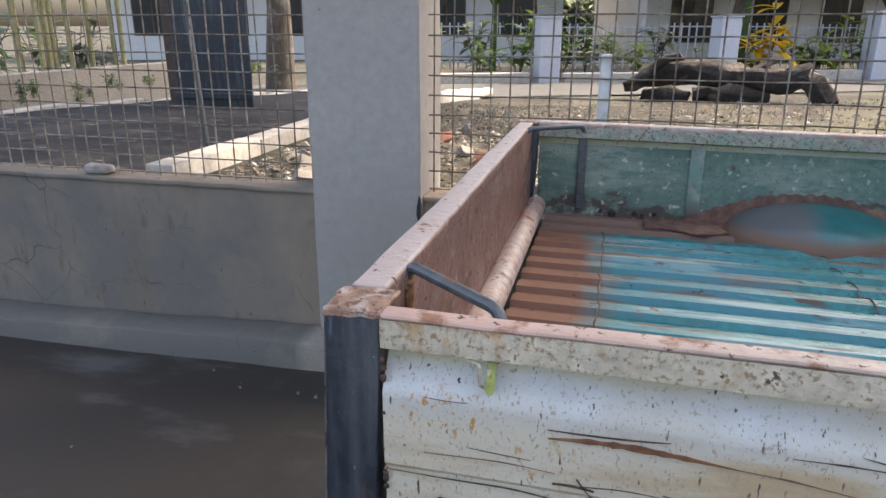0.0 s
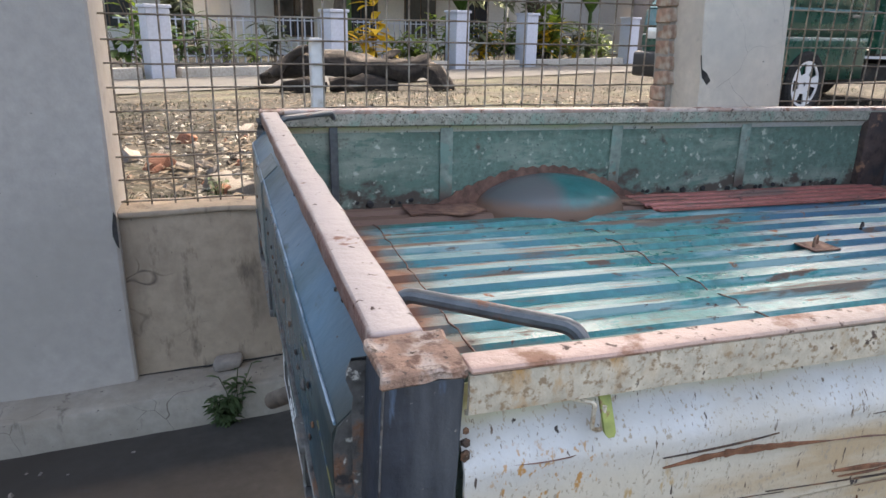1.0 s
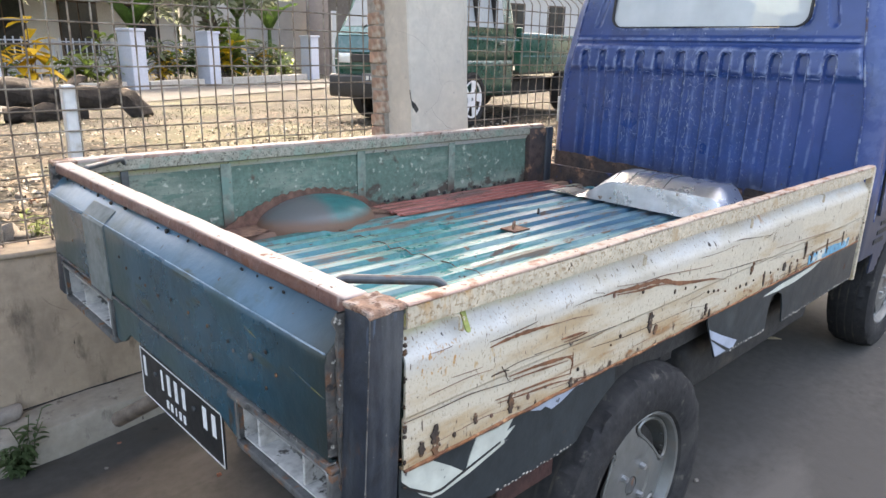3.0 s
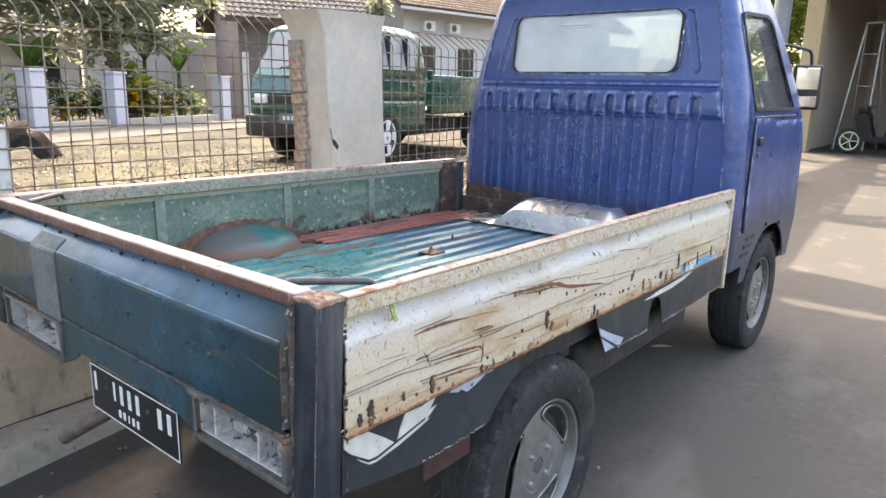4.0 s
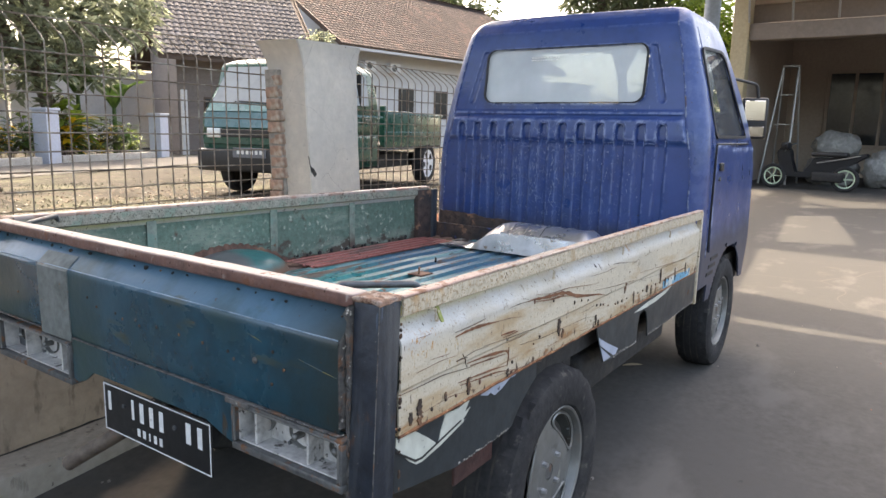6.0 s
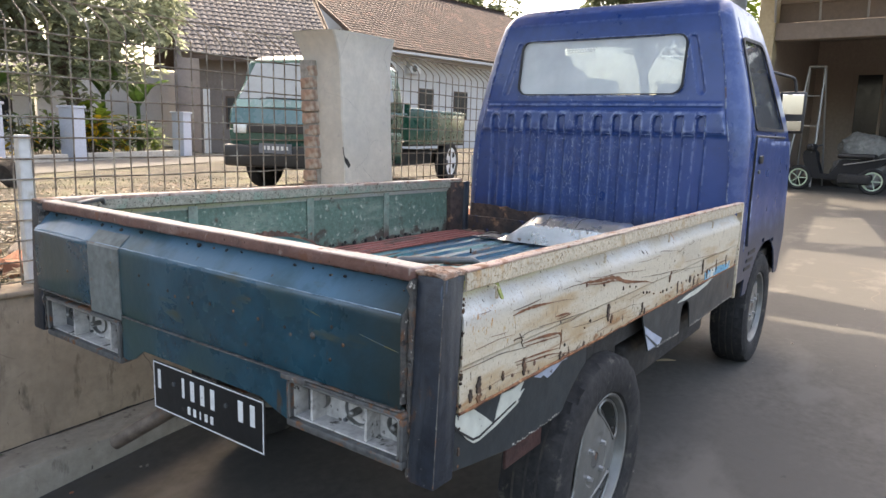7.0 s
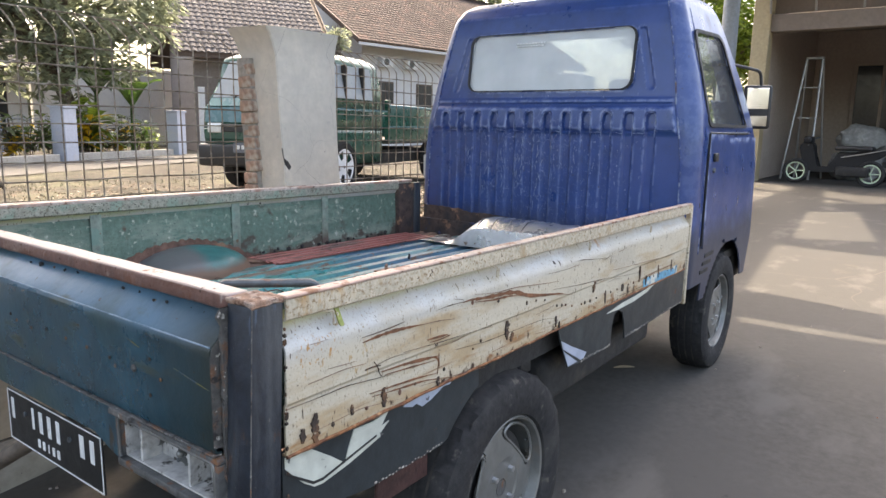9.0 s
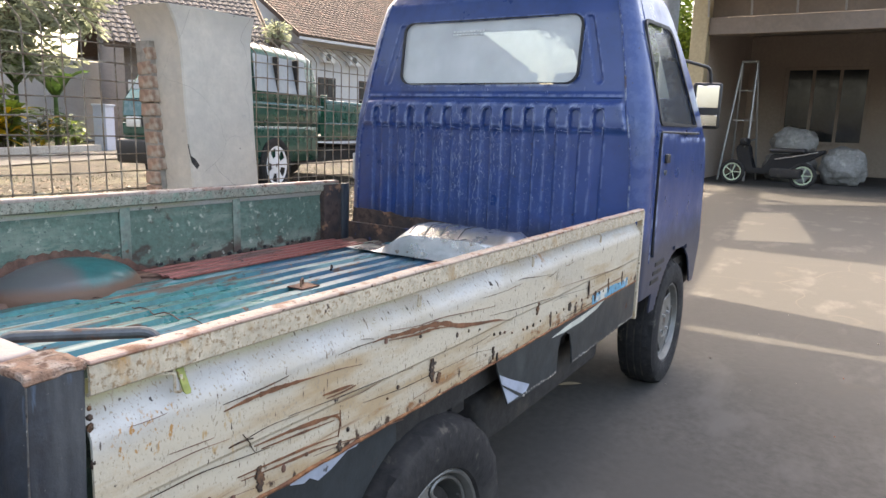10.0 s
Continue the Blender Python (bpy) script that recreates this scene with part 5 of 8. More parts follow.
holes = [(0.548, 0.777), (0.590, 0.709), (0.586, 0.686), (0.562, 0.676), (0.650, 0.764)] + [(0.707 + 0.040 * k, 0.746 - 0.0052 * k) for k in range(6)] + [(0.946 + 0.030 * k, 0.698 - 0.006 * k) for k in range(5)] + [(1.09 + 0.035 * k, 0.668 + 0.001 * k) for k in range(4)] + [(0.075 + 0.042 * k, 0.648 + 0.001 * k) for k in range(11)] + [(1.25 + 0.048 * k, 0.668 - 0.0008 * k) for k in range(15)]
for x, z in holes:   # rusted bolt holes along the foot of the gate
    if rnd.random() < 0.22:
        continue
    x, z = x + rnd.uniform(-0.008, 0.008), z + rnd.uniform(-0.003, 0.003)
    b = bmesh.new()
    r = rnd.uniform(0.0022, 0.0042)
    bmesh.ops.create_uvsphere(b, u_segments=8, v_segments=5, radius=1.0, matrix=Matrix.Translation((x, 0.0022 if z < 0.712 else -0.001, z)) @ Matrix.Diagonal((r, 0.0022, r * rnd.uniform(0.9, 1.5), 1)))
    bed_part("rust_hole", b, m_burn if rnd.random() < 0.7 else m_rust_patch, gate_r, smooth=True)


def burn_mark(x, z0, z1, w):
    """A ragged upright scorch on the gate's face."""
    bm = bmesh.new()
    n_ = 14
    rows = []
    for k in range(n_ + 1):
        t = k / n_
        z = z0 + (z1 - z0) * t
        y = 0.0 if z > 0.715 else 0.0025
        hw = w * (0.25 + 0.75 * math.sin(math.pi * (0.08 + 0.84 * t)) ** 0.8) * rnd.uniform(0.45, 1.0) * 0.5
        cx = x + 0.25 * w * noise.noise(Vector((x * 31, t * 3, 0)))
        rows.append([bm.verts.new(p) for p in ((cx - hw, y, z), (cx + hw, y, z), (cx + hw * 0.8, y - 0.0022, z), (cx - hw * 0.8, y - 0.0022, z))])
    for a_, b_ in zip(rows, rows[1:]):
        for i in range(4):
            bm.faces.new((a_[i], a_[(i + 1) % 4], b_[(i + 1) % 4], b_[i]))
    bm.faces.new(rows[0])
    bm.faces.new(rows[-1][::-1])
    bed_part("burn_mark", bm, m_burn, gate_r, "dark burnt streak", True)


for x, z0, z1, w in ((0.090, 0.642, 0.666, 0.015), (0.116, 0.634, 0.682, 0.022), (0.199, 0.652, 0.670, 0.010), (0.280, 0.640, 0.676, 0.018), (0.441, 0.632, 0.650, 0.014), (0.700, 0.664, 0.708, 0.022), (0.722, 0.655, 0.676, 0.020), (0.945, 0.640, 0.668, 0.014), (0.965, 0.632, 0.650, 0.010), (1.174, 0.690, 0.722, 0.020), (1.260, 0.640, 0.680, 0.012), (1.393, 0.655, 0.678, 0.030), (1.44, 0.640, 0.668, 0.016), (1.54, 0.668, 0.712, 0.014), (1.60, 0.640, 0.672, 0.018), (1.72, 0.645, 0.690, 0.014), (1.86, 0.645, 0.690, 0.018)):
    burn_mark(x, z0, z1, w)
for x in (0.155, 0.643, 1.12, 1.60):   # little hooks hung under the rail
    b = bmesh.new()
    add_tube(b, rounded([(x - 0.018, 0.006, 0.843), (x, -0.002, 0.840), (x, -0.001, 0.818), (x + 0.008, -0.001, 0.816), (x + 0.009, -0.001, 0.836)], 0.003, 3), 0.0018, 6)
    bed_part("rope_hook", b, m_gate_cap, gate_r, "small bent rope hook", True)
bed_part("flat_tab", poly([(x, 0.004 - (0.838 - z) * 0.5, z) for x, z in ((0.1615, 0.842), (0.1705, 0.842), (0.1705, 0.818), (0.1685, 0.815), (0.1635, 0.815), (0.1615, 0.818))], 0.003, (0, -1, 0)), m_tab, gate_r, "yellow-green flat tab")
bed_part("blue_remnant", sheet([(0.0022, 0.662), (0.0012, 0.645), (0.0016, 0.634)], "x", 1.58, 1.93, 0.0012, 20, 0.001), m_sky_blue, gate_r, "remnant of old sky-blue paint", True)

inner = [(BED_W - y, z) for y, z in SIDE_PROFILE]
gate_l = bed_part("side_gate", sheet([(BED_W - 0.030, 0.852), (BED_W - 0.034, 0.842), (BED_W - 0.020, 0.828), (BED_W - 0.018, 0.80), (BED_W - 0.022, 0.72), (BED_W - 0.020, 0.64), (BED_W - 0.022, 0.615)], "x", 0.058, 1.965, 0.005, 50, 0.002), m_gate_inner, label="side gate with worn green paint inside", smooth=True)
bed_part("outer_skin", sheet(inner, "x", 0.058, 2.042, -0.003, 30, 0.001), m_gate_white, gate_l, "white outer skin", True)
rail = bmesh.new()
add_box(rail, (0.04, BED_W - 0.040, 0.870), (2.05, BED_W + 0.003, RIM), 0.004, 3)
bmesh.ops.subdivide_edges(rail, edges=[e_ for e_ in rail.edges if abs(e_.verts[0].co.x - e_.verts[1].co.x) > 1], cuts=60)
roughen(rail, 0.0012, 13, 4.0)
bed_part("top_rail", rail, m_rail_white, gate_l, "pale worn top rail", True)
bed_part("rail_flange", sheet([(BED_W - 0.040, 0.872), (BED_W - 0.041, 0.862), (BED_W - 0.040, 0.842), (BED_W - 0.034, 0.838)], "x", 0.058, 2.04, 0.004, 50, 0.0012), m_flange_inner, gate_l, "speckled pale inner flange", True)
for x in (0.485, 1.01, 1.47):
    bed_part("stiffener", box((x - 0.018, BED_W - 0.0265, 0.632), (x + 0.018, BED_W - 0.022, 0.842), 0.002, 2), m_stiffener, gate_l, "stamped upright stiffener", True)
bed_part("strap", box((0.168, BED_W - 0.034, 0.64), (0.190, BED_W - 0.028, 0.872), 0.002, 1), m_dark_tube, gate_l, "dark steel strap")
bed_part("front_post", box((1.945, BED_W - 0.045, 0.60), (2.060, BED_W - 0.004, 0.868), 0.005, 2), m_cab_rust, gate_l, "rusted front post", True)
# added filler that keeps the bright background from showing beside the cab
part("corner_panel", box((2.064, BED_W - 0.034, 0.56), (2.112, BED_W - 0.018, 0.850), 0.006, 2), m_post_dark, truck, "dark filler closing the gap between gate and cab", True)
rnd = random.Random(8)
for k in range(44):
    x = 0.25 + k * 0.039 + rnd.uniform(-0.02, 0.02)
    if rnd.random() < 0.2:
        continue
    b = bmesh.new()
    bmesh.ops.create_icosphere(b, subdivisions=1, radius=rnd.uniform(0.004, 0.011), matrix=Matrix.Translation((x, BED_W - 0.024, 0.632 + rnd.uniform(-0.004, 0.006))) @ Matrix.Diagonal((1.2, 0.4, 1, 1)))
    roughen(b, 0.003, 80)
    bed_part("weld_spot", b, m_black, gate_l, smooth=True)

# -- bed floor --
FLOOR = 0.618
def floor_profile(y0, y1, pitch, depth):
    pts, y = [], y0
    while y < y1 - 1e-6:
        for f, d in ((0.0, 0), (0.42, 0), (0.52, 1), (0.90, 1)):
            if y + f * pitch < y1:
                pts.append((y + f * pitch, FLOOR - d * depth))
        y += pitch
    return pts + [(y1, FLOOR)]


def floor_sheet(x0, x1, y0, y1, pitch, depth, steps, lift=0.0):
    bm = bmesh.new()
    prof = floor_profile(y0, y1, pitch, depth)
    rings = []
    for s in range(steps + 1):
        x = x0 + (x1 - x0) * s / steps
        rings.append([bm.verts.new((x, y, z + lift + 0.0025 * noise.noise(Vector((x * 2.5, y * 3, 1.7))))) for y, z in prof])
    for a_, b_ in zip(rings, rings[1:]):
        for i in range(len(prof) - 1):
            bm.faces.new((a_[i], a_[i + 1], b_[i + 1], b_[i]))
    thicken(bm, 0.004)
    return bm


bed = bed_part("bed_floor", floor_sheet(0.085, 2.135, 0.042, 1.375, 0.0815, 0.012, 40), m_floor_teal, label="corrugated teal bed floor worn to bare metal", smooth=True)
bed_part("red_panel", floor_sheet(1.05, 2.00, 1.175, 1.362, 0.0815 / 2, 0.006, 24, 0.004), m_floor_red, bed, "red oxide floor panel", True)
seam = bmesh.new()
add_tube(seam, [(0.845 + 0.012 * noise.noise(Vector((k * 0.7, 2, 0))) - 0.002 * k, 0.05 + k * 0.03, FLOOR + 0.0005 - (0.009 if k % 3 == 2 else 0)) for k in range(40)], 0.0035, 6, [0.0012 + 0.0022 * abs(noise.noise(Vector((k * 1.3, 0, 5)))) for k in range(40)])
bed_part("weld_seam", seam, m_rust_patch, bed, "rough rusty weld seam", True)
seam = bmesh.new()
add_tube(seam, [(0.255 + 0.012 * noise.noise(Vector((k * 0.7, 6, 0))), 0.05 + k * 0.03, FLOOR + 0.0005) for k in range(40)], 0.0035, 6, [0.0012 + 0.002 * abs(noise.noise(Vector((k * 1.3, 3, 5)))) for k in range(40)])
bed_part("weld_seam", seam, m_rust_patch, bed, "rough rusty weld seam", True)
# rusty plate round the wheel arch
pl = bmesh.new()
n = 90
pts = []
for k in range(n + 1):
    t = k / n
    x = 0.36 + 0.86 * t
    pts.append((x, 1.362, FLOOR + 0.010 + 0.088 * max(0, math.sin(math.pi * (t - 0.12) / 0.72)) if 0.12 < t < 0.84 else FLOOR + 0.008))
back = [pl.verts.new((x, 1.366 + 0.002 * noise.noise(Vector((x * 30, 0, 0))), z + 0.008 * noise.noise(Vector((x * 34, 3, 0))) + (0.009 * abs(math.sin(x * 95)) if z > FLOOR + 0.03 else 0))) for x, y, z in pts]
foot = [pl.verts.new((x, 1.366, FLOOR + 0.003)) for x, y, z in pts]
fr_ = [pl.verts.new((x, 1.27 + 0.05 * noise.noise(Vector((x * 9, 4, 0))), FLOOR + 0.003)) for x, y, z in pts]
for i in range(n):
    pl.faces.new((back[i], back[i + 1], foot[i + 1], foot[i]))
    pl.faces.new((foot[i], foot[i + 1], fr_[i + 1], fr_[i]))
thicken(pl, 0.003)
bed_part("arch_plate", pl, m_rust_patch, bed, "brown rusted plate round the wheel arch", True)
ar = bmesh.new()
bmesh.ops.create_uvsphere(ar, u_segments=40, v_segments=24, radius=1.0, matrix=Matrix.Translation((0.785, 1.325, FLOOR - 0.012)) @ Matrix.Diagonal((0.222, 0.150, 0.098, 1)))
bmesh.ops.delete(ar, geom=[v for v in ar.verts if v.co.z < FLOOR - 0.012 or v.co.y > 1.372], context="VERTS")
bed_part("wheel_arch", ar, m_arch, bed, "repainted teal and grey wheel arch", True)
# tie-down ring
rg = bmesh.new()
add_tube(rg, rounded([(1.225, 0.815, FLOOR), (1.225, 0.815, FLOOR + 0.026), (1.255, 0.835, FLOOR + 0.026), (1.255, 0.835, FLOOR)], 0.008, 4), 0.0035, 8)
ring_ob = bed_part("tie_down_ring", rg, m_rust_patch, bed, "rusted tie-down loop", True)
bed_part("base_plate", box((1.205, 0.79, FLOOR + 0.001), (1.285, 0.855, FLOOR + 0.005), 0.001, 1), m_rust_patch, ring_ob)
rg = bmesh.new()
add_tube(rg, [(1.50, 0.93, FLOOR), (1.515, 0.94, FLOOR + 0.012), (1.53, 0.95, FLOOR)], 0.004, 8)
bed_part("tie_down_stub", rg, m_black, bed, "dark broken tie-down stub", True)
# galvanised cover at the head of the bed
def cover_h(y):
    t = min(1, max(0, (1.04 - y) / 0.20)) * min(1, max(0, (y - 0.33) / 0.12))
    return 0.122 * t * t * (3 - 2 * t)


zc = bmesh.new()
nx, ny = 10, 30
gridv = []
for i in range(nx + 1):
    row = []
    for j in range(ny + 1):
        x, y = 1.86 + 0.175 * i / nx, 1.16 - 0.82 * j / ny
        h = cover_h(y)
        h *= 0.62 + 0.38 * min(1, max(0.0, (x - 1.86) / 0.08))
        if i == 0:
            h = 0.0
        row.append(zc.verts.new((x, y, FLOOR + 0.010 + h + 0.002 * noise.noise(Vector((x * 12, y * 9, 2))))))
    gridv.append(row)
for a_, b_ in zip(gridv, gridv[1:]):
    for j in range(ny):
        zc.faces.new((a_[j], a_[j + 1], b_[j + 1], b_[j]))
thicken(zc, 0.0015)
cover = bed_part("metal_cover", zc, m_zinc, bed, "shiny galvanised sheet cover", True)
for y in (0.93, 0.86, 0.79, 0.72, 0.64):
    h = cover_h(y)
    b = bmesh.new()
    add_tube(b, [(x, y, FLOOR + 0.010 + h * (0.62 + 0.38 * min(1, (x - 1.86) / 0.08)) + 0.001) for x in (1.885, 1.91, 1.94, 1.98, 2.03)], 0.0022, 6)
    bed_part("crease", b, m_dark_tube, cover, "dark crease in the sheet", True)
bed_part("bed_head", roughen(box((2.136, 0.05, 0.55), (2.150, 1.40, 0.690), 0.003, 1), 0.002, 20), m_cab_rust, bed, "rust-eaten low front board")
bed_part("under_floor", box((0.06, 0.045, 0.552), (2.03, 1.36, 0.60)), m_black, bed, "black underside of the bed")
for y in (0.35, 0.98):
    part("chassis_rail", box((0.36, y, 0.40), (3.20, y + 0.07, 0.50), 0.004, 1), m_black, truck)
for x in (0.26, 0.9, 1.5, 2.0):
    part("cross_member", box((x, 0.08, 0.49), (x + 0.06, 1.32, 0.555), 0.004, 1), m_black, truck)

# -- corner braces --
for pts in (((0.034, 0.140, 0.850), (0.048, 0.136, 0.880), (0.164, 0.048, 0.876), (0.170, 0.038, 0.856)), ((0.030, BED_W - 0.168, 0.862), (0.046, BED_W - 0.160, 0.878), (0.172, BED_W - 0.046, 0.876), (0.180, BED_W - 0.036, 0.860))):
    b = bmesh.new()
    add_tube(b, rounded(pts, 0.012, 5), 0.0068, 12)
    bed_part("corner_brace", b, m_dark_tube, label="bent dark steel brace across the bed corner", smooth=True)
bed_part("brace_stub", cyl((0.043, 0.140, 0.80), (0.043, 0.140, 0.874), 0.007), m_rust_crumb, label="rusty brace pin", smooth=True)

# -- side skirts under the bed --
def skirt(pts, label):
    return part("side_skirt", poly([(x, 0.014, z) for x, z in pts], 0.004, (0, 1, 0)), m_skirt, truck, label)

arch_pts = [(0.738 + 0.335 * math.cos(radians(a_)), 0.270 + 0.335 * math.sin(radians(a_))) for a_ in range(138, 112, -4)]
sk = skirt([(0.058, 0.634), (0.058, 0.521), (0.12, 0.510), (0.255, 0.489), (0.470, 0.488)] + arch_pts + [(0.60, 0.630)], "dark slate skirt with a worn silver swoosh")
part("decal", poly([(x, 0.0125, z) for x, z in ((0.062, 0.606), (0.100, 0.566), (0.122, 0.551), (0.140, 0.549), (0.200, 0.558), (0.250, 0.570), (0.290, 0.580), (0.279, 0.583), (0.305, 0.600), (0.284, 0.597), (0.303, 0.620), (0.262, 0.613), (0.214, 0.616), (0.200, 0.588), (0.192, 0.563), (0.160, 0.588), (0.118, 0.617), (0.062, 0.624))], 0.0015, (0, 1, 0)), m_decal, sk, "pale swoosh decal")
part("decal_line", poly([(x, 0.0115, z) for x, z in ((0.062, 0.596), (0.118, 0.557), (0.140, 0.555), (0.270, 0.582), (0.270, 0.5855), (0.140, 0.5595), (0.120, 0.5615), (0.062, 0.600))], 0.001, (0, 1, 0)), m_black, sk)
part("decal", poly([(x, 0.0125, z) for x, z in ((0.345, 0.612), (0.372, 0.603), (0.384, 0.606), (0.402, 0.594), (0.432, 0.600), (0.470, 0.614), (0.492, 0.612), (0.505, 0.622), (0.49, 0.632), (0.37, 0.630))], 0.0015, (0, 1, 0)), m_decal_blue, sk, "pale blue decal remnant")
chip = bmesh.new()
rnd = random.Random(2)
for k in range(22):
    x = 0.27 + k * 0.0095
    bmesh.ops.create_icosphere(chip, subdivisions=1, radius=rnd.uniform(0.0008, 0.0026), matrix=Matrix.Translation((x, 0.0135, 0.4885 + rnd.uniform(0, 0.005))) @ Matrix.Diagonal((1.6, 0.3, 1, 1)))
tagged(part("chipped_edge", chip, m_kerb, sk, "chipped pale lower edge"), kind="stuff")
sk = skirt([(0.972, 0.622), (0.985, 0.590), (1.043, 0.491), (1.142, 0.482), (1.335, 0.478), (1.338, 0.540), (1.352, 0.572), (1.385, 0.580), (1.418, 0.566), (1.436, 0.530), (1.449, 0.474), (1.70, 0.476), (2.025, 0.478), (2.030, 0.606), (1.4, 0.622)], "dark slate skirt with a fuel filler hole")
part("decal", poly([(x, 0.0125, z) for x, z in ((0.992, 0.578), (1.008, 0.548), (1.043, 0.494), (1.140, 0.492), (1.158, 0.505), (1.06, 0.546))], 0.0015, (0, 1, 0)), m_decal_blue, sk, "pale blue stripe decal")
part("decal_line", poly([(x, 0.0115, z) for x, z in ((1.004, 0.552), (1.010, 0.545), (1.100, 0.493), (1.118, 0.493))], 0.001, (0, 1, 0)), m_skirt, sk)
part("decal", poly([(x, 0.0125, z) for x, z in ((1.29, 0.588), (1.37, 0.583), (1.50, 0.583), (1.62, 0.592), (1.72, 0.612), (1.60, 0.603), (1.50, 0.599), (1.40, 0.597))], 0.0015, (0, 1, 0)), m_decal, sk, "pale swoosh decal")
chip = bmesh.new()
for k in range(60):
    x = 1.13 + k * 0.015
    if 1.325 < x < 1.45:
        continue
    z = 0.4825 - (x - 1.142) * 0.022 if x < 1.33 else 0.4745 + (x - 1.449) * 0.006
    bmesh.ops.create_icosphere(chip, subdivisions=1, radius=rnd.uniform(0.001, 0.0036), matrix=Matrix.Translation((x, 0.0135, z + rnd.uniform(0.001, 0.007))) @ Matrix.Diagonal((1.5, 0.3, 1, 1)))
tagged(part("chipped_edge", chip, m_kerb, sk, "chipped pale lower edge"), kind="stuff")
part("filler_cap", cyl((1.375, 0.045, 0.53), (1.375, 0.10, 0.53), 0.026, seg=20), m_lamp_frame, truck, "fuel filler neck", True)
part("fuel_tank", box((1.02, 0.07, 0.36), (1.85, 0.34, 0.50), 0.03, 3), m_black, truck, "black fuel tank", True)
part("bracket", box((0.325, 0.06, 0.40), (0.485, 0.068, 0.515), 0.002, 1), m_chassis_red, truck, "red oxide bracket behind the wheel")

# -- exhaust --
ex = bmesh.new()
add_tube(ex, rounded([(0.55, 0.72, 0.42), (0.25, 0.76, 0.44), (0.08, 0.79, 0.450), (-0.030, 0.965, 0.318)], 0.05, 5), 0.0185, 16)
part("exhaust_pipe", ex, m_exhaust, truck, "bent sooty exhaust tail pipe", True)
part("pipe_mouth", cyl((-0.0295, 0.9642, 0.3186), (-0.0310, 0.9667, 0.3167), 0.0155, seg=16), m_black, truck)


# -- wheels --
def slot_at(r, turn):
    """Below 1 inside an opening of the wheel disc; turn runs from -0.5 to 0.5 between two spokes."""
    return ((r - 0.132) / 0.029) ** 2 + (turn / 0.36) ** 2


def wheel(x, y_out, side, slot):
    """side: +1 for a wheel whose outer face looks to -y."""
    R_, W_ = 0.285, 0.165
    wh = new("wheel")
    wh.parent = truck
    tagged(wh, "worn tyre on a dull silver alloy wheel")
    wh.matrix_basis = Matrix.Translation((x, y_out + side * W_ / 2, 0.270)) @ Matrix.Diagonal((1, side, 1, 1))
    ty = bmesh.new()
    prof = [(0.176, 0.060), (0.184, 0.074), (0.205, 0.0815), (0.235, 0.0825), (0.258, 0.079), (0.272, 0.072), (0.280, 0.062), (0.2835, 0.050)]
    prof = [(r, -d) for r, d in prof] + [(0.285, -0.03), (0.285, 0.03)] + [(r, d) for r, d in prof[::-1]]
    seg = 72
    rings = []
    for k in range(seg):
        a_ = k * math.tau / seg
        ring_ = []
        for i, (r, d) in enumerate(prof):
            if 6 <= i <= 11 and k % 2 and i in (6, 7, 10, 11):
                r -= 0.010
            if i in (5, 6, 7, 10, 11, 12):   # scuffed shoulder blocks
                r += 0.008 * noise.noise(Vector((k * 1.3, i * 0.8, x)))
            ring_.append(ty.verts.new((r * math.cos(a_), d, r * math.sin(a_))))
        rings.append(ring_)
    for k in range(seg):
        for i in range(len(prof) - 1):
            ty.faces.new((rings[k][i], rings[k][i + 1], rings[(k + 1) % seg][i + 1], rings[(k + 1) % seg][i]))
    tyre = part("tyre", ty, m_tyre, wh, "black rubber tyre with worn shoulder blocks", True)
    for gr in (-0.030, 0.0, 0.030):
        g = bmesh.new()
        bmesh.ops.create_cone(g, cap_ends=False, segments=72, radius1=0.2858, radius2=0.2858, depth=0.006, matrix=Matrix.Translation((0, gr, 0)) @ pose(0, 0, 0, 90))
        part("tread_groove", g, m_black, tyre)
    ri = bmesh.new()
    rp = [(0.180, -0.066), (0.176, -0.070), (0.171, -0.067), (0.167, -0.054), (0.165, -0.040), (0.150, 0.0), (0.150, 0.05), (0.178, 0.064)]
    rings = []
    for k in range(64):
        a_ = k * math.tau / 64
        rings.append([ri.verts.new((r * math.cos(a_), d, r * math.sin(a_))) for r, d in rp])
    for k in range(64):
        for i in range(len(rp) - 1):
            ri.faces.new((rings[k][i], rings[k][i + 1], rings[(k + 1) % 64][i + 1], rings[(k + 1) % 64][i]))
    rim_ob = part("rim", ri, m_alloy, wh, "dull silver alloy rim", True)
    # disc with three broad spokes and three openings
    nseg, nr = 192, 26
    ds = bmesh.new()
    grid = []
    for k in range(nseg):
        a_ = k * math.tau / nseg
        row = []
        for j in range(nr + 1):
            r = 0.022 + (0.166 - 0.022) * j / nr
            d = -0.054 + 0.012 * (abs(r - 0.06) / 0.09) ** 1.5 if r > 0.06 else -0.054
            spoke = abs(math.sin(1.5 * (a_ - slot)))
            row.append(ds.verts.new((r * math.cos(a_), d - 0.004 * spoke * (r > 0.07), r * math.sin(a_))))
        grid.append(row)
    for k in range(nseg):
        am = (k + 0.5) * math.tau / nseg
        for j in range(nr):
            rm = 0.022 + 0.144 * (j + 0.5) / nr
            ph = ((am - slot) / (math.tau / 3)) % 1.0
            if slot_at(rm, ph if ph < 0.5 else ph - 1.0) < 1.0:
                continue
            ds.faces.new((grid[k][j], grid[k][j + 1], grid[(k + 1) % nseg][j + 1], grid[(k + 1) % nseg][j]))
    thicken(ds, 0.008)
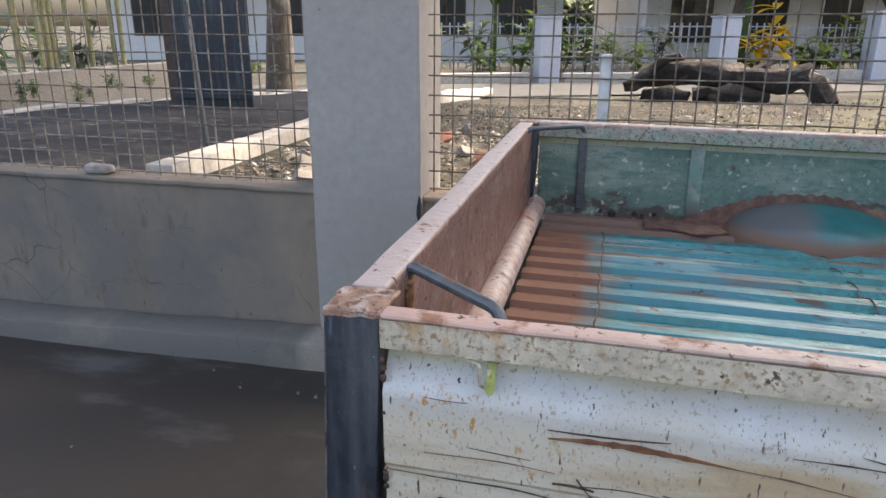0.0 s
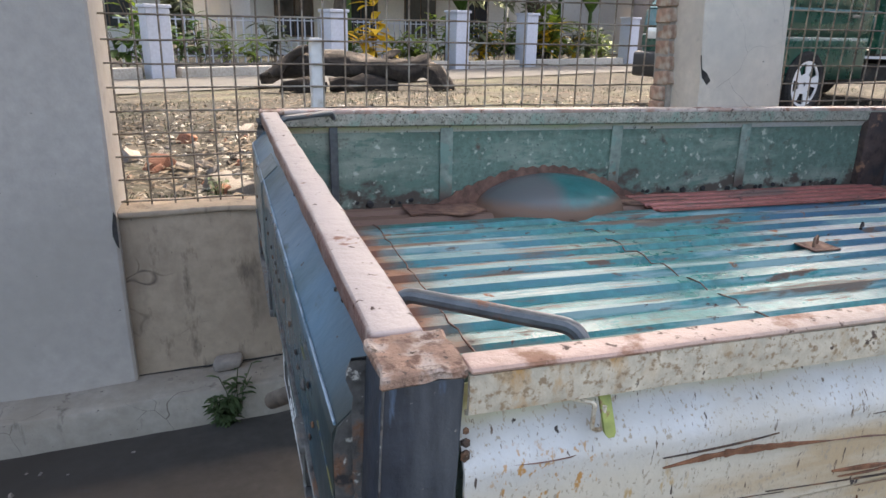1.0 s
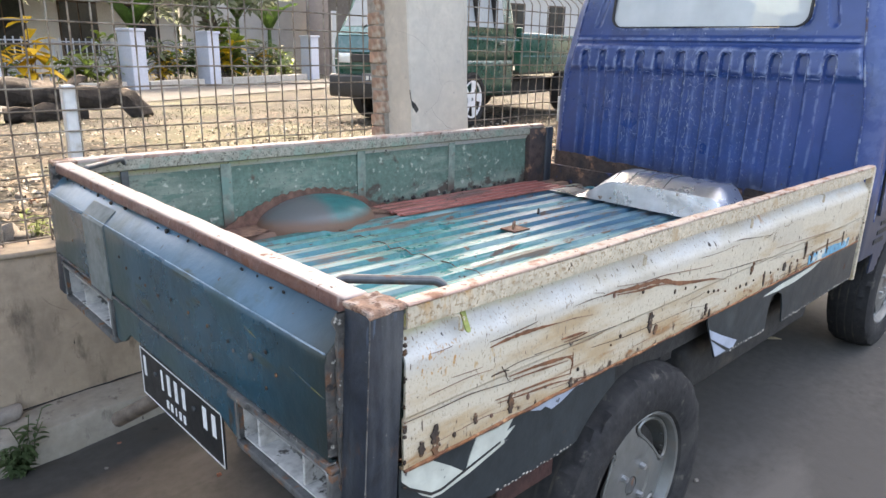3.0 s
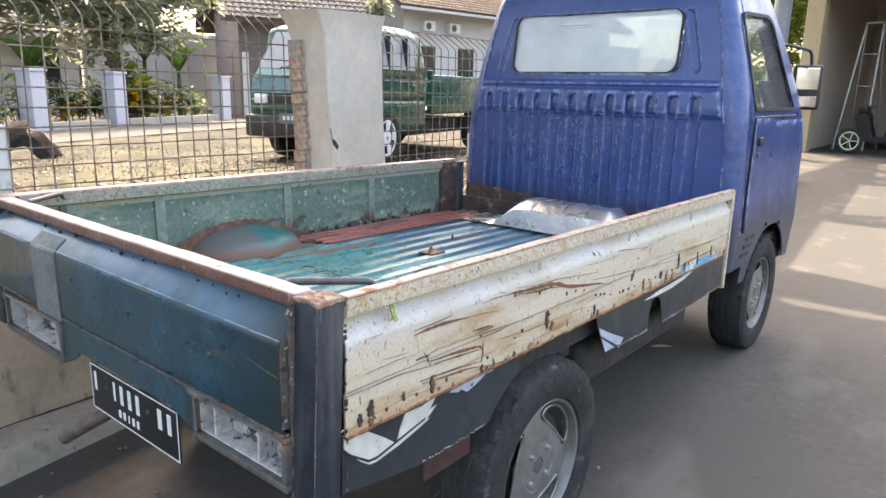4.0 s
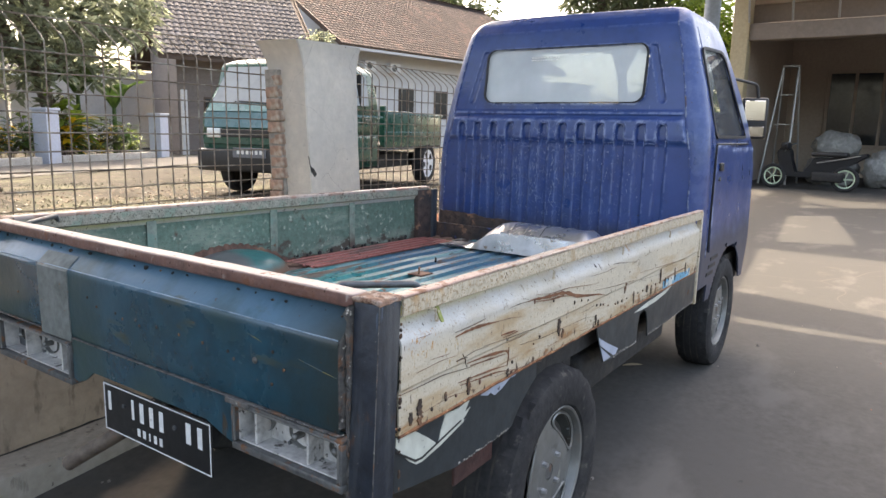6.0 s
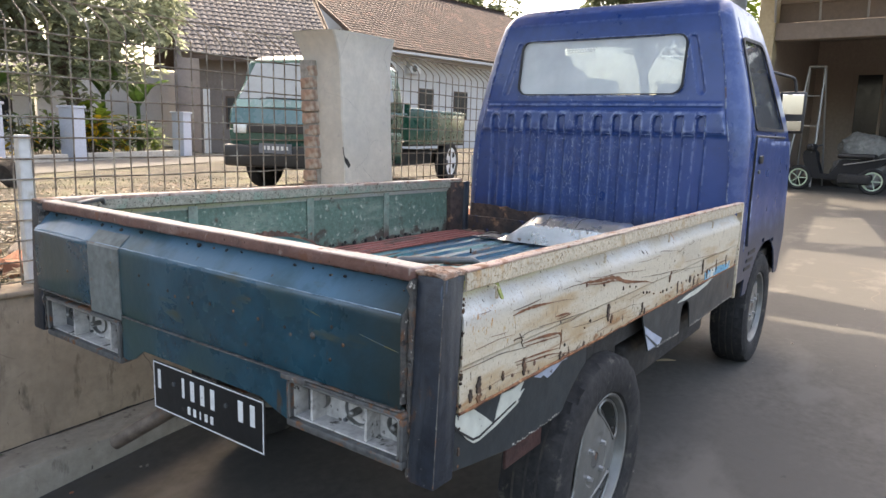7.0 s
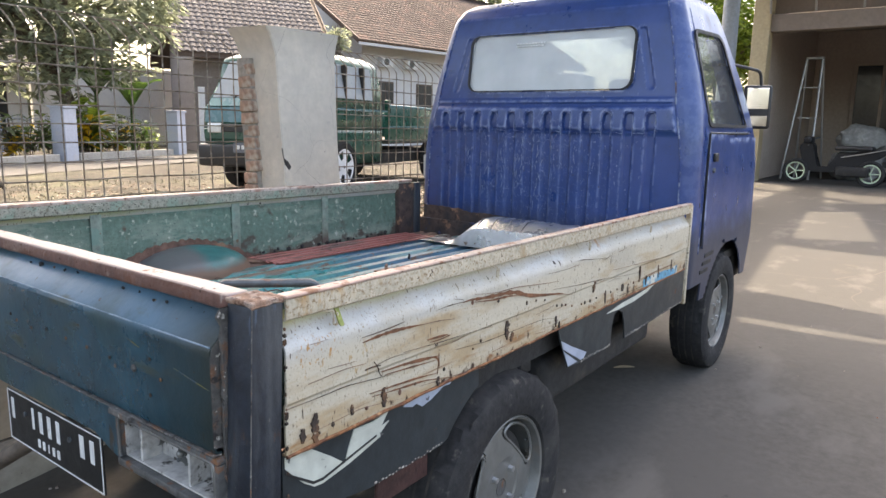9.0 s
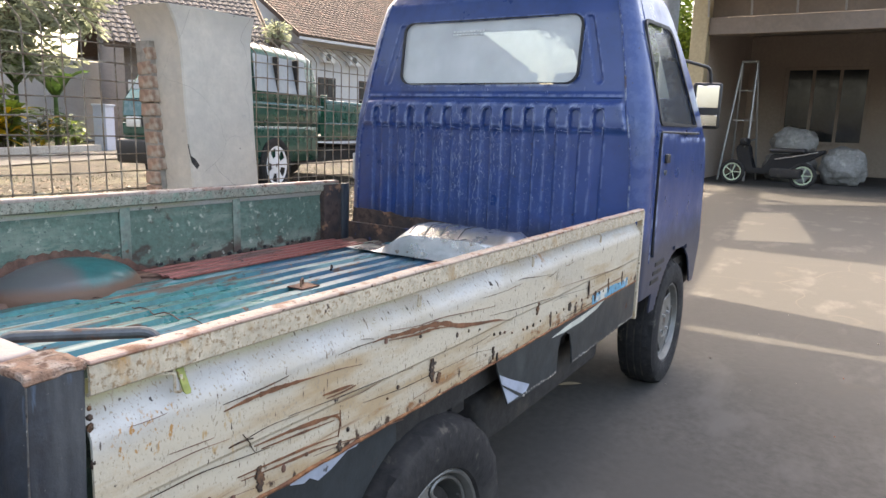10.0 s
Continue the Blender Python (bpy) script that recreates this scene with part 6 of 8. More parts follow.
    part("spoke_disc", ds, m_alloy, rim_ob, smooth=True)
    for k in range(3):   # raised lip round each opening
        lp = bmesh.new()
        pts = []
        for i in range(33):
            b_ = i * math.tau / 32
            r = 0.132 + 0.029 * math.cos(b_)
            a_ = slot + (k + 0.36 * math.sin(b_) * (0.9 + 0.1 * math.cos(b_))) * math.tau / 3
            pts.append((r * math.cos(a_), -0.0475 - 0.002, r * math.sin(a_)))
        add_tube(lp, pts, 0.0045, 6)
        part("slot_lip", lp, m_alloy, rim_ob, smooth=True)
    part("brake_drum", cyl((0, -0.030, 0), (0, 0.06, 0), 0.135, seg=32), m_black, wh, "dark brake drum behind the slots", True)
    part("hub_cap", cyl((0, -0.046, 0), (0, -0.0535, 0), 0.022, 0.019, 20), m_lamp_frame, rim_ob, "dark hub bore", True)
    for k in range(4):
        a_ = radians(45 + 90 * k)
        part("lug_nut", cyl((0.052 * math.cos(a_), -0.048, 0.052 * math.sin(a_)), (0.052 * math.cos(a_), -0.066, 0.052 * math.sin(a_)), 0.0085, 0.0065, 6), m_zinc, rim_ob, smooth=True)
    return wh


wheel(0.738, 0.000, 1, radians(45))
wheel(2.80, 0.052, 1, radians(100))
wheel(0.738, BED_W, -1, 0.3)
wheel(2.80, BED_W + 0.02, -1, 0.9)
part("rear_axle", cyl((0.738, 0.15, 0.265), (0.738, 1.25, 0.265), 0.035), m_black, truck, smooth=True)

# -- cab --
CAB_C = 0.715
def lerp_tab(tab, z):
    for (z0, v0), (z1, v1) in zip(tab, tab[1:]):
        if z <= z1:
            t = max(0.0, (z - z0) / (z1 - z0))
            return v0 + (v1 - v0) * t
    return tab[-1][1]

HALF = [(0.40, 0.690), (0.60, 0.698), (1.00, 0.695), (1.10, 0.690), (1.20, 0.678), (1.35, 0.645), (1.50, 0.604), (1.60, 0.573), (1.65, 0.556), (1.69, 0.534), (1.712, 0.498), (1.722, 0.42)]
REAR = [(0.40, 2.078), (0.66, 2.076), (1.15, 2.082), (1.25, 2.094), (1.55, 2.135), (1.63, 2.150), (1.68, 2.185), (1.712, 2.24), (1.722, 2.30)]
FRONT = [(0.40, 3.16), (0.60, 3.20), (0.95, 3.19), (1.08, 3.15), (1.60, 2.80), (1.68, 2.72), (1.712, 2.66), (1.722, 2.62)]
RAD = [(0.40, 0.060), (1.0, 0.075), (1.2, 0.095), (1.6, 0.060), (1.69, 0.055), (1.722, 0.05)]
ZS = [0.40 + 0.008 * k for k in range(157)] + [1.655, 1.665, 1.675, 1.684, 1.692, 1.699, 1.705, 1.710, 1.714, 1.717, 1.720, 1.722]
NREAR, NCOR, NSIDE, NFRONT = 180, 10, 64, 24


def ring_points(z):
    """The cab's outline at height z, from the middle of the rear, by the right side, the front and the left side, with a code for each stretch."""
    hw, xr, xf, r = lerp_tab(HALF, z), lerp_tab(REAR, z), lerp_tab(FRONT, z), lerp_tab(RAD, z)
    y0, y1 = CAB_C - hw, CAB_C + hw
    out = []
    for k in range(NREAR + 1):   # rear, left to right
        out.append((xr + 0.012 * (2 * k / NREAR - 1) ** 2, y1 - r + (y0 - y1 + 2 * r) * k / NREAR))
    for k in range(1, NCOR):
        a_ = math.pi / 2 * k / NCOR
        out.append((xr + 0.012 + r - r * math.cos(a_), y0 + r - r * math.sin(a_)))
    for k in range(NSIDE + 1):
        out.append((xr + 0.012 + r + (xf - xr - 0.012 - 2 * r) * k / NSIDE, y0))
    for k in range(1, NCOR):
        a_ = math.pi / 2 * k / NCOR
        out.append((xf - r + r * math.sin(a_), y0 + r - r * math.cos(a_)))
    for k in range(NFRONT + 1):
        out.append((xf, y0 + r + (y1 - y0 - 2 * r) * k / NFRONT))
    for k in range(1, NCOR):
        a_ = math.pi / 2 * k / NCOR
        out.append((xf - r + r * math.cos(a_), y1 - r + r * math.sin(a_)))
    for k in range(NSIDE + 1):
        out.append((xf - r - (xf - xr - 0.012 - 2 * r) * k / NSIDE, y1))
    for k in range(1, NCOR):
        a_ = math.pi / 2 * k / NCOR
        out.append((xr + 0.012 + r - r * math.sin(a_), y1 - r + r * math.cos(a_)))
    return out


def box_dist(u, v, cu, cv, hu, hv, r):
    du, dv = abs(u - cu) - hu + r, abs(v - cv) - hv + r
    return math.hypot(max(du, 0), max(dv, 0)) + min(max(du, dv), 0) - r


WIN_C, WIN_Z, WIN_HW, WIN_HZ = 0.717, 1.419, 0.405, 0.128
RIBS = [0.215 + 0.0934 * k for k in range(12)]


def rear_relief(y, z):
    """How far the stamped rear wall stands out (plus: towards the bed)."""
    d = 0.0
    if z < 1.226:
        d += 0.014 * min(1, (1.226 - z) / 0.012) if z > 1.14 else 0.014 * max(0.0, min(1, (z - 1.108) / 0.018)) if z > 1.08 else 0.0
    for yc in RIBS:
        dd = box_dist(y, z, yc, 0.945, 0.0165, 0.250, 0.016)
        if dd < 0.006:
            d -= (0.020 if z > 1.112 else 0.008) * min(1, (0.006 - dd) / 0.007)
    if 1.231 < z < 1.257:
        d += 0.006 * math.sin(math.pi * (z - 1.231) / 0.026)
    for yc, s in ((0.264, 1), (1.174, -1)):
        yy = yc + s * (z - 1.42) * 0.26
        dd = box_dist(y, z, yy, 1.418, 0.012, 0.122, 0.011)
        if dd < 0.005:
            d -= 0.007 * min(1, (0.005 - dd) / 0.006)
    return d


# the side window in (x, z): rear edge upright, front edge raked with the screen pillar
SIDE_WIN = [(2.248, 1.150), (2.224, 1.40), (2.226, 1.500), (2.250, 1.530), (2.60, 1.545), (2.655, 1.520), (2.865, 1.150)]


def inside(poly_, u, v):
    hit = False
    for (x0, z0), (x1, z1) in zip(poly_, poly_[1:] + poly_[:1]):
        if (z0 > v) != (z1 > v) and u < x0 + (v - z0) * (x1 - x0) / (z1 - z0):
            hit = not hit
    return hit


cab_bm = bmesh.new()
rings = []
codes = ["rear"] * (NREAR + 1) + ["rc"] * (NCOR - 1) + ["right"] * (NSIDE + 1) + ["fc"] * (NCOR - 1) + ["front"] * (NFRONT + 1) + ["fc"] * (NCOR - 1) + ["left"] * (NSIDE + 1) + ["rc"] * (NCOR - 1)
for z in ZS:
    row = []
    for (x, y), code in zip(ring_points(z), codes):
        if code == "rear" and z < 1.6:
            x -= rear_relief(y, z)
        dent = 0.0015 * noise.noise(Vector((x * 5, y * 5, z * 5)))
        row.append(cab_bm.verts.new((x + dent, y + dent, z)))
    rings.append(row)
nring = len(codes)
FW = (2.70, 0.27)
for i in range(len(ZS) - 1):
    zm = (ZS[i] + ZS[i + 1]) / 2
    for k in range(nring):
        q = (rings[i][k], rings[i][(k + 1) % nring], rings[i + 1][(k + 1) % nring], rings[i + 1][k])
        xm, ym = sum(v.co.x for v in q) / 4, sum(v.co.y for v in q) / 4
        c = codes[k]
        if c == "rear" and box_dist(ym, zm, WIN_C, WIN_Z, WIN_HW, WIN_HZ, 0.045) < 0:
            continue
        if c in ("right", "left", "rc") and xm > 2.205 and inside(SIDE_WIN, xm, zm):
            continue
        if c in ("right", "left", "rc", "fc") and (math.hypot(xm - FW[0], zm - FW[1]) < 0.350 or (abs(xm - FW[0]) < 0.30 and zm < 0.42)):
            continue
        if c in ("right", "left", "rc") and zm < 0.48 and xm < 2.3:
            continue
        if c in ("front",) and 1.10 < zm < 1.60 and abs(ym - CAB_C) < 0.50:
            continue
        cab_bm.faces.new(q)
cab_bm.faces.new(rings[-1])
bmesh.ops.delete(cab_bm, geom=[v for v in cab_bm.verts if not v.link_faces], context="VERTS")
thicken(cab_bm, 0.006)
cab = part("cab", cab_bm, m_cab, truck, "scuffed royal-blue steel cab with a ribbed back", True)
CAB_AT = Matrix.Translation((0.11, 0.03, 0.0))   # the cab stands a little forward of and beside the bed
cab.matrix_basis = CAB_AT


def ring_bar(pts, width, depth, normal_of, mat, name, parent, label=""):
    """A flat closed bar round an outline of 3D points."""
    bm = bmesh.new()
    n_ = len(pts)
    c = sum((Vector(p) for p in pts), Vector()) / n_
    rows = []
    for p in pts:
        p = Vector(p)
        nrm = Vector(normal_of)
        d = (p - c) - nrm * (p - c).dot(nrm)
        d.normalize()
        rows.append([bm.verts.new(p + d * s * width / 2 + nrm * t) for s, t in ((-1, 0), (-1, depth), (1, depth), (1, 0))])
    for k in range(n_):
        for i in range(4):
            bm.faces.new((rows[k][i], rows[k][(i + 1) % 4], rows[(k + 1) % n_][(i + 1) % 4], rows[(k + 1) % n_][i]))
    return part(name, bm, mat, parent, label, True)


def rounded_rect(cu, cv, hu, hv, r, n=8):
    pts = []
    for su, sv, a0 in ((1, 1, 0), (-1, 1, 90), (-1, -1, 180), (1, -1, 270)):
        for k in range(n + 1):
            a_ = radians(a0 + 90 * k / n)
            pts.append((cu + su * (hu - r) + r * math.cos(a_), cv + sv * (hv - r) + r * math.sin(a_)))
    return pts


def rear_x(z):
    return lerp_tab(REAR, z)


pts = rounded_rect(WIN_C, WIN_Z, WIN_HW, WIN_HZ, 0.045)
win = ring_bar([(rear_x(z) - 0.004, y, z) for y, z in pts], 0.010, 0.007, (-1, 0, 0.1), m_rubber, "rear_window", cab, "rear window in black rubber")
gp = bmesh.new()
add_poly(gp, [(rear_x(z) + 0.004, y, z) for y, z in pts], 0.003, (1, 0, 0))
pane = part("pane", gp, m_glass, win, "dusty glass pane")
pane.visible_shadow = False


for z, y0, y1 in ((1.500, 0.735, 0.872), (1.488, 0.742, 0.880)):
    yv = y0
    while yv < y1:
        w = 0.009 + 0.006 * abs(noise.noise(Vector((yv * 60, z * 40, 0))))
        part("lettering_bar", box((rear_x(z) - 0.0012, yv, z), (rear_x(z) + 0.0006, yv + w, z + 0.006)), m_plate_white, pane)
        yv += w + 0.004


def side_y(z, right=True):
    hw = lerp_tab(HALF, z)
    return CAB_C - hw if right else CAB_C + hw


for right in (True, False):
    nrm = (0, -1, 0.1) if right else (0, 1, 0.1)
    sw_pts = [Vector((x, side_y(z, right) + (-0.004 if right else 0.004), z)) for x, z in SIDE_WIN]
    loop = rounded([*sw_pts, sw_pts[0], sw_pts[1]], 0.03, 4)[1:-1]
    win = ring_bar(loop, 0.020, 0.006, nrm, m_rubber, "side_window", cab, "side window in black rubber")
    gp = bmesh.new()
    s = 0.008 if right else -0.008
    add_poly(gp, [v + Vector((0, s, 0)) for v in sw_pts], 0.003, (0, 1, 0))
    pane = part("pane", gp, m_glass_clear, win)
    pane.visible_shadow = False
gp = bmesh.new()
xs = [(1.09, 3.148), (1.61, 2.79)]
add_poly(gp, [(xs[0][1], CAB_C - 0.53, 1.09), (xs[0][1], CAB_C + 0.53, 1.09), (xs[1][1], CAB_C + 0.50, 1.61), (xs[1][1], CAB_C - 0.50, 1.61)], 0.004, (1, 0, 0))
ws = part("windscreen", gp, m_glass_clear, cab, "dusty windscreen")
ws.visible_shadow = False


# door: its own skin standing 4 mm proud of the side
door_bm = bmesh.new()
outline = [(2.226, 1.118), (2.226, 0.665), (2.244, 0.645), (2.44, 0.632), (2.56, 0.632)] + [(2.70 + 0.360 * math.cos(radians(a_)), 0.27 + 0.360 * math.sin(radians(a_))) for a_ in range(98, 50, -8)] + [(2.97, 0.62), (3.06, 0.640), (3.075, 0.66), (3.06, 1.095)]
grid = {}
step = 0.02
for ix in range(45):
    for iz in range(27):
        x, z = 2.21 + ix * step, 0.60 + iz * step
        grid[ix, iz] = (x, z)
def door_y(x, z):
    y = side_y(z) - 0.009
    if x > 2.95:
        y += 0.30 * (x - 2.95) ** 2
    if 1.025 < z < 1.037:
        y += 0.003
    return y - 0.003 * noise.noise(Vector((x * 4, z * 4, 9)))
front_v, faces = {}, []
def dv(x, z):
    key = (round(x, 4), round(z, 4))
    if key not in front_v:
        front_v[key] = door_bm.verts.new((x, door_y(x, z), z))
    return front_v[key]
for ix in range(44):
    for iz in range(26):
        x, z = grid[ix, iz]
        if inside(outline, x + step / 2, z + step / 2):
            door_bm.faces.new((dv(x, z), dv(x + step, z), dv(x + step, z + step), dv(x, z + step)))
thicken(door_bm, 0.02)
door = part("door", door_bm, m_cab, cab, "royal-blue door with a dented skin", True)
part("belt_trim", box((2.24, side_y(1.12) - 0.012, 1.113), (2.90, side_y(1.12) - 0.002, 1.123), 0.003, 1), m_black_plastic, door, "black belt trim")
part("door_edge", box((2.2215, side_y(0.9) - 0.010, 0.650), (2.2265, side_y(0.9) - 0.001, 1.118), 0.002, 1), m_rubber, door, "dark door gap")
part("door_handle", box((2.290, side_y(1.0) - 0.020, 1.000), (2.340, side_y(1.0) - 0.006, 1.036), 0.005, 2), m_black_plastic, door, "black flap handle", True)
part("door_lock", cyl((2.305, side_y(0.97) - 0.008, 0.965), (2.305, side_y(0.97) - 0.016, 0.965), 0.010, seg=14), m_alloy, door, "door lock", True)
for k in range(3):
    z = 0.590 - 0.034 * k
    part("vent_slot", box((2.300 - 0.022 * k, side_y(z) - 0.004, z), (2.435 - 0.030 * k, side_y(z) + 0.003, z + 0.018), 0.002, 1), m_black, cab, "black air slot behind the door")
part("arch_liner", box((2.41, 0.22, 0.34), (3.06, 0.27, 0.62), 0.05, 3), m_black, cab, "black inside of the wheel arch")
part("arch_liner", box((2.41, 1.16, 0.34), (3.06, 1.21, 0.62), 0.05, 3), m_black, cab)
part("bumper", box((3.21, 0.09, 0.36), (3.345, 1.40, 0.50), 0.03, 3), m_black_plastic, truck, "black front bumper", True)
seamb = bmesh.new()
rows = []
for k in range(121):
    y = 0.075 + 1.285 * k / 120
    top = 0.692 + 0.040 * min(1, max(0, (y - 0.5) / 0.8)) + 0.016 * noise.noise(Vector((y * 9, 1, 0))) + 0.008 * noise.noise(Vector((y * 31, 4, 0)))
    rows.append([seamb.verts.new((2.0685 - (0.004 if i_ < 4 else 0) + 0.003 * noise.noise(Vector((y * 22, z * 22, 0))), y, z)) for i_, z in enumerate((0.55, 0.58, 0.61, 0.64, 0.665, top - 0.012, top))])
for a_, b_ in zip(rows, rows[1:]):
    for i in range(6):
        seamb.faces.new((a_[i], a_[i + 1], b_[i + 1], b_[i]))
thicken(seamb, 0.004)
part("rusted_seam", seamb, m_cab_rust, cab, "rust-eaten seam at the foot of the cab", True)
part("rear_marker", box((2.118, CAB_C + 0.678, 0.86), (2.142, CAB_C + 0.694, 0.98), 0.005, 2), m_lamp_shell, cab, "pale side marker on the cab corner", True)

# raised panel seams at the cab's rear corners and behind the door
def panel_seam(y_of, x_of, z0, z1, r):
    b = bmesh.new()
    add_tube(b, [(x_of(z0 + (z1 - z0) * k / 40) + 0.001 * noise.noise(Vector((k * 0.8, r * 900, 1))), y_of(z0 + (z1 - z0) * k / 40), z0 + (z1 - z0) * k / 40) for k in range(41)], r, 6)
    part("panel_seam", b, m_seam, cab, "worn panel seam", True)


for s in (-1, 1):
    panel_seam(lambda z: CAB_C + s * (lerp_tab(HALF, z) - lerp_tab(RAD, z) * 0.86), lambda z: rear_x(z) + 0.0110, 0.70, 1.64, 0.0035)
    panel_seam(lambda z: CAB_C + s * (lerp_tab(HALF, z) - 0.0015), lambda z: rear_x(z) + 0.012 + lerp_tab(RAD, z) + 0.045, 0.62, 1.62, 0.004)

# paint rubbed off the edges of the stamped ribs
for yc in RIBS:
    w = 0.0205
    b = bmesh.new()
    loop = [(yc - w, 1.098)] + [(yc - w, 1.115 + 0.014 * k) for k in range(5)] + [(yc + w * math.cos(math.pi - k * math.pi / 8), 1.177 + w * math.sin(k * math.pi / 8)) for k in range(1, 8)] + [(yc + w, 1.171 - 0.014 * k) for k in range(5)] + [(yc + w, 1.098)]
    add_tube(b, [(rear_x(z) + 0.012 * (2 * (y - CAB_C) / 1.24) ** 2 - 0.0125, y, z) for y, z in loop], 0.0016, 5)
    part("rubbed_edge", b, m_worn_edge, cab, "paint rubbed off a rib's edge", True)
for y0, y1 in zip(RIBS, RIBS[1:]):
    b = bmesh.new()
    add_tube(b, [(rear_x(1.112) + 0.012 * (2 * (y - CAB_C) / 1.24) ** 2 - 0.0095, y, 1.112 + 0.005 * noise.noise(Vector((y * 40, 2, 0)))) for y in [y0 + 0.024 + (y1 - y0 - 0.048) * k / 8 for k in range(9)]], 0.0022, 5)
    part("rubbed_edge", b, m_worn_edge, cab, smooth=True)

# scrapes in the paint of the cab's back
rg = random.Random(77)
sc = bmesh.new()
for k in range(210):
    y, z = rg.gauss(0.84, 0.17), rg.gauss(0.985, 0.085)
    if not (0.26 < y < 1.20 and 0.76 < z < 1.19) or any(abs(y - yc) < 0.019 for yc in RIBS):
        continue
    pts = []
    dy, n_ = rg.uniform(-0.35, 0.35), rg.randrange(3, 7)
    for i in range(n_):
        pts.append((rear_x(z) + 0.012 * (2 * (y - CAB_C) / 1.24) ** 2 - 0.0006 - rear_relief(y, z), y, z))
        z -= rg.uniform(0.003, 0.011)
        y += dy * rg.uniform(0.2, 0.9) * 0.012 + rg.uniform(-0.0022, 0.0022)
    add_tube(sc, pts, rg.uniform(0.0005, 0.0012), 4)
tagged(part("paint_scrape", sc, m_scrape, cab, "pale scrapes worn into the blue paint"), kind="stuff")

# mirror
MIR = Matrix.Translation((3.13, 0.045, 0)) @ pose(0, 0, 0, 0, 0, 17) @ Matrix.Translation((-3.13, -0.045, 0))
mir = part("door_mirror", box((3.12, -0.025, 1.142), (3.165, 0.110, 1.362), 0.015, 3), m_black_plastic, cab, "black door mirror on a bent arm", True)
part("mirror_glass", box((3.114, -0.008, 1.242), (3.1195, 0.094, 1.346), 0.002, 1), m_mirror, mir, "mirror glass")
part("mirror_glass", box((3.114, -0.008, 1.156), (3.1195, 0.094, 1.208), 0.002, 1), m_mirror, mir, "small lower mirror glass")
for me_ in (mir, *mir.children):
    me_.data.transform(MIR)
arm = bmesh.new()
add_tube(arm, rounded([(2.80, 0.155, 1.44), (2.98, 0.13, 1.452), (3.13, 0.04, 1.43), (3.14, 0.03, 1.34)], 0.03, 5), 0.008, 10)
part("mirror_arm", arm, m_black_plastic, mir, smooth=True)

# inside the cab
for y in (0.43, 1.06):
    st = part("seat", box((2.35, y - 0.24, 0.62), (2.51, y + 0.24, 1.22), 0.05, 3), m_seat, truck, "grey vinyl cab seat", True)
    part("headrest", box((2.35, y - 0.08, 1.23), (2.44, y + 0.08, 1.345), 0.03, 3), m_seat_white if y > 1 else m_seat, st, "white cloth headrest cover" if y > 1 else "", True)
part("dashboard", box((2.97, 0.13, 0.80), (3.21, 1.36, 1.08), 0.05, 3), m_black_plastic, truck, "black dashboard", True)
stw = bmesh.new()
add_tube(stw, [(2.89 + 0.10 * math.sin(k * math.tau / 24), 0.43 + 0.18 * math.cos(k * math.tau / 24), 1.12 + 0.15 * math.sin(k * math.tau / 24)) for k in range(25)], 0.014, 8)
part("steering_wheel", stw, m_black_plastic, truck, smooth=True)
part("engine_sump", box((2.22, 0.42, 0.20), (3.05, 1.22, 0.50), 0.04, 2), m_black, truck, "black engine and sump under the seats", True)
part("cab_floor", box((2.23, 0.09, 0.50), (3.26, 1.40, 0.54)), m_black, truck)


# ---------- things in the lot ----------
rnd = random.Random(31)
stone_me = [mesh_of("rubble", roughen(box((-0.5, -0.4, -0.3), (0.5, 0.4, 0.3), 0.12, 2), 0.16, 1.6, s * 3.7), m_stone if s < 3 else m_brickbat, True) for s in range(5)]
for k in range(290):
    x, y = rnd.uniform(-1.4, 3.6), 2.05 + abs(rnd.gauss(0, 0.8))
    if y > 4.2:
        continue
    s = 0.02 + 0.09 * rnd.random() ** 2.2
    ob = new("rubble_stone", stone_me[rnd.randrange(5)])
    ob.matrix_basis = pose(x, y, lot_z(x, y) + s * 0.15, rnd.uniform(0, 360), rnd.uniform(0, 40), rnd.uniform(0, 360)) @ Matrix.Diagonal((s, s, s, 1))
    tagged(ob, "broken stone lying on the dry lot", "stone", "rubble along the fence")
for mt_, nm_, cnt in ((m_kerb, "pale", 2600), (m_log, "dark", 1800)):
    verts, faces = [], []
    for k in range(cnt):
        x, y = rnd.uniform(-1.5, 5.5), 2.02 + abs(rnd.gauss(0, 1.5))
        s = 0.006 + 0.018 * rnd.random() ** 2
        a_ = rnd.uniform(0, math.tau)
        z = lot_z(x, y) + s * 0.2
        i0 = len(verts)
        verts += [(x + s * rnd.uniform(0.7, 1.3) * math.cos(a_ + j * math.pi / 2), y + s * rnd.uniform(0.7, 1.3) * math.sin(a_ + j * math.pi / 2), z) for j in range(4)]
        verts += [(x + rnd.uniform(-0.3, 0.3) * s, y + rnd.uniform(-0.3, 0.3) * s, z + s * rnd.uniform(0.4, 0.8)), (x, y, z - s * 0.4)]
        for j in range(4):
            faces += [(i0 + j, i0 + (j + 1) % 4, i0 + 4), (i0 + (j + 1) % 4, i0 + j, i0 + 5)]
    me_ = bpy.data.meshes.new("gravel")
    me_.from_pydata(verts, [], faces)
    me_.materials.append(mt_)
    tagged(new("gravel", me_), nm_ + " grit and small stones on the lot", "gravel", kind="stuff")
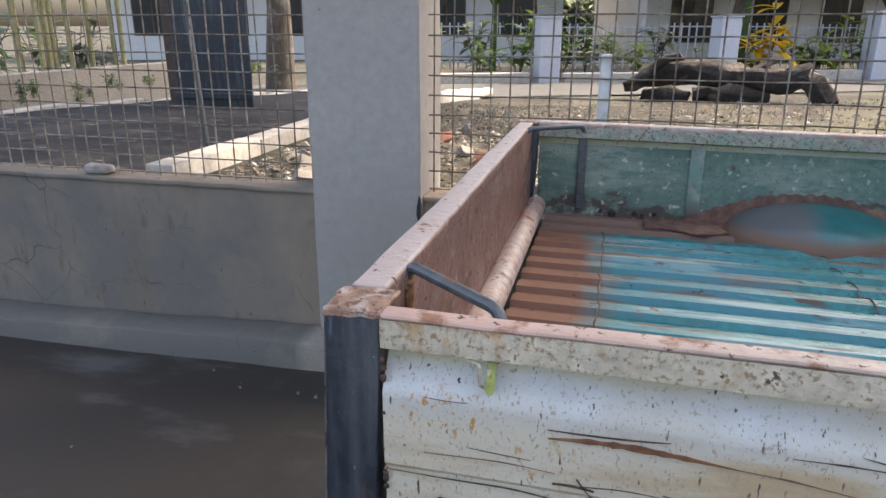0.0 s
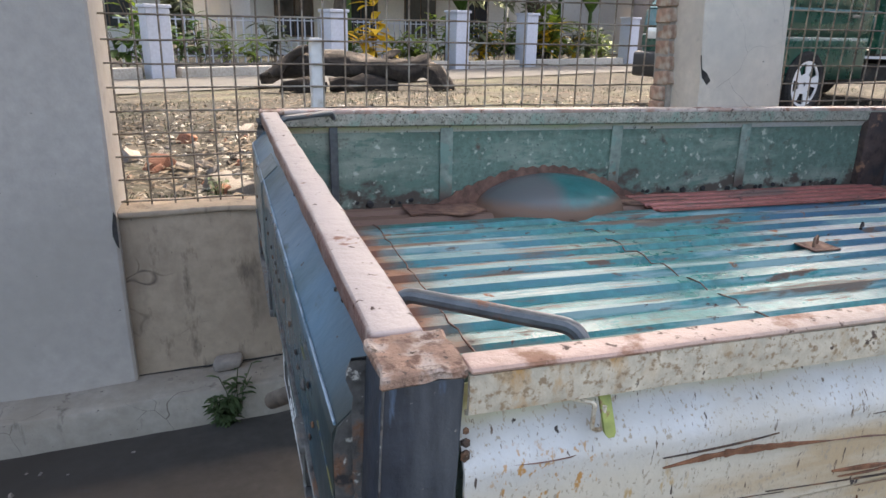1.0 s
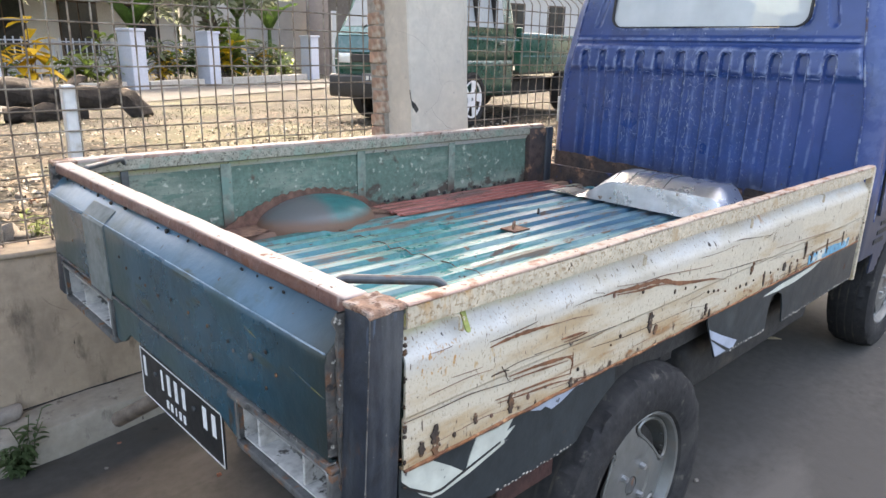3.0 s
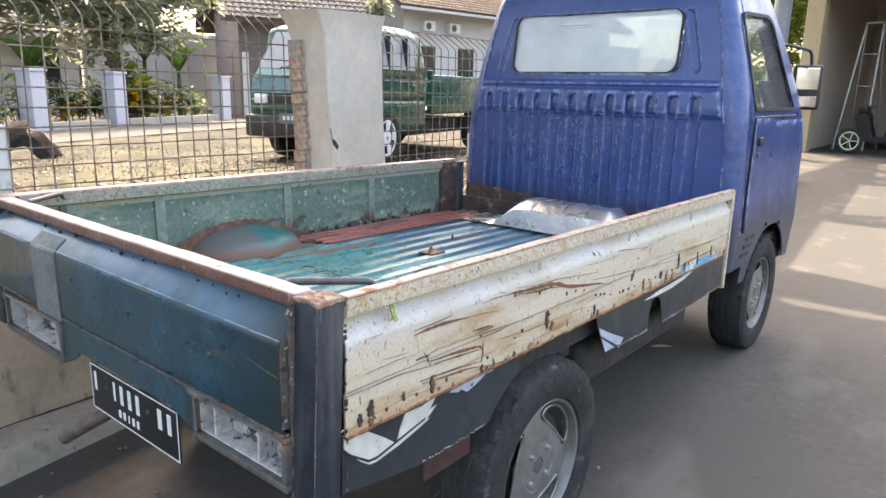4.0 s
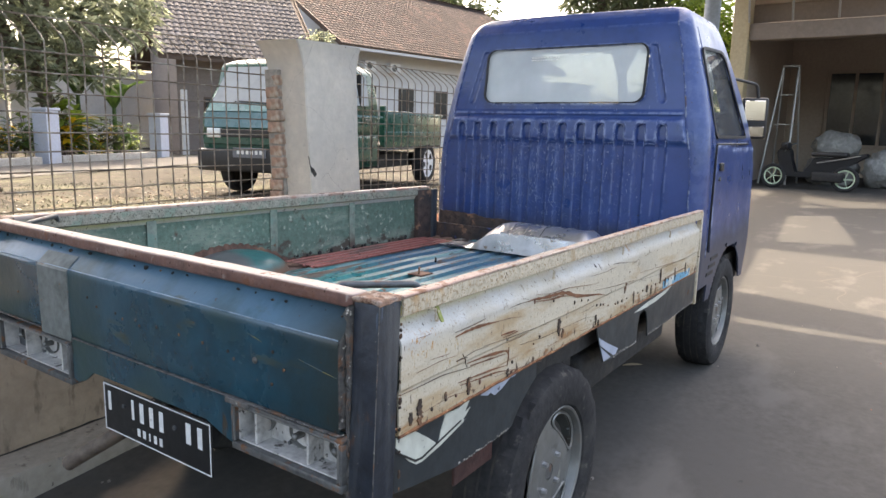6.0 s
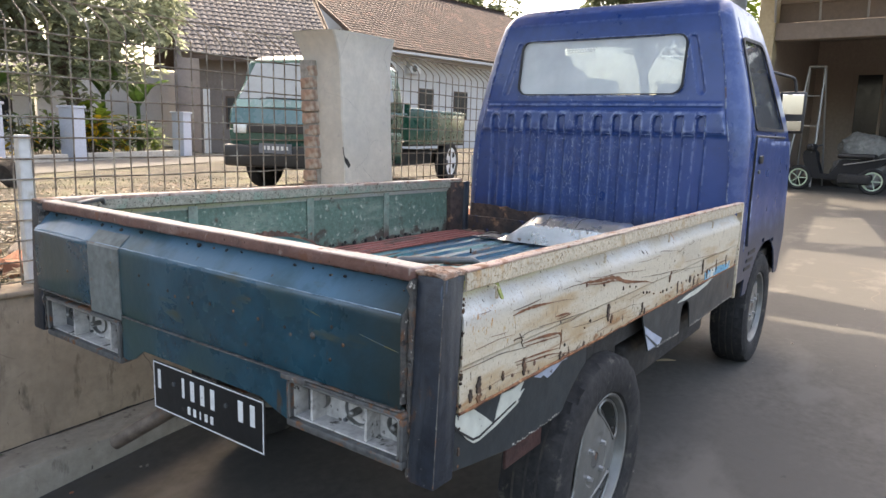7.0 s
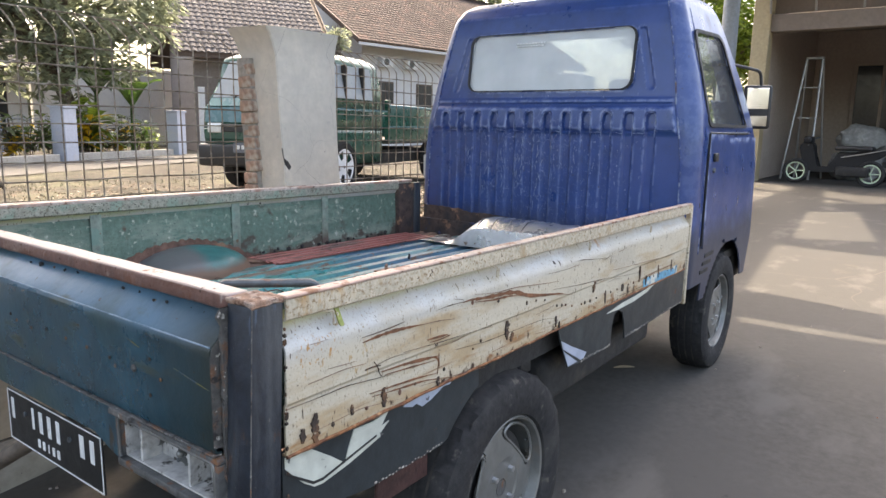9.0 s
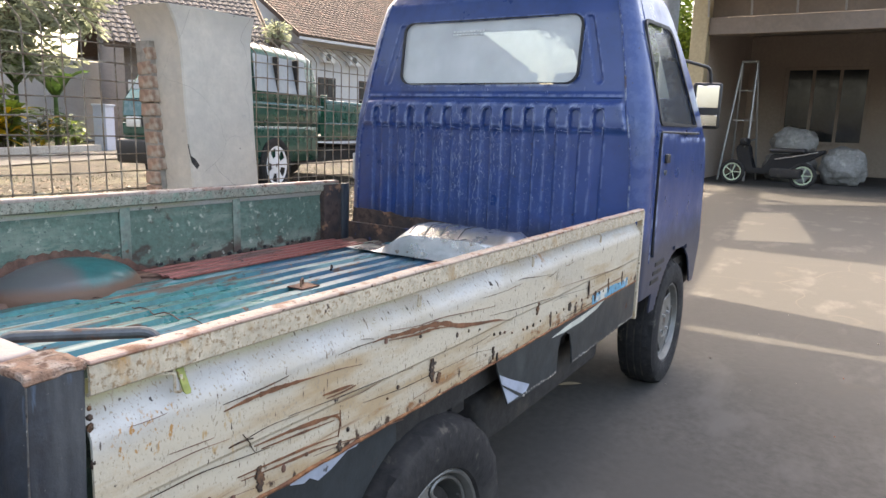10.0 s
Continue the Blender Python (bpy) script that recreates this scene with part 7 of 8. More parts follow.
for k in range(16):
    wx, wy = rnd.uniform(-1.3, 3.4), 2.1 + rnd.random() ** 2 * 1.6
    small_plant("weed", wx, wy, lot_z(wx, wy), rnd.uniform(0.06, 0.14), 8, (m_weed, m_leaf_lit)[k % 2], "small green weed on the dry lot", 500 + k, 0.3)
tw = bmesh.new()
for k in range(260):
    x, y = rnd.uniform(-1.4, 4.5), 2.05 + abs(rnd.gauss(0, 1.1))
    a_, l_ = rnd.uniform(0, math.tau), rnd.uniform(0.05, 0.22)
    add_tube(tw, [(x, y, lot_z(x, y) + 0.012), (x + l_ * 0.5 * math.cos(a_), y + l_ * 0.5 * math.sin(a_), lot_z(x, y) + 0.022), (x + l_ * math.cos(a_ + 0.3), y + l_ * math.sin(a_ + 0.3), lot_z(x, y) + 0.014)], 0.003, 4)
solid("twigs", tw, m_bark, "dry twigs scattered on the lot", "twigs", kind="stuff")
lv = bmesh.new()
for k in range(5200):
    x, y = rnd.uniform(-1.4, 6.5), 2.0 + abs(rnd.gauss(0, 2.2))
    a_ = rnd.uniform(0, math.tau)
    leaf_blade(lv, (x, y, lot_z(x, y) + 0.012 + rnd.uniform(0, 0.02)), (math.cos(a_), math.sin(a_), rnd.uniform(-0.1, 0.4)), rnd.uniform(0.03, 0.09), rnd.uniform(0.012, 0.03), 0.2, 0.3, 2)
solid("leaf_litter", lv, m_leaf_dry, "dry fallen leaves scattered on the lot", "leaves", kind="stuff")
gr = bmesh.new()
for k in range(15000):
    x, y = rnd.uniform(-1.5, 9), 2.1 + rnd.random() ** 1.3 * 6
    if noise.noise(Vector((x * 0.8, y * 0.8, 2))) < -0.02 or y > 6.6 + 0.4 * x:
        continue
    a_ = rnd.uniform(0, math.tau)
    leaf_blade(gr, (x, y, lot_z(x, y)), (math.cos(a_) * 0.5, math.sin(a_) * 0.5, 1), rnd.uniform(0.02, 0.07), 0.006, 0.3, 0.0, 2)
solid("dry_grass", gr, material("dry_grass_blade", (0.085, 0.092, 0.066), 0.8, 0, (10, 0.2), (), (), light_through=0.3), "sparse dry grass tufts", "grass", kind="stuff")


def log(name, pts, radii, label):
    bm = bmesh.new()
    add_tube(bm, pts, 0.1, 14, radii)
    bmesh.ops.subdivide_edges(bm, edges=bm.edges[:], cuts=2, use_grid_fill=True)
    roughen(bm, 0.06, 4)
    roughen(bm, 0.03, 13)
    return solid(name, bm, m_log, label, "log", "fallen logs in the lot", smooth=True)


LG = Vector((0, 0, lot_z(1.5, 7.5)))
log("log", [LG + Vector(p) for p in ((0.32, 7.62, 0.14), (0.62, 7.60, 0.24), (1.02, 7.5, 0.30), (1.45, 7.35, 0.27), (1.85, 7.15, 0.24), (2.12, 7.02, 0.30))], [0.05, 0.11, 0.16, 0.13, 0.12, 0.13], "dark gnarled fallen tree trunk with roots")
log("log", [LG + Vector(p) for p in ((1.05, 7.2, 0.08), (1.4, 7.2, 0.11), (1.75, 7.15, 0.09))], [0.08, 0.11, 0.06], "dark weathered log on dry earth")
log("log", [LG + Vector(p) for p in ((0.42, 7.4, 0.16), (0.60, 7.45, 0.30), (0.90, 7.45, 0.50))], [0.05, 0.05, 0.035], "dark root standing up from a log")
log("log", [LG + Vector(p) for p in ((0.50, 7.25, 0.07), (0.8, 7.25, 0.09), (1.0, 7.25, 0.07))], [0.06, 0.08, 0.06], "dark weathered log on dry earth")
log("log", [LG + Vector(p) for p in ((1.92, 7.1, 0.36), (2.14, 6.96, 0.22), (2.24, 6.86, 0.02))], [0.06, 0.10, 0.10], "dark log stump end with roots")
log("log", [LG + Vector(p) for p in ((1.62, 7.25, 0.30), (1.74, 7.2, 0.42), (1.86, 7.2, 0.46))], [0.07, 0.05, 0.02], "dark broken stub of a limb")

# white-painted post behind the fence
solid("fence_post", box((0.196, 1.922, 0.53), (0.238, 1.964, 1.048), 0.006, 2), m_white_post, "thin white post on the wall behind the fence", "post")


def garden_post(x, y, h, w):
    p = thing("gate_post", "whitewashed garden post with a capped top", "post", "garden posts along the road", at=pose(x, y, lot_z(x, y), 0, 0, 22))
    part("shaft", box((-w, -w, 0), (w, w, h), 0.01, 1), m_gatepost, p)
    part("cap", box((-w - 0.03, -w - 0.03, h), (w + 0.03, w + 0.03, h + 0.06), 0.01, 2), m_gatepost, p)
    return p


row = [(-5.0, 11.8), (-1.14, 13.5), (2.3, 14.9), (5.55, 16.3), (7.9, 17.4), (12.2, 19.2)]
for x, y in row:
    garden_post(x, y, 1.24 if x < 5 else 1.34, 0.21)
for (x0, y0), (x1, y1) in zip(row, row[1:]):
    d = Vector((x1 - x0, y1 - y0, 0))
    n_ = int(d.length / 0.5)
    low = thing("planter_wall", "low concrete garden edging", "garden edging", "garden edging along the road")
    part("edging", box((0.35, -0.12, -0.1), (d.length - 0.35, 0.12, 0.2), 0.015, 2), m_kerb, low)
    low.matrix_basis = pose(x0, y0, lot_z(x0, y0), 0, 0, math.degrees(math.atan2(d.y, d.x)))
    f = thing("picket_fence", "low white metal garden fence", "fence", "garden fences along the road", at=pose(x0, y0, lot_z(x0, y0), 0, 0, math.degrees(math.atan2(d.y, d.x))) @ Matrix.Translation((0, 3.0, 0)))
    k = 0.2
    while k < d.length - 0.1:
        part("picket", box((k, -0.01, 0.1), (k + 0.03, 0.01, 1.15)), m_gatepost, f)
        k += 0.20
    for z in (0.25, 1.05):
        part("rail", box((0.1, -0.015, z), (d.length - 0.1, 0.015, z + 0.03)), m_gatepost, f)
    for j in range(n_):
        t = (j + 0.5) / n_
        rx, ry = x0 + d.x * t + rnd.uniform(-0.1, 0.1), y0 + d.y * t + rnd.uniform(0.35, 1.8)
        small_plant("garden_plant", rx, ry, lot_z(rx, ry), rnd.uniform(0.6, 1.6), 6, rnd.choice((m_leaf_lit, m_leaf_lit, m_banana, m_leaf_b)), "leafy garden shrub behind the road edging", 100 + int(rx * 37), 0.34)


def banana(x, y, h, seed, mat=None):
    rg = random.Random(seed)
    p = thing("banana_plant", "broad-leaved banana plant in the garden", "plant", at=Matrix.Translation((x, y, lot_z(x, y))))
    part("stem", tube([(0, 0, 0), (0.02, 0, h * 0.3), (0.03, 0.01, h * 0.55)], 0.07, 10, [0.09, 0.07, 0.05]), m_banana, p, smooth=True)
    for k in range(7):
        a_ = k * 2.4 + rg.uniform(-0.3, 0.3)
        b = bmesh.new()
        leaf_blade(b, (0.03, 0.01, h * 0.5), (math.cos(a_) * 0.55, math.sin(a_) * 0.55, 1.0), h * rg.uniform(0.5, 0.7), h * 0.17, 0.45, 0.25, 8)
        part("leaf", b, mat or m_banana, p, smooth=True)
    return p


banana(10.2, 20.2, 3.6, 3)
banana(2.9, 16.6, 3.2, 4)
banana(11.2, 20.0, 3.0, 14)
small_plant("croton", 8.9, 18.4, lot_z(8.9, 18.4), 1.5, 6, m_yellow, "shrub with bright yellow-green leaves", 21, 0.36)
for k_, (xx, yy) in enumerate(((9.2, 18.6), (10.1, 18.9), (10.8, 19.2), (11.4, 19.4), (6.6, 17.5), (7.2, 17.8), (4.4, 16.4))):
    small_plant("garden_plant", xx, yy, lot_z(xx, yy), 0.8 + 0.25 * (k_ % 3), 10, (m_leaf_lit, m_yellow, m_banana)[k_ % 3], "bright leafy garden shrub", 300 + k_, 0.3)
banana(6.4, 18.6, 2.7, 5)
banana(-2.6, 15.6, 3.0, 6)
small_plant("croton", 3.35, 15.9, lot_z(3.3, 15.9), 1.7, 5, m_yellow, "shrub with bright yellow leaves", 9, 0.4)
small_plant("croton", 9.2, 18.7, lot_z(9.2, 18.7), 2.1, 8, m_leaf_lit, "bright yellow-green garden shrub", 12, 0.42)


# ---------- the green pickup in the lot ----------
van = thing("parked_pickup", "dark green pickup van with white wheels parked in the lot", "pickup truck", at=pose(4.70, 4.43, LOT - 0.078, 0, 0, 14.0))
# local: x to its tail, y away from the fence, z up; front wheel at x = 0
VW = 1.42


def van_ring(z):
    hw = lerp_tab([(0.3, 0.67), (0.9, 0.68), (1.05, 0.67), (1.45, 0.60), (1.52, 0.56), (1.56, 0.46)], z)
    xf = lerp_tab([(0.3, -0.84), (0.62, -0.88), (0.86, -0.86), (0.90, -0.84), (1.42, -0.50), (1.50, -0.36), (1.56, -0.10)], z)
    xr = lerp_tab([(0.3, 0.98), (1.3, 0.98), (1.48, 0.95), (1.56, 0.85)], z)
    c = VW / 2 - 0.02
    r = 0.09
    out = []
    for (cx, cy), a0 in (((xf + r, c - hw + r), 180), ((xr - r, c - hw + r), 270), ((xr - r, c + hw - r), 0), ((xf + r, c + hw - r), 90)):
        for k in range(6):
            a_ = radians(a0 + 18 * k)
            out.append((cx + r * math.cos(a_), cy + r * math.sin(a_)))
    return out


def loft(zs, fn, keep=lambda c: True):
    bm = bmesh.new()
    rings_ = [[bm.verts.new((x, y, z)) for x, y in fn(z)] for z in zs]
    n_ = len(rings_[0])
    for a_, b_ in zip(rings_, rings_[1:]):
        for i in range(n_):
            bm.faces.new((a_[i], a_[(i + 1) % n_], b_[(i + 1) % n_], b_[i]))
    bm.faces.new(rings_[-1])
    bm.faces.new(rings_[0][::-1])
    return bm


part("cab_lower", loft([0.30, 0.45, 0.62, 0.66], van_ring), m_van_green, van, "dark green lower body", "all")
part("cab_middle", loft([0.661, 0.80, 0.88, 0.90], van_ring), m_van_green, van, "green nose and doors", "all")
part("cab_upper", loft([0.901, 1.10, 1.25, 1.42, 1.48, 1.53, 1.56], van_ring), m_van_green, van, "green cab top", "all")
def van_front_x(z):
    return lerp_tab([(0.3, -0.84), (0.62, -0.88), (0.86, -0.86), (0.90, -0.84), (1.42, -0.50), (1.50, -0.36)], z)
c = VW / 2 - 0.02
part("nose_panel", poly([(van_front_x(z) - 0.006, c + s * 0.60, z) for z, s in ((0.725, -1), (0.725, 1), (0.90, 1), (0.90, -1))], 0.012, (-1, 0, 0)), m_van_teal, van, "light teal nose panel")
part("hood_slope", poly([(van_front_x(z) - 0.004, c + s * w, z) for z, s, w in ((0.905, -1, 0.60), (0.905, 1, 0.60), (1.00, 1, 0.585), (1.00, -1, 0.585))], 0.012, (-0.72, 0, 0.69)), m_van_teal, van, "light teal panel below the screen")
part("windscreen", poly([(van_front_x(z) - 0.004, c + s * w, z) for z, s, w in ((1.01, -1, 0.575), (1.01, 1, 0.575), (1.44, 1, 0.50), (1.44, -1, 0.50))], 0.010, (-0.72, 0, 0.69)), m_glass_glare, van, "windscreen with the sky's reflection in its colour")
part("grille", box((-0.908, c - 0.38, 0.625), (-0.878, c + 0.38, 0.705), 0.006, 1), m_black_plastic, van, "black grille")
for s in (-1, 1):
    part("headlight", box((-0.912, c + s * 0.47 - 0.085, 0.615), (-0.870, c + s * 0.47 + 0.085, 0.715), 0.012, 2), m_lamp_glass, van, "square headlight", True)
    part("wiper", tube([(van_front_x(1.0) - 0.02, c + s * 0.30, 1.00), (van_front_x(1.03) - 0.02, c + s * 0.02 + 0.25, 1.03)], 0.008, 6), m_black, van)
part("bumper", box((-0.94, c - 0.67, 0.27), (-0.81, c + 0.67, 0.50), 0.03, 3), m_black_plastic, van, "black front bumper", True)
part("lower_strip", box((-0.892, c - 0.62, 0.545), (-0.870, c + 0.62, 0.66), 0.01, 1), m_van_green, van)
pl = part("number_plate", box((-0.955, c - 0.20, 0.42), (-0.942, c + 0.20, 0.52), 0.003, 1), m_dark_plate, van, "worn grey number plate")
for k in range(6):
    part("character_bar", box((-0.958, c - 0.16 + 0.055 * k, 0.455), (-0.955, c - 0.13 + 0.055 * k, 0.495)), m_plate_white, pl)
# side glass and door on the side towards the fence
part("side_glass", poly([(x, lerp_tab([(1.0, 0.012), (1.44, 0.085)], z) - 0.028, z) for x, z in ((-0.62, 1.03), (0.62, 1.03), (0.66, 1.42), (-0.34, 1.42))], 0.006, (0, 1, 0)), m_glass_glare, van, "side window with pale reflections in its colour")
for x in (0.02, 0.40):
    part("window_bar", box((x, -0.014, 1.03), (x + 0.03, 0.045, 1.42), 0.004, 1), m_black, van)
part("door_line", box((0.68, -0.024, 0.42), (0.690, -0.016, 1.45)), m_black, van)
part("belt_line", box((-0.80, -0.026, 0.895), (0.97, -0.016, 0.915)), m_van_teal, van)
part("door_handle", box((0.50, -0.034, 0.84), (0.62, -0.018, 0.87), 0.004, 1), m_alloy, van)
part("bed_side", box((1.06, -0.005, 0.52), (3.02, 0.03, 0.93), 0.012, 2), m_van_green, van, "green cargo side", True)
part("bed_side", box((1.06, VW - 0.07, 0.52), (3.02, VW - 0.035, 0.93), 0.012, 2), m_van_green, van, "green cargo side", True)
part("bed_rail", box((1.05, -0.015, 0.93), (3.03, 0.04, 0.965), 0.008, 2), m_van_teal, van, "light cargo rail", True)
part("bed_stripe", box((1.06, -0.010, 0.70), (3.02, -0.005, 0.715)), m_van_teal, van)
part("tail_board", box((2.99, 0.0, 0.52), (3.03, VW - 0.04, 0.93), 0.01, 2), m_van_green, van, "green tail board", True)
part("bed_floor", box((1.05, 0.0, 0.50), (3.0, VW - 0.04, 0.55)), m_black, van)
part("bed_post", box((1.05, -0.01, 0.52), (1.09, 0.06, 1.02), 0.006, 1), m_van_green, van)
for x in (0.0, 2.50):
    for s in (1, -1):
        wh = new("wheel")
        wh.parent = van
        tagged(wh, "tyre with a white spoked wheel")
        wh.matrix_basis = Matrix.Translation((x, 0.06 if s > 0 else VW - 0.10, 0.275)) @ Matrix.Diagonal((1, s, 1, 1))
        t = bmesh.new()
        rp = [(0.19, -0.065), (0.21, -0.08), (0.25, -0.08), (0.272, -0.06), (0.275, 0.0), (0.272, 0.06), (0.25, 0.08), (0.19, 0.06)]
        rr = [[t.verts.new((r * math.cos(k * math.tau / 40), d, r * math.sin(k * math.tau / 40))) for r, d in rp] for k in range(40)]
        for k in range(40):
            for i in range(len(rp) - 1):
                t.faces.new((rr[k][i], rr[k][i + 1], rr[(k + 1) % 40][i + 1], rr[(k + 1) % 40][i]))
        part("tyre", t, m_tyre, wh, smooth=True)
        d = bmesh.new()
        nseg, nr = 60, 8
        gridw = [[d.verts.new(((0.02 + 0.172 * j / nr) * math.cos(k * math.tau / nseg), -0.068 + 0.02 * (j / nr) * (1 - j / nr), (0.02 + 0.172 * j / nr) * math.sin(k * math.tau / nseg))) for j in range(nr + 1)] for k in range(nseg)]
        for k in range(nseg):
            ph = (k / nseg * 5) % 1
            for j in range(nr):
                if 3 <= j <= 6 and 0.28 < ph < 0.80:
                    continue
                d.faces.new((gridw[k][j], gridw[k][j + 1], gridw[(k + 1) % nseg][j + 1], gridw[(k + 1) % nseg][j]))
        thicken(d, 0.01)
        part("rim", d, material("white_wheel_paint", (0.78, 0.79, 0.80), 0.4, 0, (20, 0.04), (), ()) if (x, s) == (0.0, 1) else bpy.data.materials["white_wheel_paint"], wh, "white five-spoke wheel", True)
        part("drum", cyl((0, -0.04, 0), (0, 0.05, 0), 0.185, seg=24), m_black, wh)
part("under_body", box((-0.4, 0.2, 0.25), (2.9, VW - 0.25, 0.42)), m_black, van)
for ch in van.children_recursive:   # a short nose and a low cab roof
    if ch.type == "MESH" and not (ch.parent.name.startswith("wheel") or ch.name.startswith("bed")):
        for v in ch.data.vertices:
            if v.co.x < -0.30:
                v.co.x += 0.26 * min(1.0, (-0.30 - v.co.x) / 0.3)
            if v.co.z > 0.72:
                v.co.z = 0.72 + (v.co.z - 0.72) * 0.88

# ---------- houses ----------
def tile_roof(parent, p0, along, up, n_along, n_up, mat, tl=0.30, tw=0.24):
    """A pitched face of rounded tiles, built row by row: p0 the lower left corner, along the eave, up the slope."""
    along, up = Vector(along).normalized(), Vector(up).normalized()
    nrm = along.cross(up).normalized()
    if nrm.z < 0:
        nrm = -nrm
    verts, faces = [], []
    prof = [(-0.5, 0.0), (-0.25, 0.035), (0.0, 0.05), (0.25, 0.035), (0.5, 0.0)]
    for j in range(n_up):
        for i in range(n_along):
            base = Vector(p0) + along * tw * (i + 0.5) + up * tl * 0.86 * j
            lift0, lift1 = 0.030, 0.0
            s = len(verts)
            for u, h in prof:
                verts.append(base + along * u * tw + nrm * (h + lift0))
            for u, h in prof:
                verts.append(base + along * u * tw + up * tl + nrm * (h + lift1))
            for u, h in prof:
                verts.append(base + along * u * tw + nrm * (h + lift0 - 0.03))
            for q in range(4):
                faces.append((s + q, s + q + 1, s + 5 + q + 1, s + 5 + q))
                faces.append((s + 10 + q, s + 10 + q + 1, s + q + 1, s + q))
    me = bpy.data.meshes.new("roof_tiles")
    me.from_pydata(verts, [], faces)
    me.materials.append(mat)
    ob = new("roof_tiles", me)
    ob.parent = parent
    tagged(ob, "rows of rounded clay roof tiles", kind="stuff")
    return ob


def window(parent, x, y, z, w, h, face, panes=2):
    """face: unit vector that the window looks along, in the house's frame (-y as a rule)."""
    wi = part("window", box((x, y - 0.03, z), (x + w, y + 0.02, z + h), 0.01, 1), m_wood_trim, parent, "dark framed window")
    for k in range(panes):
        a_ = x + 0.05 + (w - 0.05) * k / panes
        part("pane", box((a_, y - 0.045, z + 0.06), (a_ + (w - 0.05) / panes - 0.05, y - 0.031, z + h - 0.06)), m_window_dark, wi)
    return wi


def house(name, label, x, y, turn, width, depth, wall_h, roof_mat, wall_mat, pitch, over, detail):
    h = thing(name, label, "house", at=pose(x, y, 0.03, 0, 0, turn))
    wl = bmesh.new()
    add_box(wl, (0, 0, 0), (width, depth, wall_h))
    ridge = depth / 2 * math.tan(radians(pitch))
    for xx in (0.0, width - 0.15):
        v = [wl.verts.new(p) for p in ((xx, 0, wall_h), (xx, depth, wall_h), (xx, depth / 2, wall_h + ridge), (xx + 0.15, 0, wall_h), (xx + 0.15, depth, wall_h), (xx + 0.15, depth / 2, wall_h + ridge))]
        for q in ((0, 1, 2), (5, 4, 3), (0, 3, 4, 1), (1, 4, 5, 2), (2, 5, 3, 0)):
            wl.faces.new([v[i] for i in q])
    part("wall", wl, wall_mat, h, "plastered house wall")
    run = depth / 2 + over
    slope = run / math.cos(radians(pitch))
    up = Vector((0, math.cos(radians(pitch)), math.sin(radians(pitch))))
    eave_z = wall_h - over * math.tan(radians(pitch)) + 0.05
    for sgn, y0 in ((1, -over), (-1, depth + over)):
        tile_roof(h, (-over, y0, eave_z), (1, 0, 0), (0, sgn * up.y, up.z), int((width + 2 * over) / 0.24), int(slope / (0.30 * 0.86)) + 1, roof_mat)
        part("roof_board", poly([(-over, y0, eave_z - 0.05), (width + over, y0, eave_z - 0.05), (width + over, depth / 2, eave_z - 0.05 + run * math.tan(radians(pitch))), (-over, depth / 2, eave_z - 0.05 + run * math.tan(radians(pitch)))], 0.06, (0, -sgn * 0.3, 0.95)), m_wood_trim, h)
        part("fascia", box((-over, min(y0, y0 + sgn * 0.03), eave_z - 0.16), (width + over, max(y0, y0 + sgn * 0.03), eave_z + 0.02)), m_house_white if detail == "white" else m_wood_trim, h)
    for xx in (-over - 0.02, width + over - 0.02):
        for sgn, y0 in ((1, -over), (-1, depth + over)):
            part("barge_board", poly([(xx, y0, eave_z - 0.12), (xx, y0, eave_z + 0.10), (xx, depth / 2, eave_z + 0.10 + run * math.tan(radians(pitch))), (xx, depth / 2, eave_z - 0.12 + run * math.tan(radians(pitch)))], 0.05, (1, 0, 0)), m_wood_trim, h, "dark barge board")
    part("ridge_cap", tube([(-over, depth / 2, eave_z + 0.06 + run * math.tan(radians(pitch))), (width + over, depth / 2, eave_z + 0.06 + run * math.tan(radians(pitch)))], 0.10, 10), roof_mat, h)
    return h


h1 = house("house", "old house with a dark tiled roof behind the lot", 14.42, 21.36, -24, 4.5, 5.4, 4.05, m_tile_dark, m_house_grey, 42, 0.7, "dark")
for k in range(2):
    window(h1, 0.9 + 2.4 * k, 0, 0.9, 1.4, 1.2, None)
part("porch_post", box((0.0, -0.68, 0), (0.2, -0.48, 2.3), 0.01, 1), m_house_white, h1, "white porch post")
part("porch_post", box((3.2, -0.68, 0), (3.4, -0.48, 2.3), 0.01, 1), m_house_white, h1, "white porch post")

h2 = house("house", "white house with a brown clay tile roof and air conditioners", 21.6, 19.9, -8, 15, 11, 5.0, m_tile_red, m_house_white, 32, 0.9, "white")
for k in range(6):
    window(h2, 0.8 + 2.4 * k, 0, 1.65, 1.0, 1.35, None)
for k in range(2):
    ac = part("air_conditioner", box((0.85 + 1.5 * k, -0.35, 3.60), (1.50 + 1.5 * k, -0.02, 4.02), 0.03, 2), m_ac, h2, "white outdoor air conditioner unit", True)
    part("fan_grille", cyl((1.10 + 1.5 * k, -0.36, 3.81), (1.10 + 1.5 * k, -0.352, 3.81), 0.15, seg=24), m_window_dark, ac)
h3 = house("house", "white house beyond the garden with wide windows", -16.0, 19.5, 18, 15, 8, 3.3, m_tile_red, m_house_white, 30, 0.9, "white")
for k in range(6):
    window(h3, 0.8 + 2.4 * k, 0, 0.8, 1.3, 1.5, None)
h4 = house("house", "pale house beyond the road with a shaded porch", 1.0, 24.0, 16, 10.5, 7.0, 3.3, m_tile_dark, m_house_white, 32, 0.9, "white")
for k in range(4):
    window(h4, 0.8 + 2.5 * k, 0, 0.6, 1.4, 1.8, None)


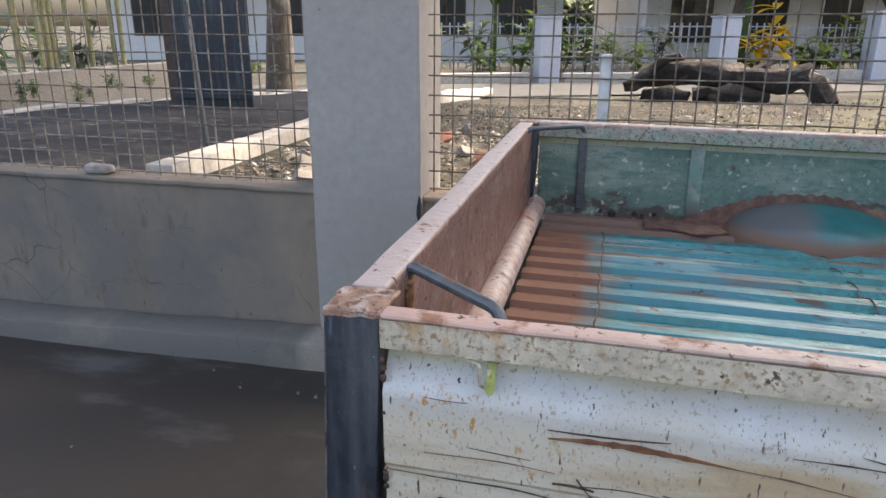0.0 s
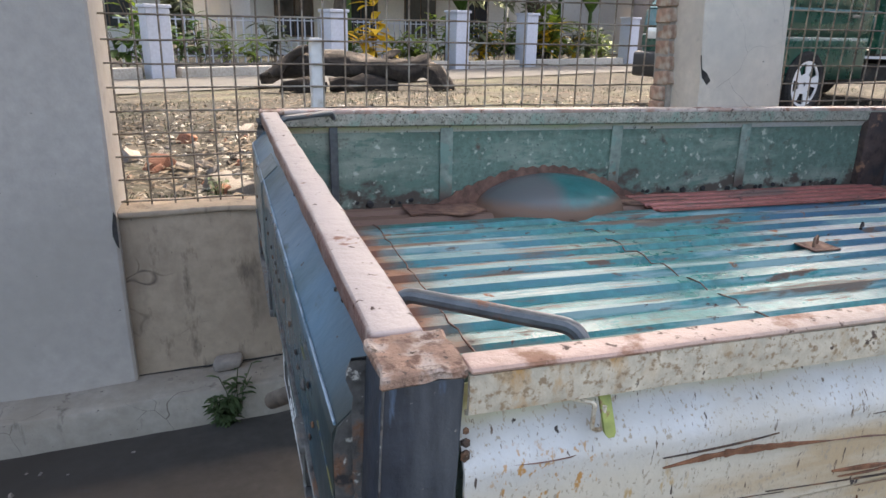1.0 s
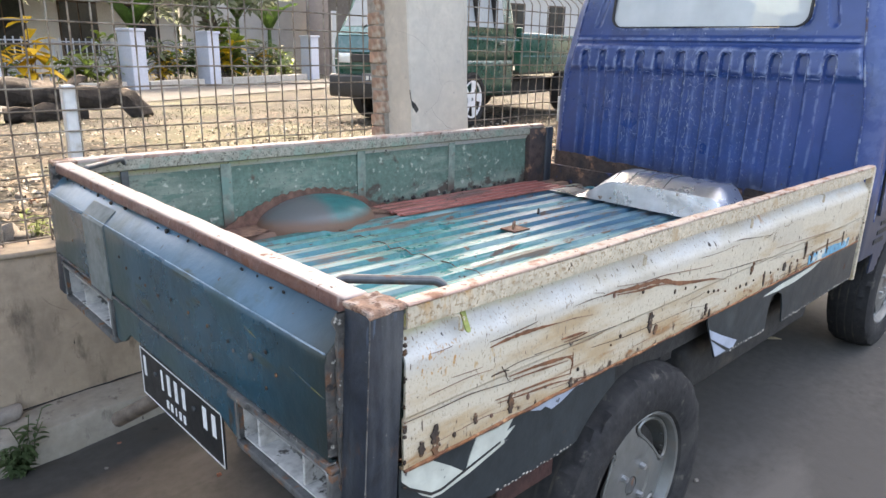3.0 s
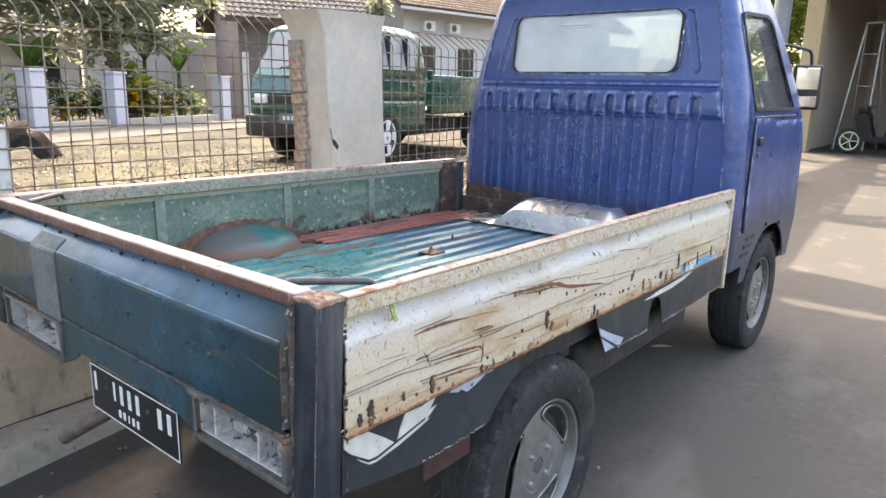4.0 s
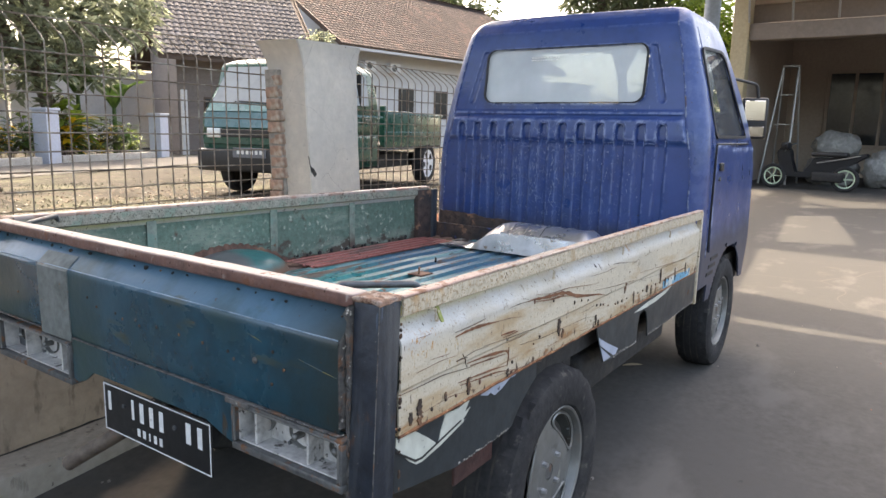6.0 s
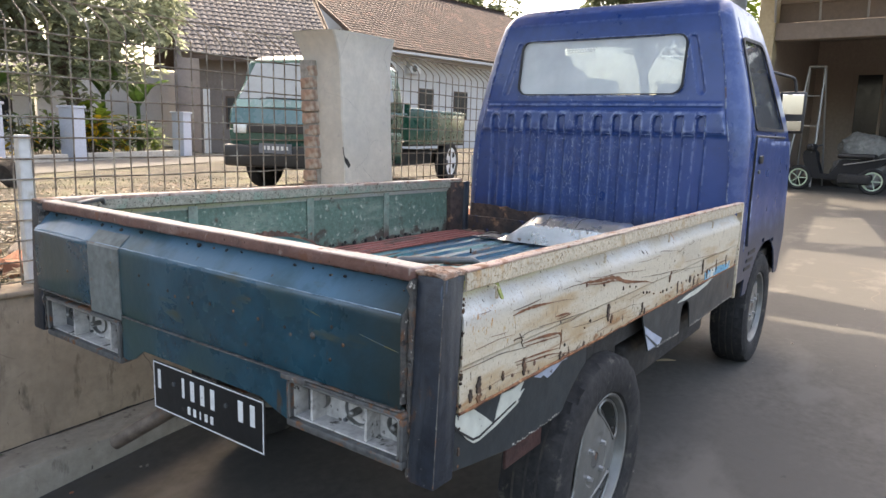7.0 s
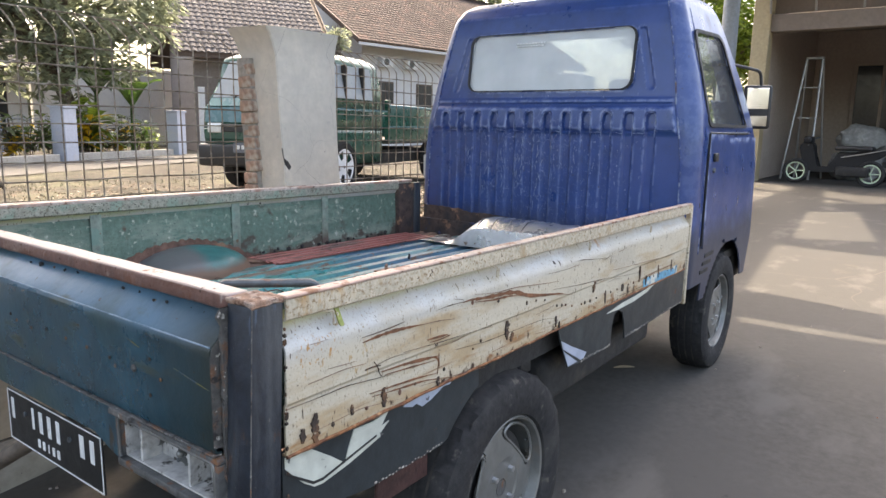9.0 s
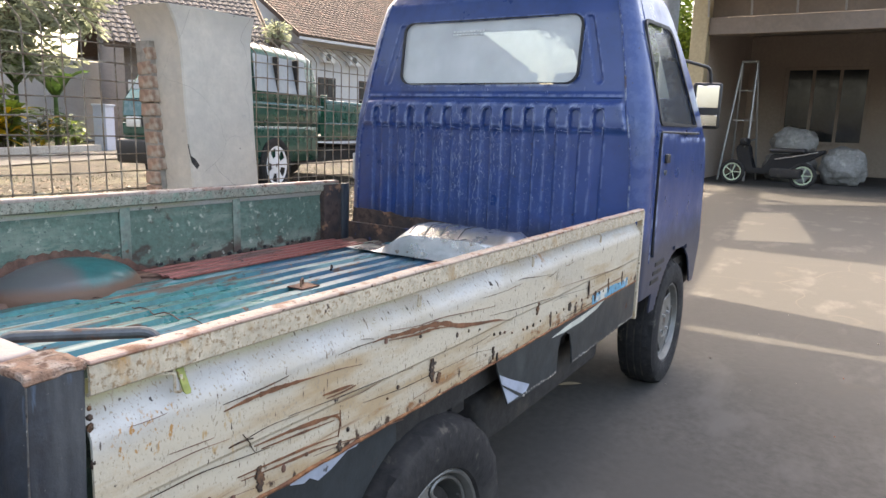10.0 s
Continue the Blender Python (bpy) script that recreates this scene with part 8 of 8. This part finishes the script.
solid("garden_wall", box((11.4, 27.2, -0.1), (18.4, 27.4, 3.3), 0.01, 1), m_house_white, "pale garden wall between the houses", "wall", kind="structure")


# ---------- trees ----------
def tree(name, x, y, base, trunk_h, crown_c, crown_r, n_leaf, mat, seed, label, leaf=0.22, trunk_r=0.16):
    rg = random.Random(seed)
    tr = thing(name, label, "tree", at=Matrix.Translation((x, y, base)))
    bm = bmesh.new()
    top = Vector((rg.uniform(-0.3, 0.3), rg.uniform(-0.3, 0.3), trunk_h))
    add_tube(bm, [(0, 0, -0.1), (0.05, 0.02, trunk_h * 0.4), top], 0.2, 12, [trunk_r * 1.4, trunk_r, trunk_r * 0.8])
    tips = []
    for k in range(13):
        a_ = k * 2.399 + rg.uniform(-0.3, 0.3)
        el = rg.uniform(0.15, 1.2)
        d = Vector((math.cos(a_) * math.cos(el), math.sin(a_) * math.cos(el), math.sin(el)))
        end = Vector((crown_c[0] + d.x * crown_r[0] * 0.85, crown_c[1] + d.y * crown_r[1] * 0.85, crown_c[2] + (d.z - 0.35) * crown_r[2] * 0.9))
        mid = top.lerp(end, 0.5) + Vector((0, 0, 0.15 * crown_r[2]))
        add_tube(bm, [top * 0.92, mid, end], 0.1, 7, [trunk_r * 0.6, trunk_r * 0.35, 0.02])
        tips += [mid.lerp(end, t) for t in (0.2, 0.6, 1.0)]
    part("trunk", bm, m_bark, tr, "tapered bark trunk with limbs", True)
    verts, faces = [], []
    clumps = []
    for k in range(int(n_leaf / 26)):
        if k < len(tips):
            c_ = tips[k]
        else:
            while True:
                v = Vector((rg.uniform(-1, 1), rg.uniform(-1, 1), rg.uniform(-1, 1)))
                if 0.25 < v.length < 1.0 + 0.12 * noise.noise(v * 3):
                    break
            c_ = Vector((crown_c[0] + v.x * crown_r[0], crown_c[1] + v.y * crown_r[1], crown_c[2] + v.z * crown_r[2]))
        clumps.append(c_)
    for c_ in clumps:
        axis = Vector((rg.uniform(-1, 1), rg.uniform(-1, 1), rg.uniform(-0.4, 0.6))).normalized()
        for j in range(26):
            a_, dz = rg.uniform(0, math.tau), rg.uniform(-0.9, 0.5)
            d = Vector((math.cos(a_), math.sin(a_), dz)).normalized()
            p = c_ + axis * rg.uniform(-0.25, 0.25) + d * rg.uniform(0.02, 0.28)
            l, w = leaf * rg.uniform(0.7, 1.3), leaf * 0.15
            side = d.cross(Vector((rg.uniform(-1, 1), rg.uniform(-1, 1), rg.uniform(-1, 1)))).normalized() * w
            s = len(verts)
            verts += [p, p + d * l * 0.45 + side, p + d * l + Vector((0, 0, -0.1 * l)), p + d * l * 0.45 - side]
            faces.append((s, s + 1, s + 2, s + 3))
    me = bpy.data.meshes.new("crown")
    me.from_pydata(verts, [], faces)
    me.materials.append(mat)
    cr_ = new("crown", me)
    cr_.parent = tr
    tagged(cr_, "crown of many small leaves", kind="stuff")
    return tr


tree("mango_tree", 9.6, 20.4, 0.05, 2.2, (-0.7, -0.3, 4.6), (3.7, 2.6, 3.1), 10500, m_leaf, 1, "dense dark green mango tree over the garden", 0.36, 0.24)
tree("mango_tree", 3.2, 19.8, 0.05, 2.8, (0, 0, 5.4), (4.6, 3.4, 3.2), 13500, m_leaf, 2, "tall dark green tree over the garden", 0.36, 0.24)
tree("far_tree", 30, 33, 0, 4, (0, 0, 9.5), (6, 4, 5.0), 9000, m_leaf_b, 5, "hazy tree behind the white house", 0.6, 0.25)
for k_, (xx, yy, hh) in enumerate(((-18, 34, 3.2), (-11, 36, 3.8), (-4, 36, 3.0), (2, 37, 3.6), (8, 36, 3.2), (13, 36, 4.0), (18, 38, 3.4))):
    tree("far_tree", xx, yy, 0, 1.2, (0, 0, hh * 0.62), (4.6, 2.2, hh * 0.6), 5200, m_leaf, 60 + k_, "hazy low tree behind the gardens", 0.5, 0.14)
tree("far_tree", 42, 30, 0, 4, (0, 0, 9.0), (7, 4, 5.0), 9000, m_leaf_b, 6, "hazy tree behind the white house", 0.6, 0.25)
tree("roof_tree", 19.2, 19.0, 0.05, 3.4, (0, 0, 4.5), (0.34, 0.34, 0.75), 380, m_leaf, 7, "yellow-green tree beside the dark roof", 0.24, 0.06)
tree("front_tree", 24.5, 8.4, 0.0, 3.6, (0, 0, 7.2), (3.4, 2.8, 3.0), 12000, m_leaf_b, 8, "tree beside the garage behind the cab", 0.34, 0.2)
tree("garage_tree", 22.0, 5.1, 0.0, 1.8, (0, 0, 3.6), (1.2, 1.2, 2.7), 5200, m_leaf_lit, 18, "bright slender tree beside the garage", 0.3, 0.1)
# the crown is out of view, spread wide to shade the lane
tree("lane_tree", -5.5, 10.7, 0.1, 3.4, (3.3, -2.2, 7.4), (4.4, 4.6, 2.0), 20000, m_leaf_b, 9, "tree beside the asphalt lane with an unseen crown that shades it", 0.3, 0.2)
small_plant("garage_shrub", 19.5, 5.2, -0.02, 2.6, 12, m_leaf_lit, "bright shrub beside the garage column", 15, 0.3)

# dark post and pole by the asphalt lane
solid("gate_column", box((-3.92, 5.30, LOT - 0.25), (-3.66, 5.55, 3.6), 0.02, 2), m_wood_trim, "tall dark brown gate column beside the lane", "column")
leafg = thing("metal_gate", "dark sheet steel gate leaf standing open over the lane", "gate")
part("panel", box((-3.60, 4.98, 0.44), (-2.86, 5.01, 3.4), 0.004, 1), m_post_dark, leafg)
for z in (0.52, 1.6, 3.3):
    part("gate_frame", box((-3.62, 4.95, z), (-2.84, 4.98, z + 0.05), 0.004, 1), m_post_dark, leafg)
solid("pole", cyl((-1.84, 2.66, LOT - 0.05), (-2.02, 2.72, 3.4), 0.014, seg=12), m_dark_tube, "thin grey leaning pole", "pole", smooth=True)
solid("lane_wall", box((-5.95, 2.0, 0.1), (-5.80, 9.6, 0.66), 0.012, 2), m_mortar, "low grey wall beside the lane", "wall", kind="structure")
for k in range(9):   # bamboo stems beyond the low wall
    bx, by = -6.5 + rnd.uniform(-0.5, 0.5), 6.9 + rnd.uniform(-0.5, 0.6)
    solid("bamboo_stem", tube([(bx, by, 0.1), (bx + 0.02, by, 1.6), (bx + rnd.uniform(-0.15, 0.15), by, 3.6)], 0.03, 8, [0.034, 0.030, 0.022]), m_bamboo, "tall yellow-green bamboo stem", "bamboo", "bamboo stems beyond the lane", smooth=True)
for k in range(34):
    small_plant("verge_plant", -4.95 + rnd.uniform(-0.55, 0.55), 2.2 + 0.22 * k, 0.44, rnd.uniform(0.08, 0.2), 9, (m_leaf_lit, m_weed)[k % 2], "low green plants on the lane verge", 400 + k, 0.4)
for k in range(8):
    small_plant("garden_plant", -6.4 - rnd.uniform(0, 1.5), 4.0 + 0.8 * k, 0.35, rnd.uniform(0.5, 1.1), 8, (m_leaf_b, m_banana)[k % 2], "leafy shrub behind the low lane wall", 430 + k, 0.3)

# ---------- garage ----------
GX = 16.6
solid("garage_column", box((GX, 2.82, -0.1), (GX + 0.42, 3.18, 4.6), 0.01, 1), m_yellow_wall, "ochre painted garage column", "column", kind="structure")
solid("wall_garage_left", box((GX + 0.42, 2.92, -0.1), (24.0, 3.20, 4.6)), m_garage_dark, "brown garage side wall", "wall", kind="structure")
solid("wall_garage_back", box((24.0, -9.0, -0.1), (24.25, 3.20, 4.6)), m_garage_dark, "brown garage back wall", "wall", kind="structure")
solid("wall_garage_right", box((GX, -9.2, -0.1), (24.25, -9.0, 4.6)), m_garage_dark, "garage side wall", "wall", kind="structure")
solid("garage_ceiling", box((GX + 0.425, -9.0, 4.2), (23.995, 2.915, 4.35)), m_garage_dark, "dim garage ceiling", "ceiling", kind="structure")
solid("garage_beam", box((GX + 0.1, -9.0, 3.36), (GX + 0.42, 2.82, 3.74), 0.01, 1), m_beam, "brown concrete beam over the garage mouth", "beam", kind="structure")
solid("garage_lintel", box((GX + 0.43, -9.0, 3.40), (GX + 0.60, 2.91, 4.19)), m_beam, "brown wall above the beam", "wall", kind="structure")
cnp = thing("garage_canopy", "tiled canopy roof over the garage mouth", "roof")
tile_roof(cnp, (GX - 0.32, 3.0, 4.38), (0, -1, 0), (0.93, 0, 0.36), 48, 3, m_tile_red)
part("rafter_board", poly([(GX - 0.32, 3.0, 4.42), (GX - 0.32, -9.0, 4.42), (GX + 0.3, -9.0, 4.67), (GX + 0.3, 3.0, 4.67)], 0.03, (0, 0, 1)), m_wood_trim, cnp)
for k in range(10):
    y = 2.8 - 0.9 * k
    part("truss_bar", box((GX - 0.30, y, 4.26), (GX + 0.1, y + 0.05, 4.32)), m_alu, cnp)
    part("truss_bar", poly([(GX - 0.05, y, 3.74), (GX, y, 3.74), (GX - 0.20, y, 4.25), (GX - 0.25, y, 4.25)], 0.04, (0, 1, 0)), m_alu, cnp)
solid("round_column", cyl((GX - 1.5, 3.29, -0.1), (GX - 1.5, 3.29, 5.2), 0.165, seg=24), material("slate_grey_column", (0.27, 0.30, 0.33), 0.5, 0, (15, 0.08), (("spot", 2, 0.5, 0.7, (0.22, 0.245, 0.27), 0.6),), ((60, 0.1),)), "round grey column before the garage", "column", kind="structure", smooth=True)
gw = thing("window_garage", "tall dark three-part window in the garage", "window", kind="structure")
part("window_frame", box((23.93, -0.45, 0.9), (23.998, 1.85, 3.25), 0.01, 1), m_garage_dark, gw)
for k in range(3):
    part("pane", box((23.90, -0.36 + 0.73 * k, 1.0), (23.928, 0.28 + 0.73 * k, 3.15)), m_window_dark, gw)
solid("garage_door", box((23.92, -2.6, 0.0), (23.998, -1.3, 2.3), 0.01, 1), m_wood_trim, "dark door at the back of the garage", "door", kind="structure")


ladder = thing("step_ladder", "aluminium step ladder standing in the garage", "ladder")
LX, LY = 18.2, 1.80
for dy in (0.0, 0.62):
    part("rail", tube([(LX, LY + dy * 1.0 + 0.15, 0.0), (LX + 0.25, LY + 0.31 + (dy - 0.31) * 0.55, 2.9)], 0.028, 6), m_alu, ladder)
    part("rail", tube([(LX + 0.95, LY + dy * 1.0 + 0.0, 0.0), (LX + 0.33, LY + 0.31 + (dy - 0.31) * 0.55, 2.9)], 0.024, 6), m_alu, ladder)
for t in (0.51, 0.76):
    w = 0.31 * (1 - 0.45 * t)
    part("tread", box((LX + 0.25 * t - 0.03, LY + 0.31 - w, 2.9 * t), (LX + 0.25 * t + 0.06, LY + 0.31 + w, 2.9 * t + 0.025)), m_alu, ladder)
part("top_step", box((LX + 0.2, LY + 0.12, 2.89), (LX + 0.4, LY + 0.50, 2.94), 0.01, 1), m_alu, ladder)

moto = thing("scooter", "black scooter with pale green wheel rims in the garage", "motorcycle", at=pose(17.0, 2.05, 0, 0, 0, -100))
# local: x from the front wheel to the rear
for x in (0.0, 1.52):
    wh = new("wheel")
    wh.parent = moto
    wh.matrix_basis = Matrix.Translation((x, 0, 0.28))
    part("tyre", tube([(0.245 * math.cos(k * math.tau / 36), 0, 0.245 * math.sin(k * math.tau / 36)) for k in range(37)], 0.042, 8), m_tyre, wh, smooth=True)
    part("rim", tube([(0.195 * math.cos(k * math.tau / 36), 0, 0.195 * math.sin(k * math.tau / 36)) for k in range(37)], 0.020, 8), m_green_rim, wh, "pale green rim", True)
    for k in range(5):
        a_ = k * math.tau / 5
        part("spoke", tube([(0, 0, 0), (0.19 * math.cos(a_), 0, 0.19 * math.sin(a_))], 0.012, 6), m_green_rim, wh)
part("front_fork", tube([(0, 0.07, 0.28), (0.18, 0.05, 0.75), (0.26, 0.0, 0.98)], 0.03, 8), m_dark_tube, moto)
bodyb = poly([(x_, 0.0, z_) for x_, z_ in ((0.30, 0.27), (0.80, 0.27), (1.00, 0.33), (1.30, 0.45), (1.60, 0.60), (1.92, 0.80), (1.90, 0.86), (1.55, 0.80), (1.15, 0.74), (0.84, 0.74), (0.76, 0.56), (0.66, 0.37), (0.44, 0.37), (0.36, 0.60), (0.33, 0.90), (0.16, 0.98), (0.02, 0.84), (0.08, 0.60), (0.18, 0.44))], 0.22, (0, 1, 0))
bmesh.ops.bevel(bodyb, geom=[e_ for e_ in bodyb.edges], offset=0.025, segments=2, affect="EDGES")
part("body", bodyb, m_moto, moto, "black step-through body with a rising tail", True)
part("side_trim", tube([(0.95, -0.125, 0.62), (1.35, -0.128, 0.70), (1.80, -0.10, 0.81)], 0.012, 6), m_alu, moto, "silver side trim")
part("engine", box((0.85, -0.13, 0.20), (1.50, 0.13, 0.42), 0.05, 3), m_black, moto, smooth=True)
part("seat", box((0.80, -0.13, 0.76), (1.55, 0.13, 0.87), 0.045, 3), m_black_plastic, moto, smooth=True)
part("handlebar", tube([(0.34, -0.34, 1.04), (0.27, -0.12, 1.00), (0.27, 0.12, 1.00), (0.34, 0.34, 1.04)], 0.018, 8), m_dark_tube, moto)
part("head_cowl", box((0.14, -0.14, 0.90), (0.32, 0.14, 1.06), 0.05, 3), m_moto, moto, smooth=True)


def sack(x, y, z, sx, sy, sz, seed):
    bm = bmesh.new()
    bmesh.ops.create_icosphere(bm, subdivisions=4, radius=1.0)
    for v in bm.verts:
        v.co *= 1 + 0.22 * noise.noise(v.co * 2.2 + Vector((seed, 0, 0))) + 0.16 * noise.noise(v.co * 5 + Vector((seed, 0, 0))) + 0.09 * noise.noise(v.co * 11 + Vector((0, seed, 0)))
        v.co = Vector((math.copysign(abs(v.co.x) ** 0.75, v.co.x) * sx, math.copysign(abs(v.co.y) ** 0.75, v.co.y) * sy, max(-0.85, v.co.z) * sz))
    return solid("plastic_sack", bm, m_sack, "bulging translucent white plastic sack", "sack", "sacks in the garage", smooth="all", at=Matrix.Translation((x, y, z)))


sack(19.2, 1.05, 0.36, 0.5, 0.60, 0.42, 1)
sack(19.3, 1.0, 0.98, 0.42, 0.52, 0.36, 2)
sack(19.0, -0.15, 0.42, 0.5, 0.50, 0.48, 3)
solid("fallen_leaf", (lambda b: (leaf_blade(b, (2.42, 0.42, 0.006), (0.5, -0.7, 0.05), 0.10, 0.035, 0.0, 0.3), b)[1])(bmesh.new()), material("pale_dry_leaf", (0.50, 0.40, 0.25), 0.8, 0, (30, 0.1), (), ()), "dry pale leaf on the driveway", "leaf")
# pebbles and grit on the driveway
for k in range(60):
    x, y = rnd.uniform(-1.5, 5), rnd.choice((rnd.uniform(-0.8, 1.6), 1.6 - abs(rnd.gauss(0, 0.15))))
    s = rnd.uniform(0.004, 0.014)
    ob = new("pebble", stone_me[rnd.randrange(5)])
    ob.matrix_basis = pose(x, y, drive_z(x, y) + s * 0.2, rnd.uniform(0, 360), 0, rnd.uniform(0, 360)) @ Matrix.Diagonal((s, s, s, 1))
    tagged(ob, "small pebble on the concrete driveway", "stone", "grit on the driveway")
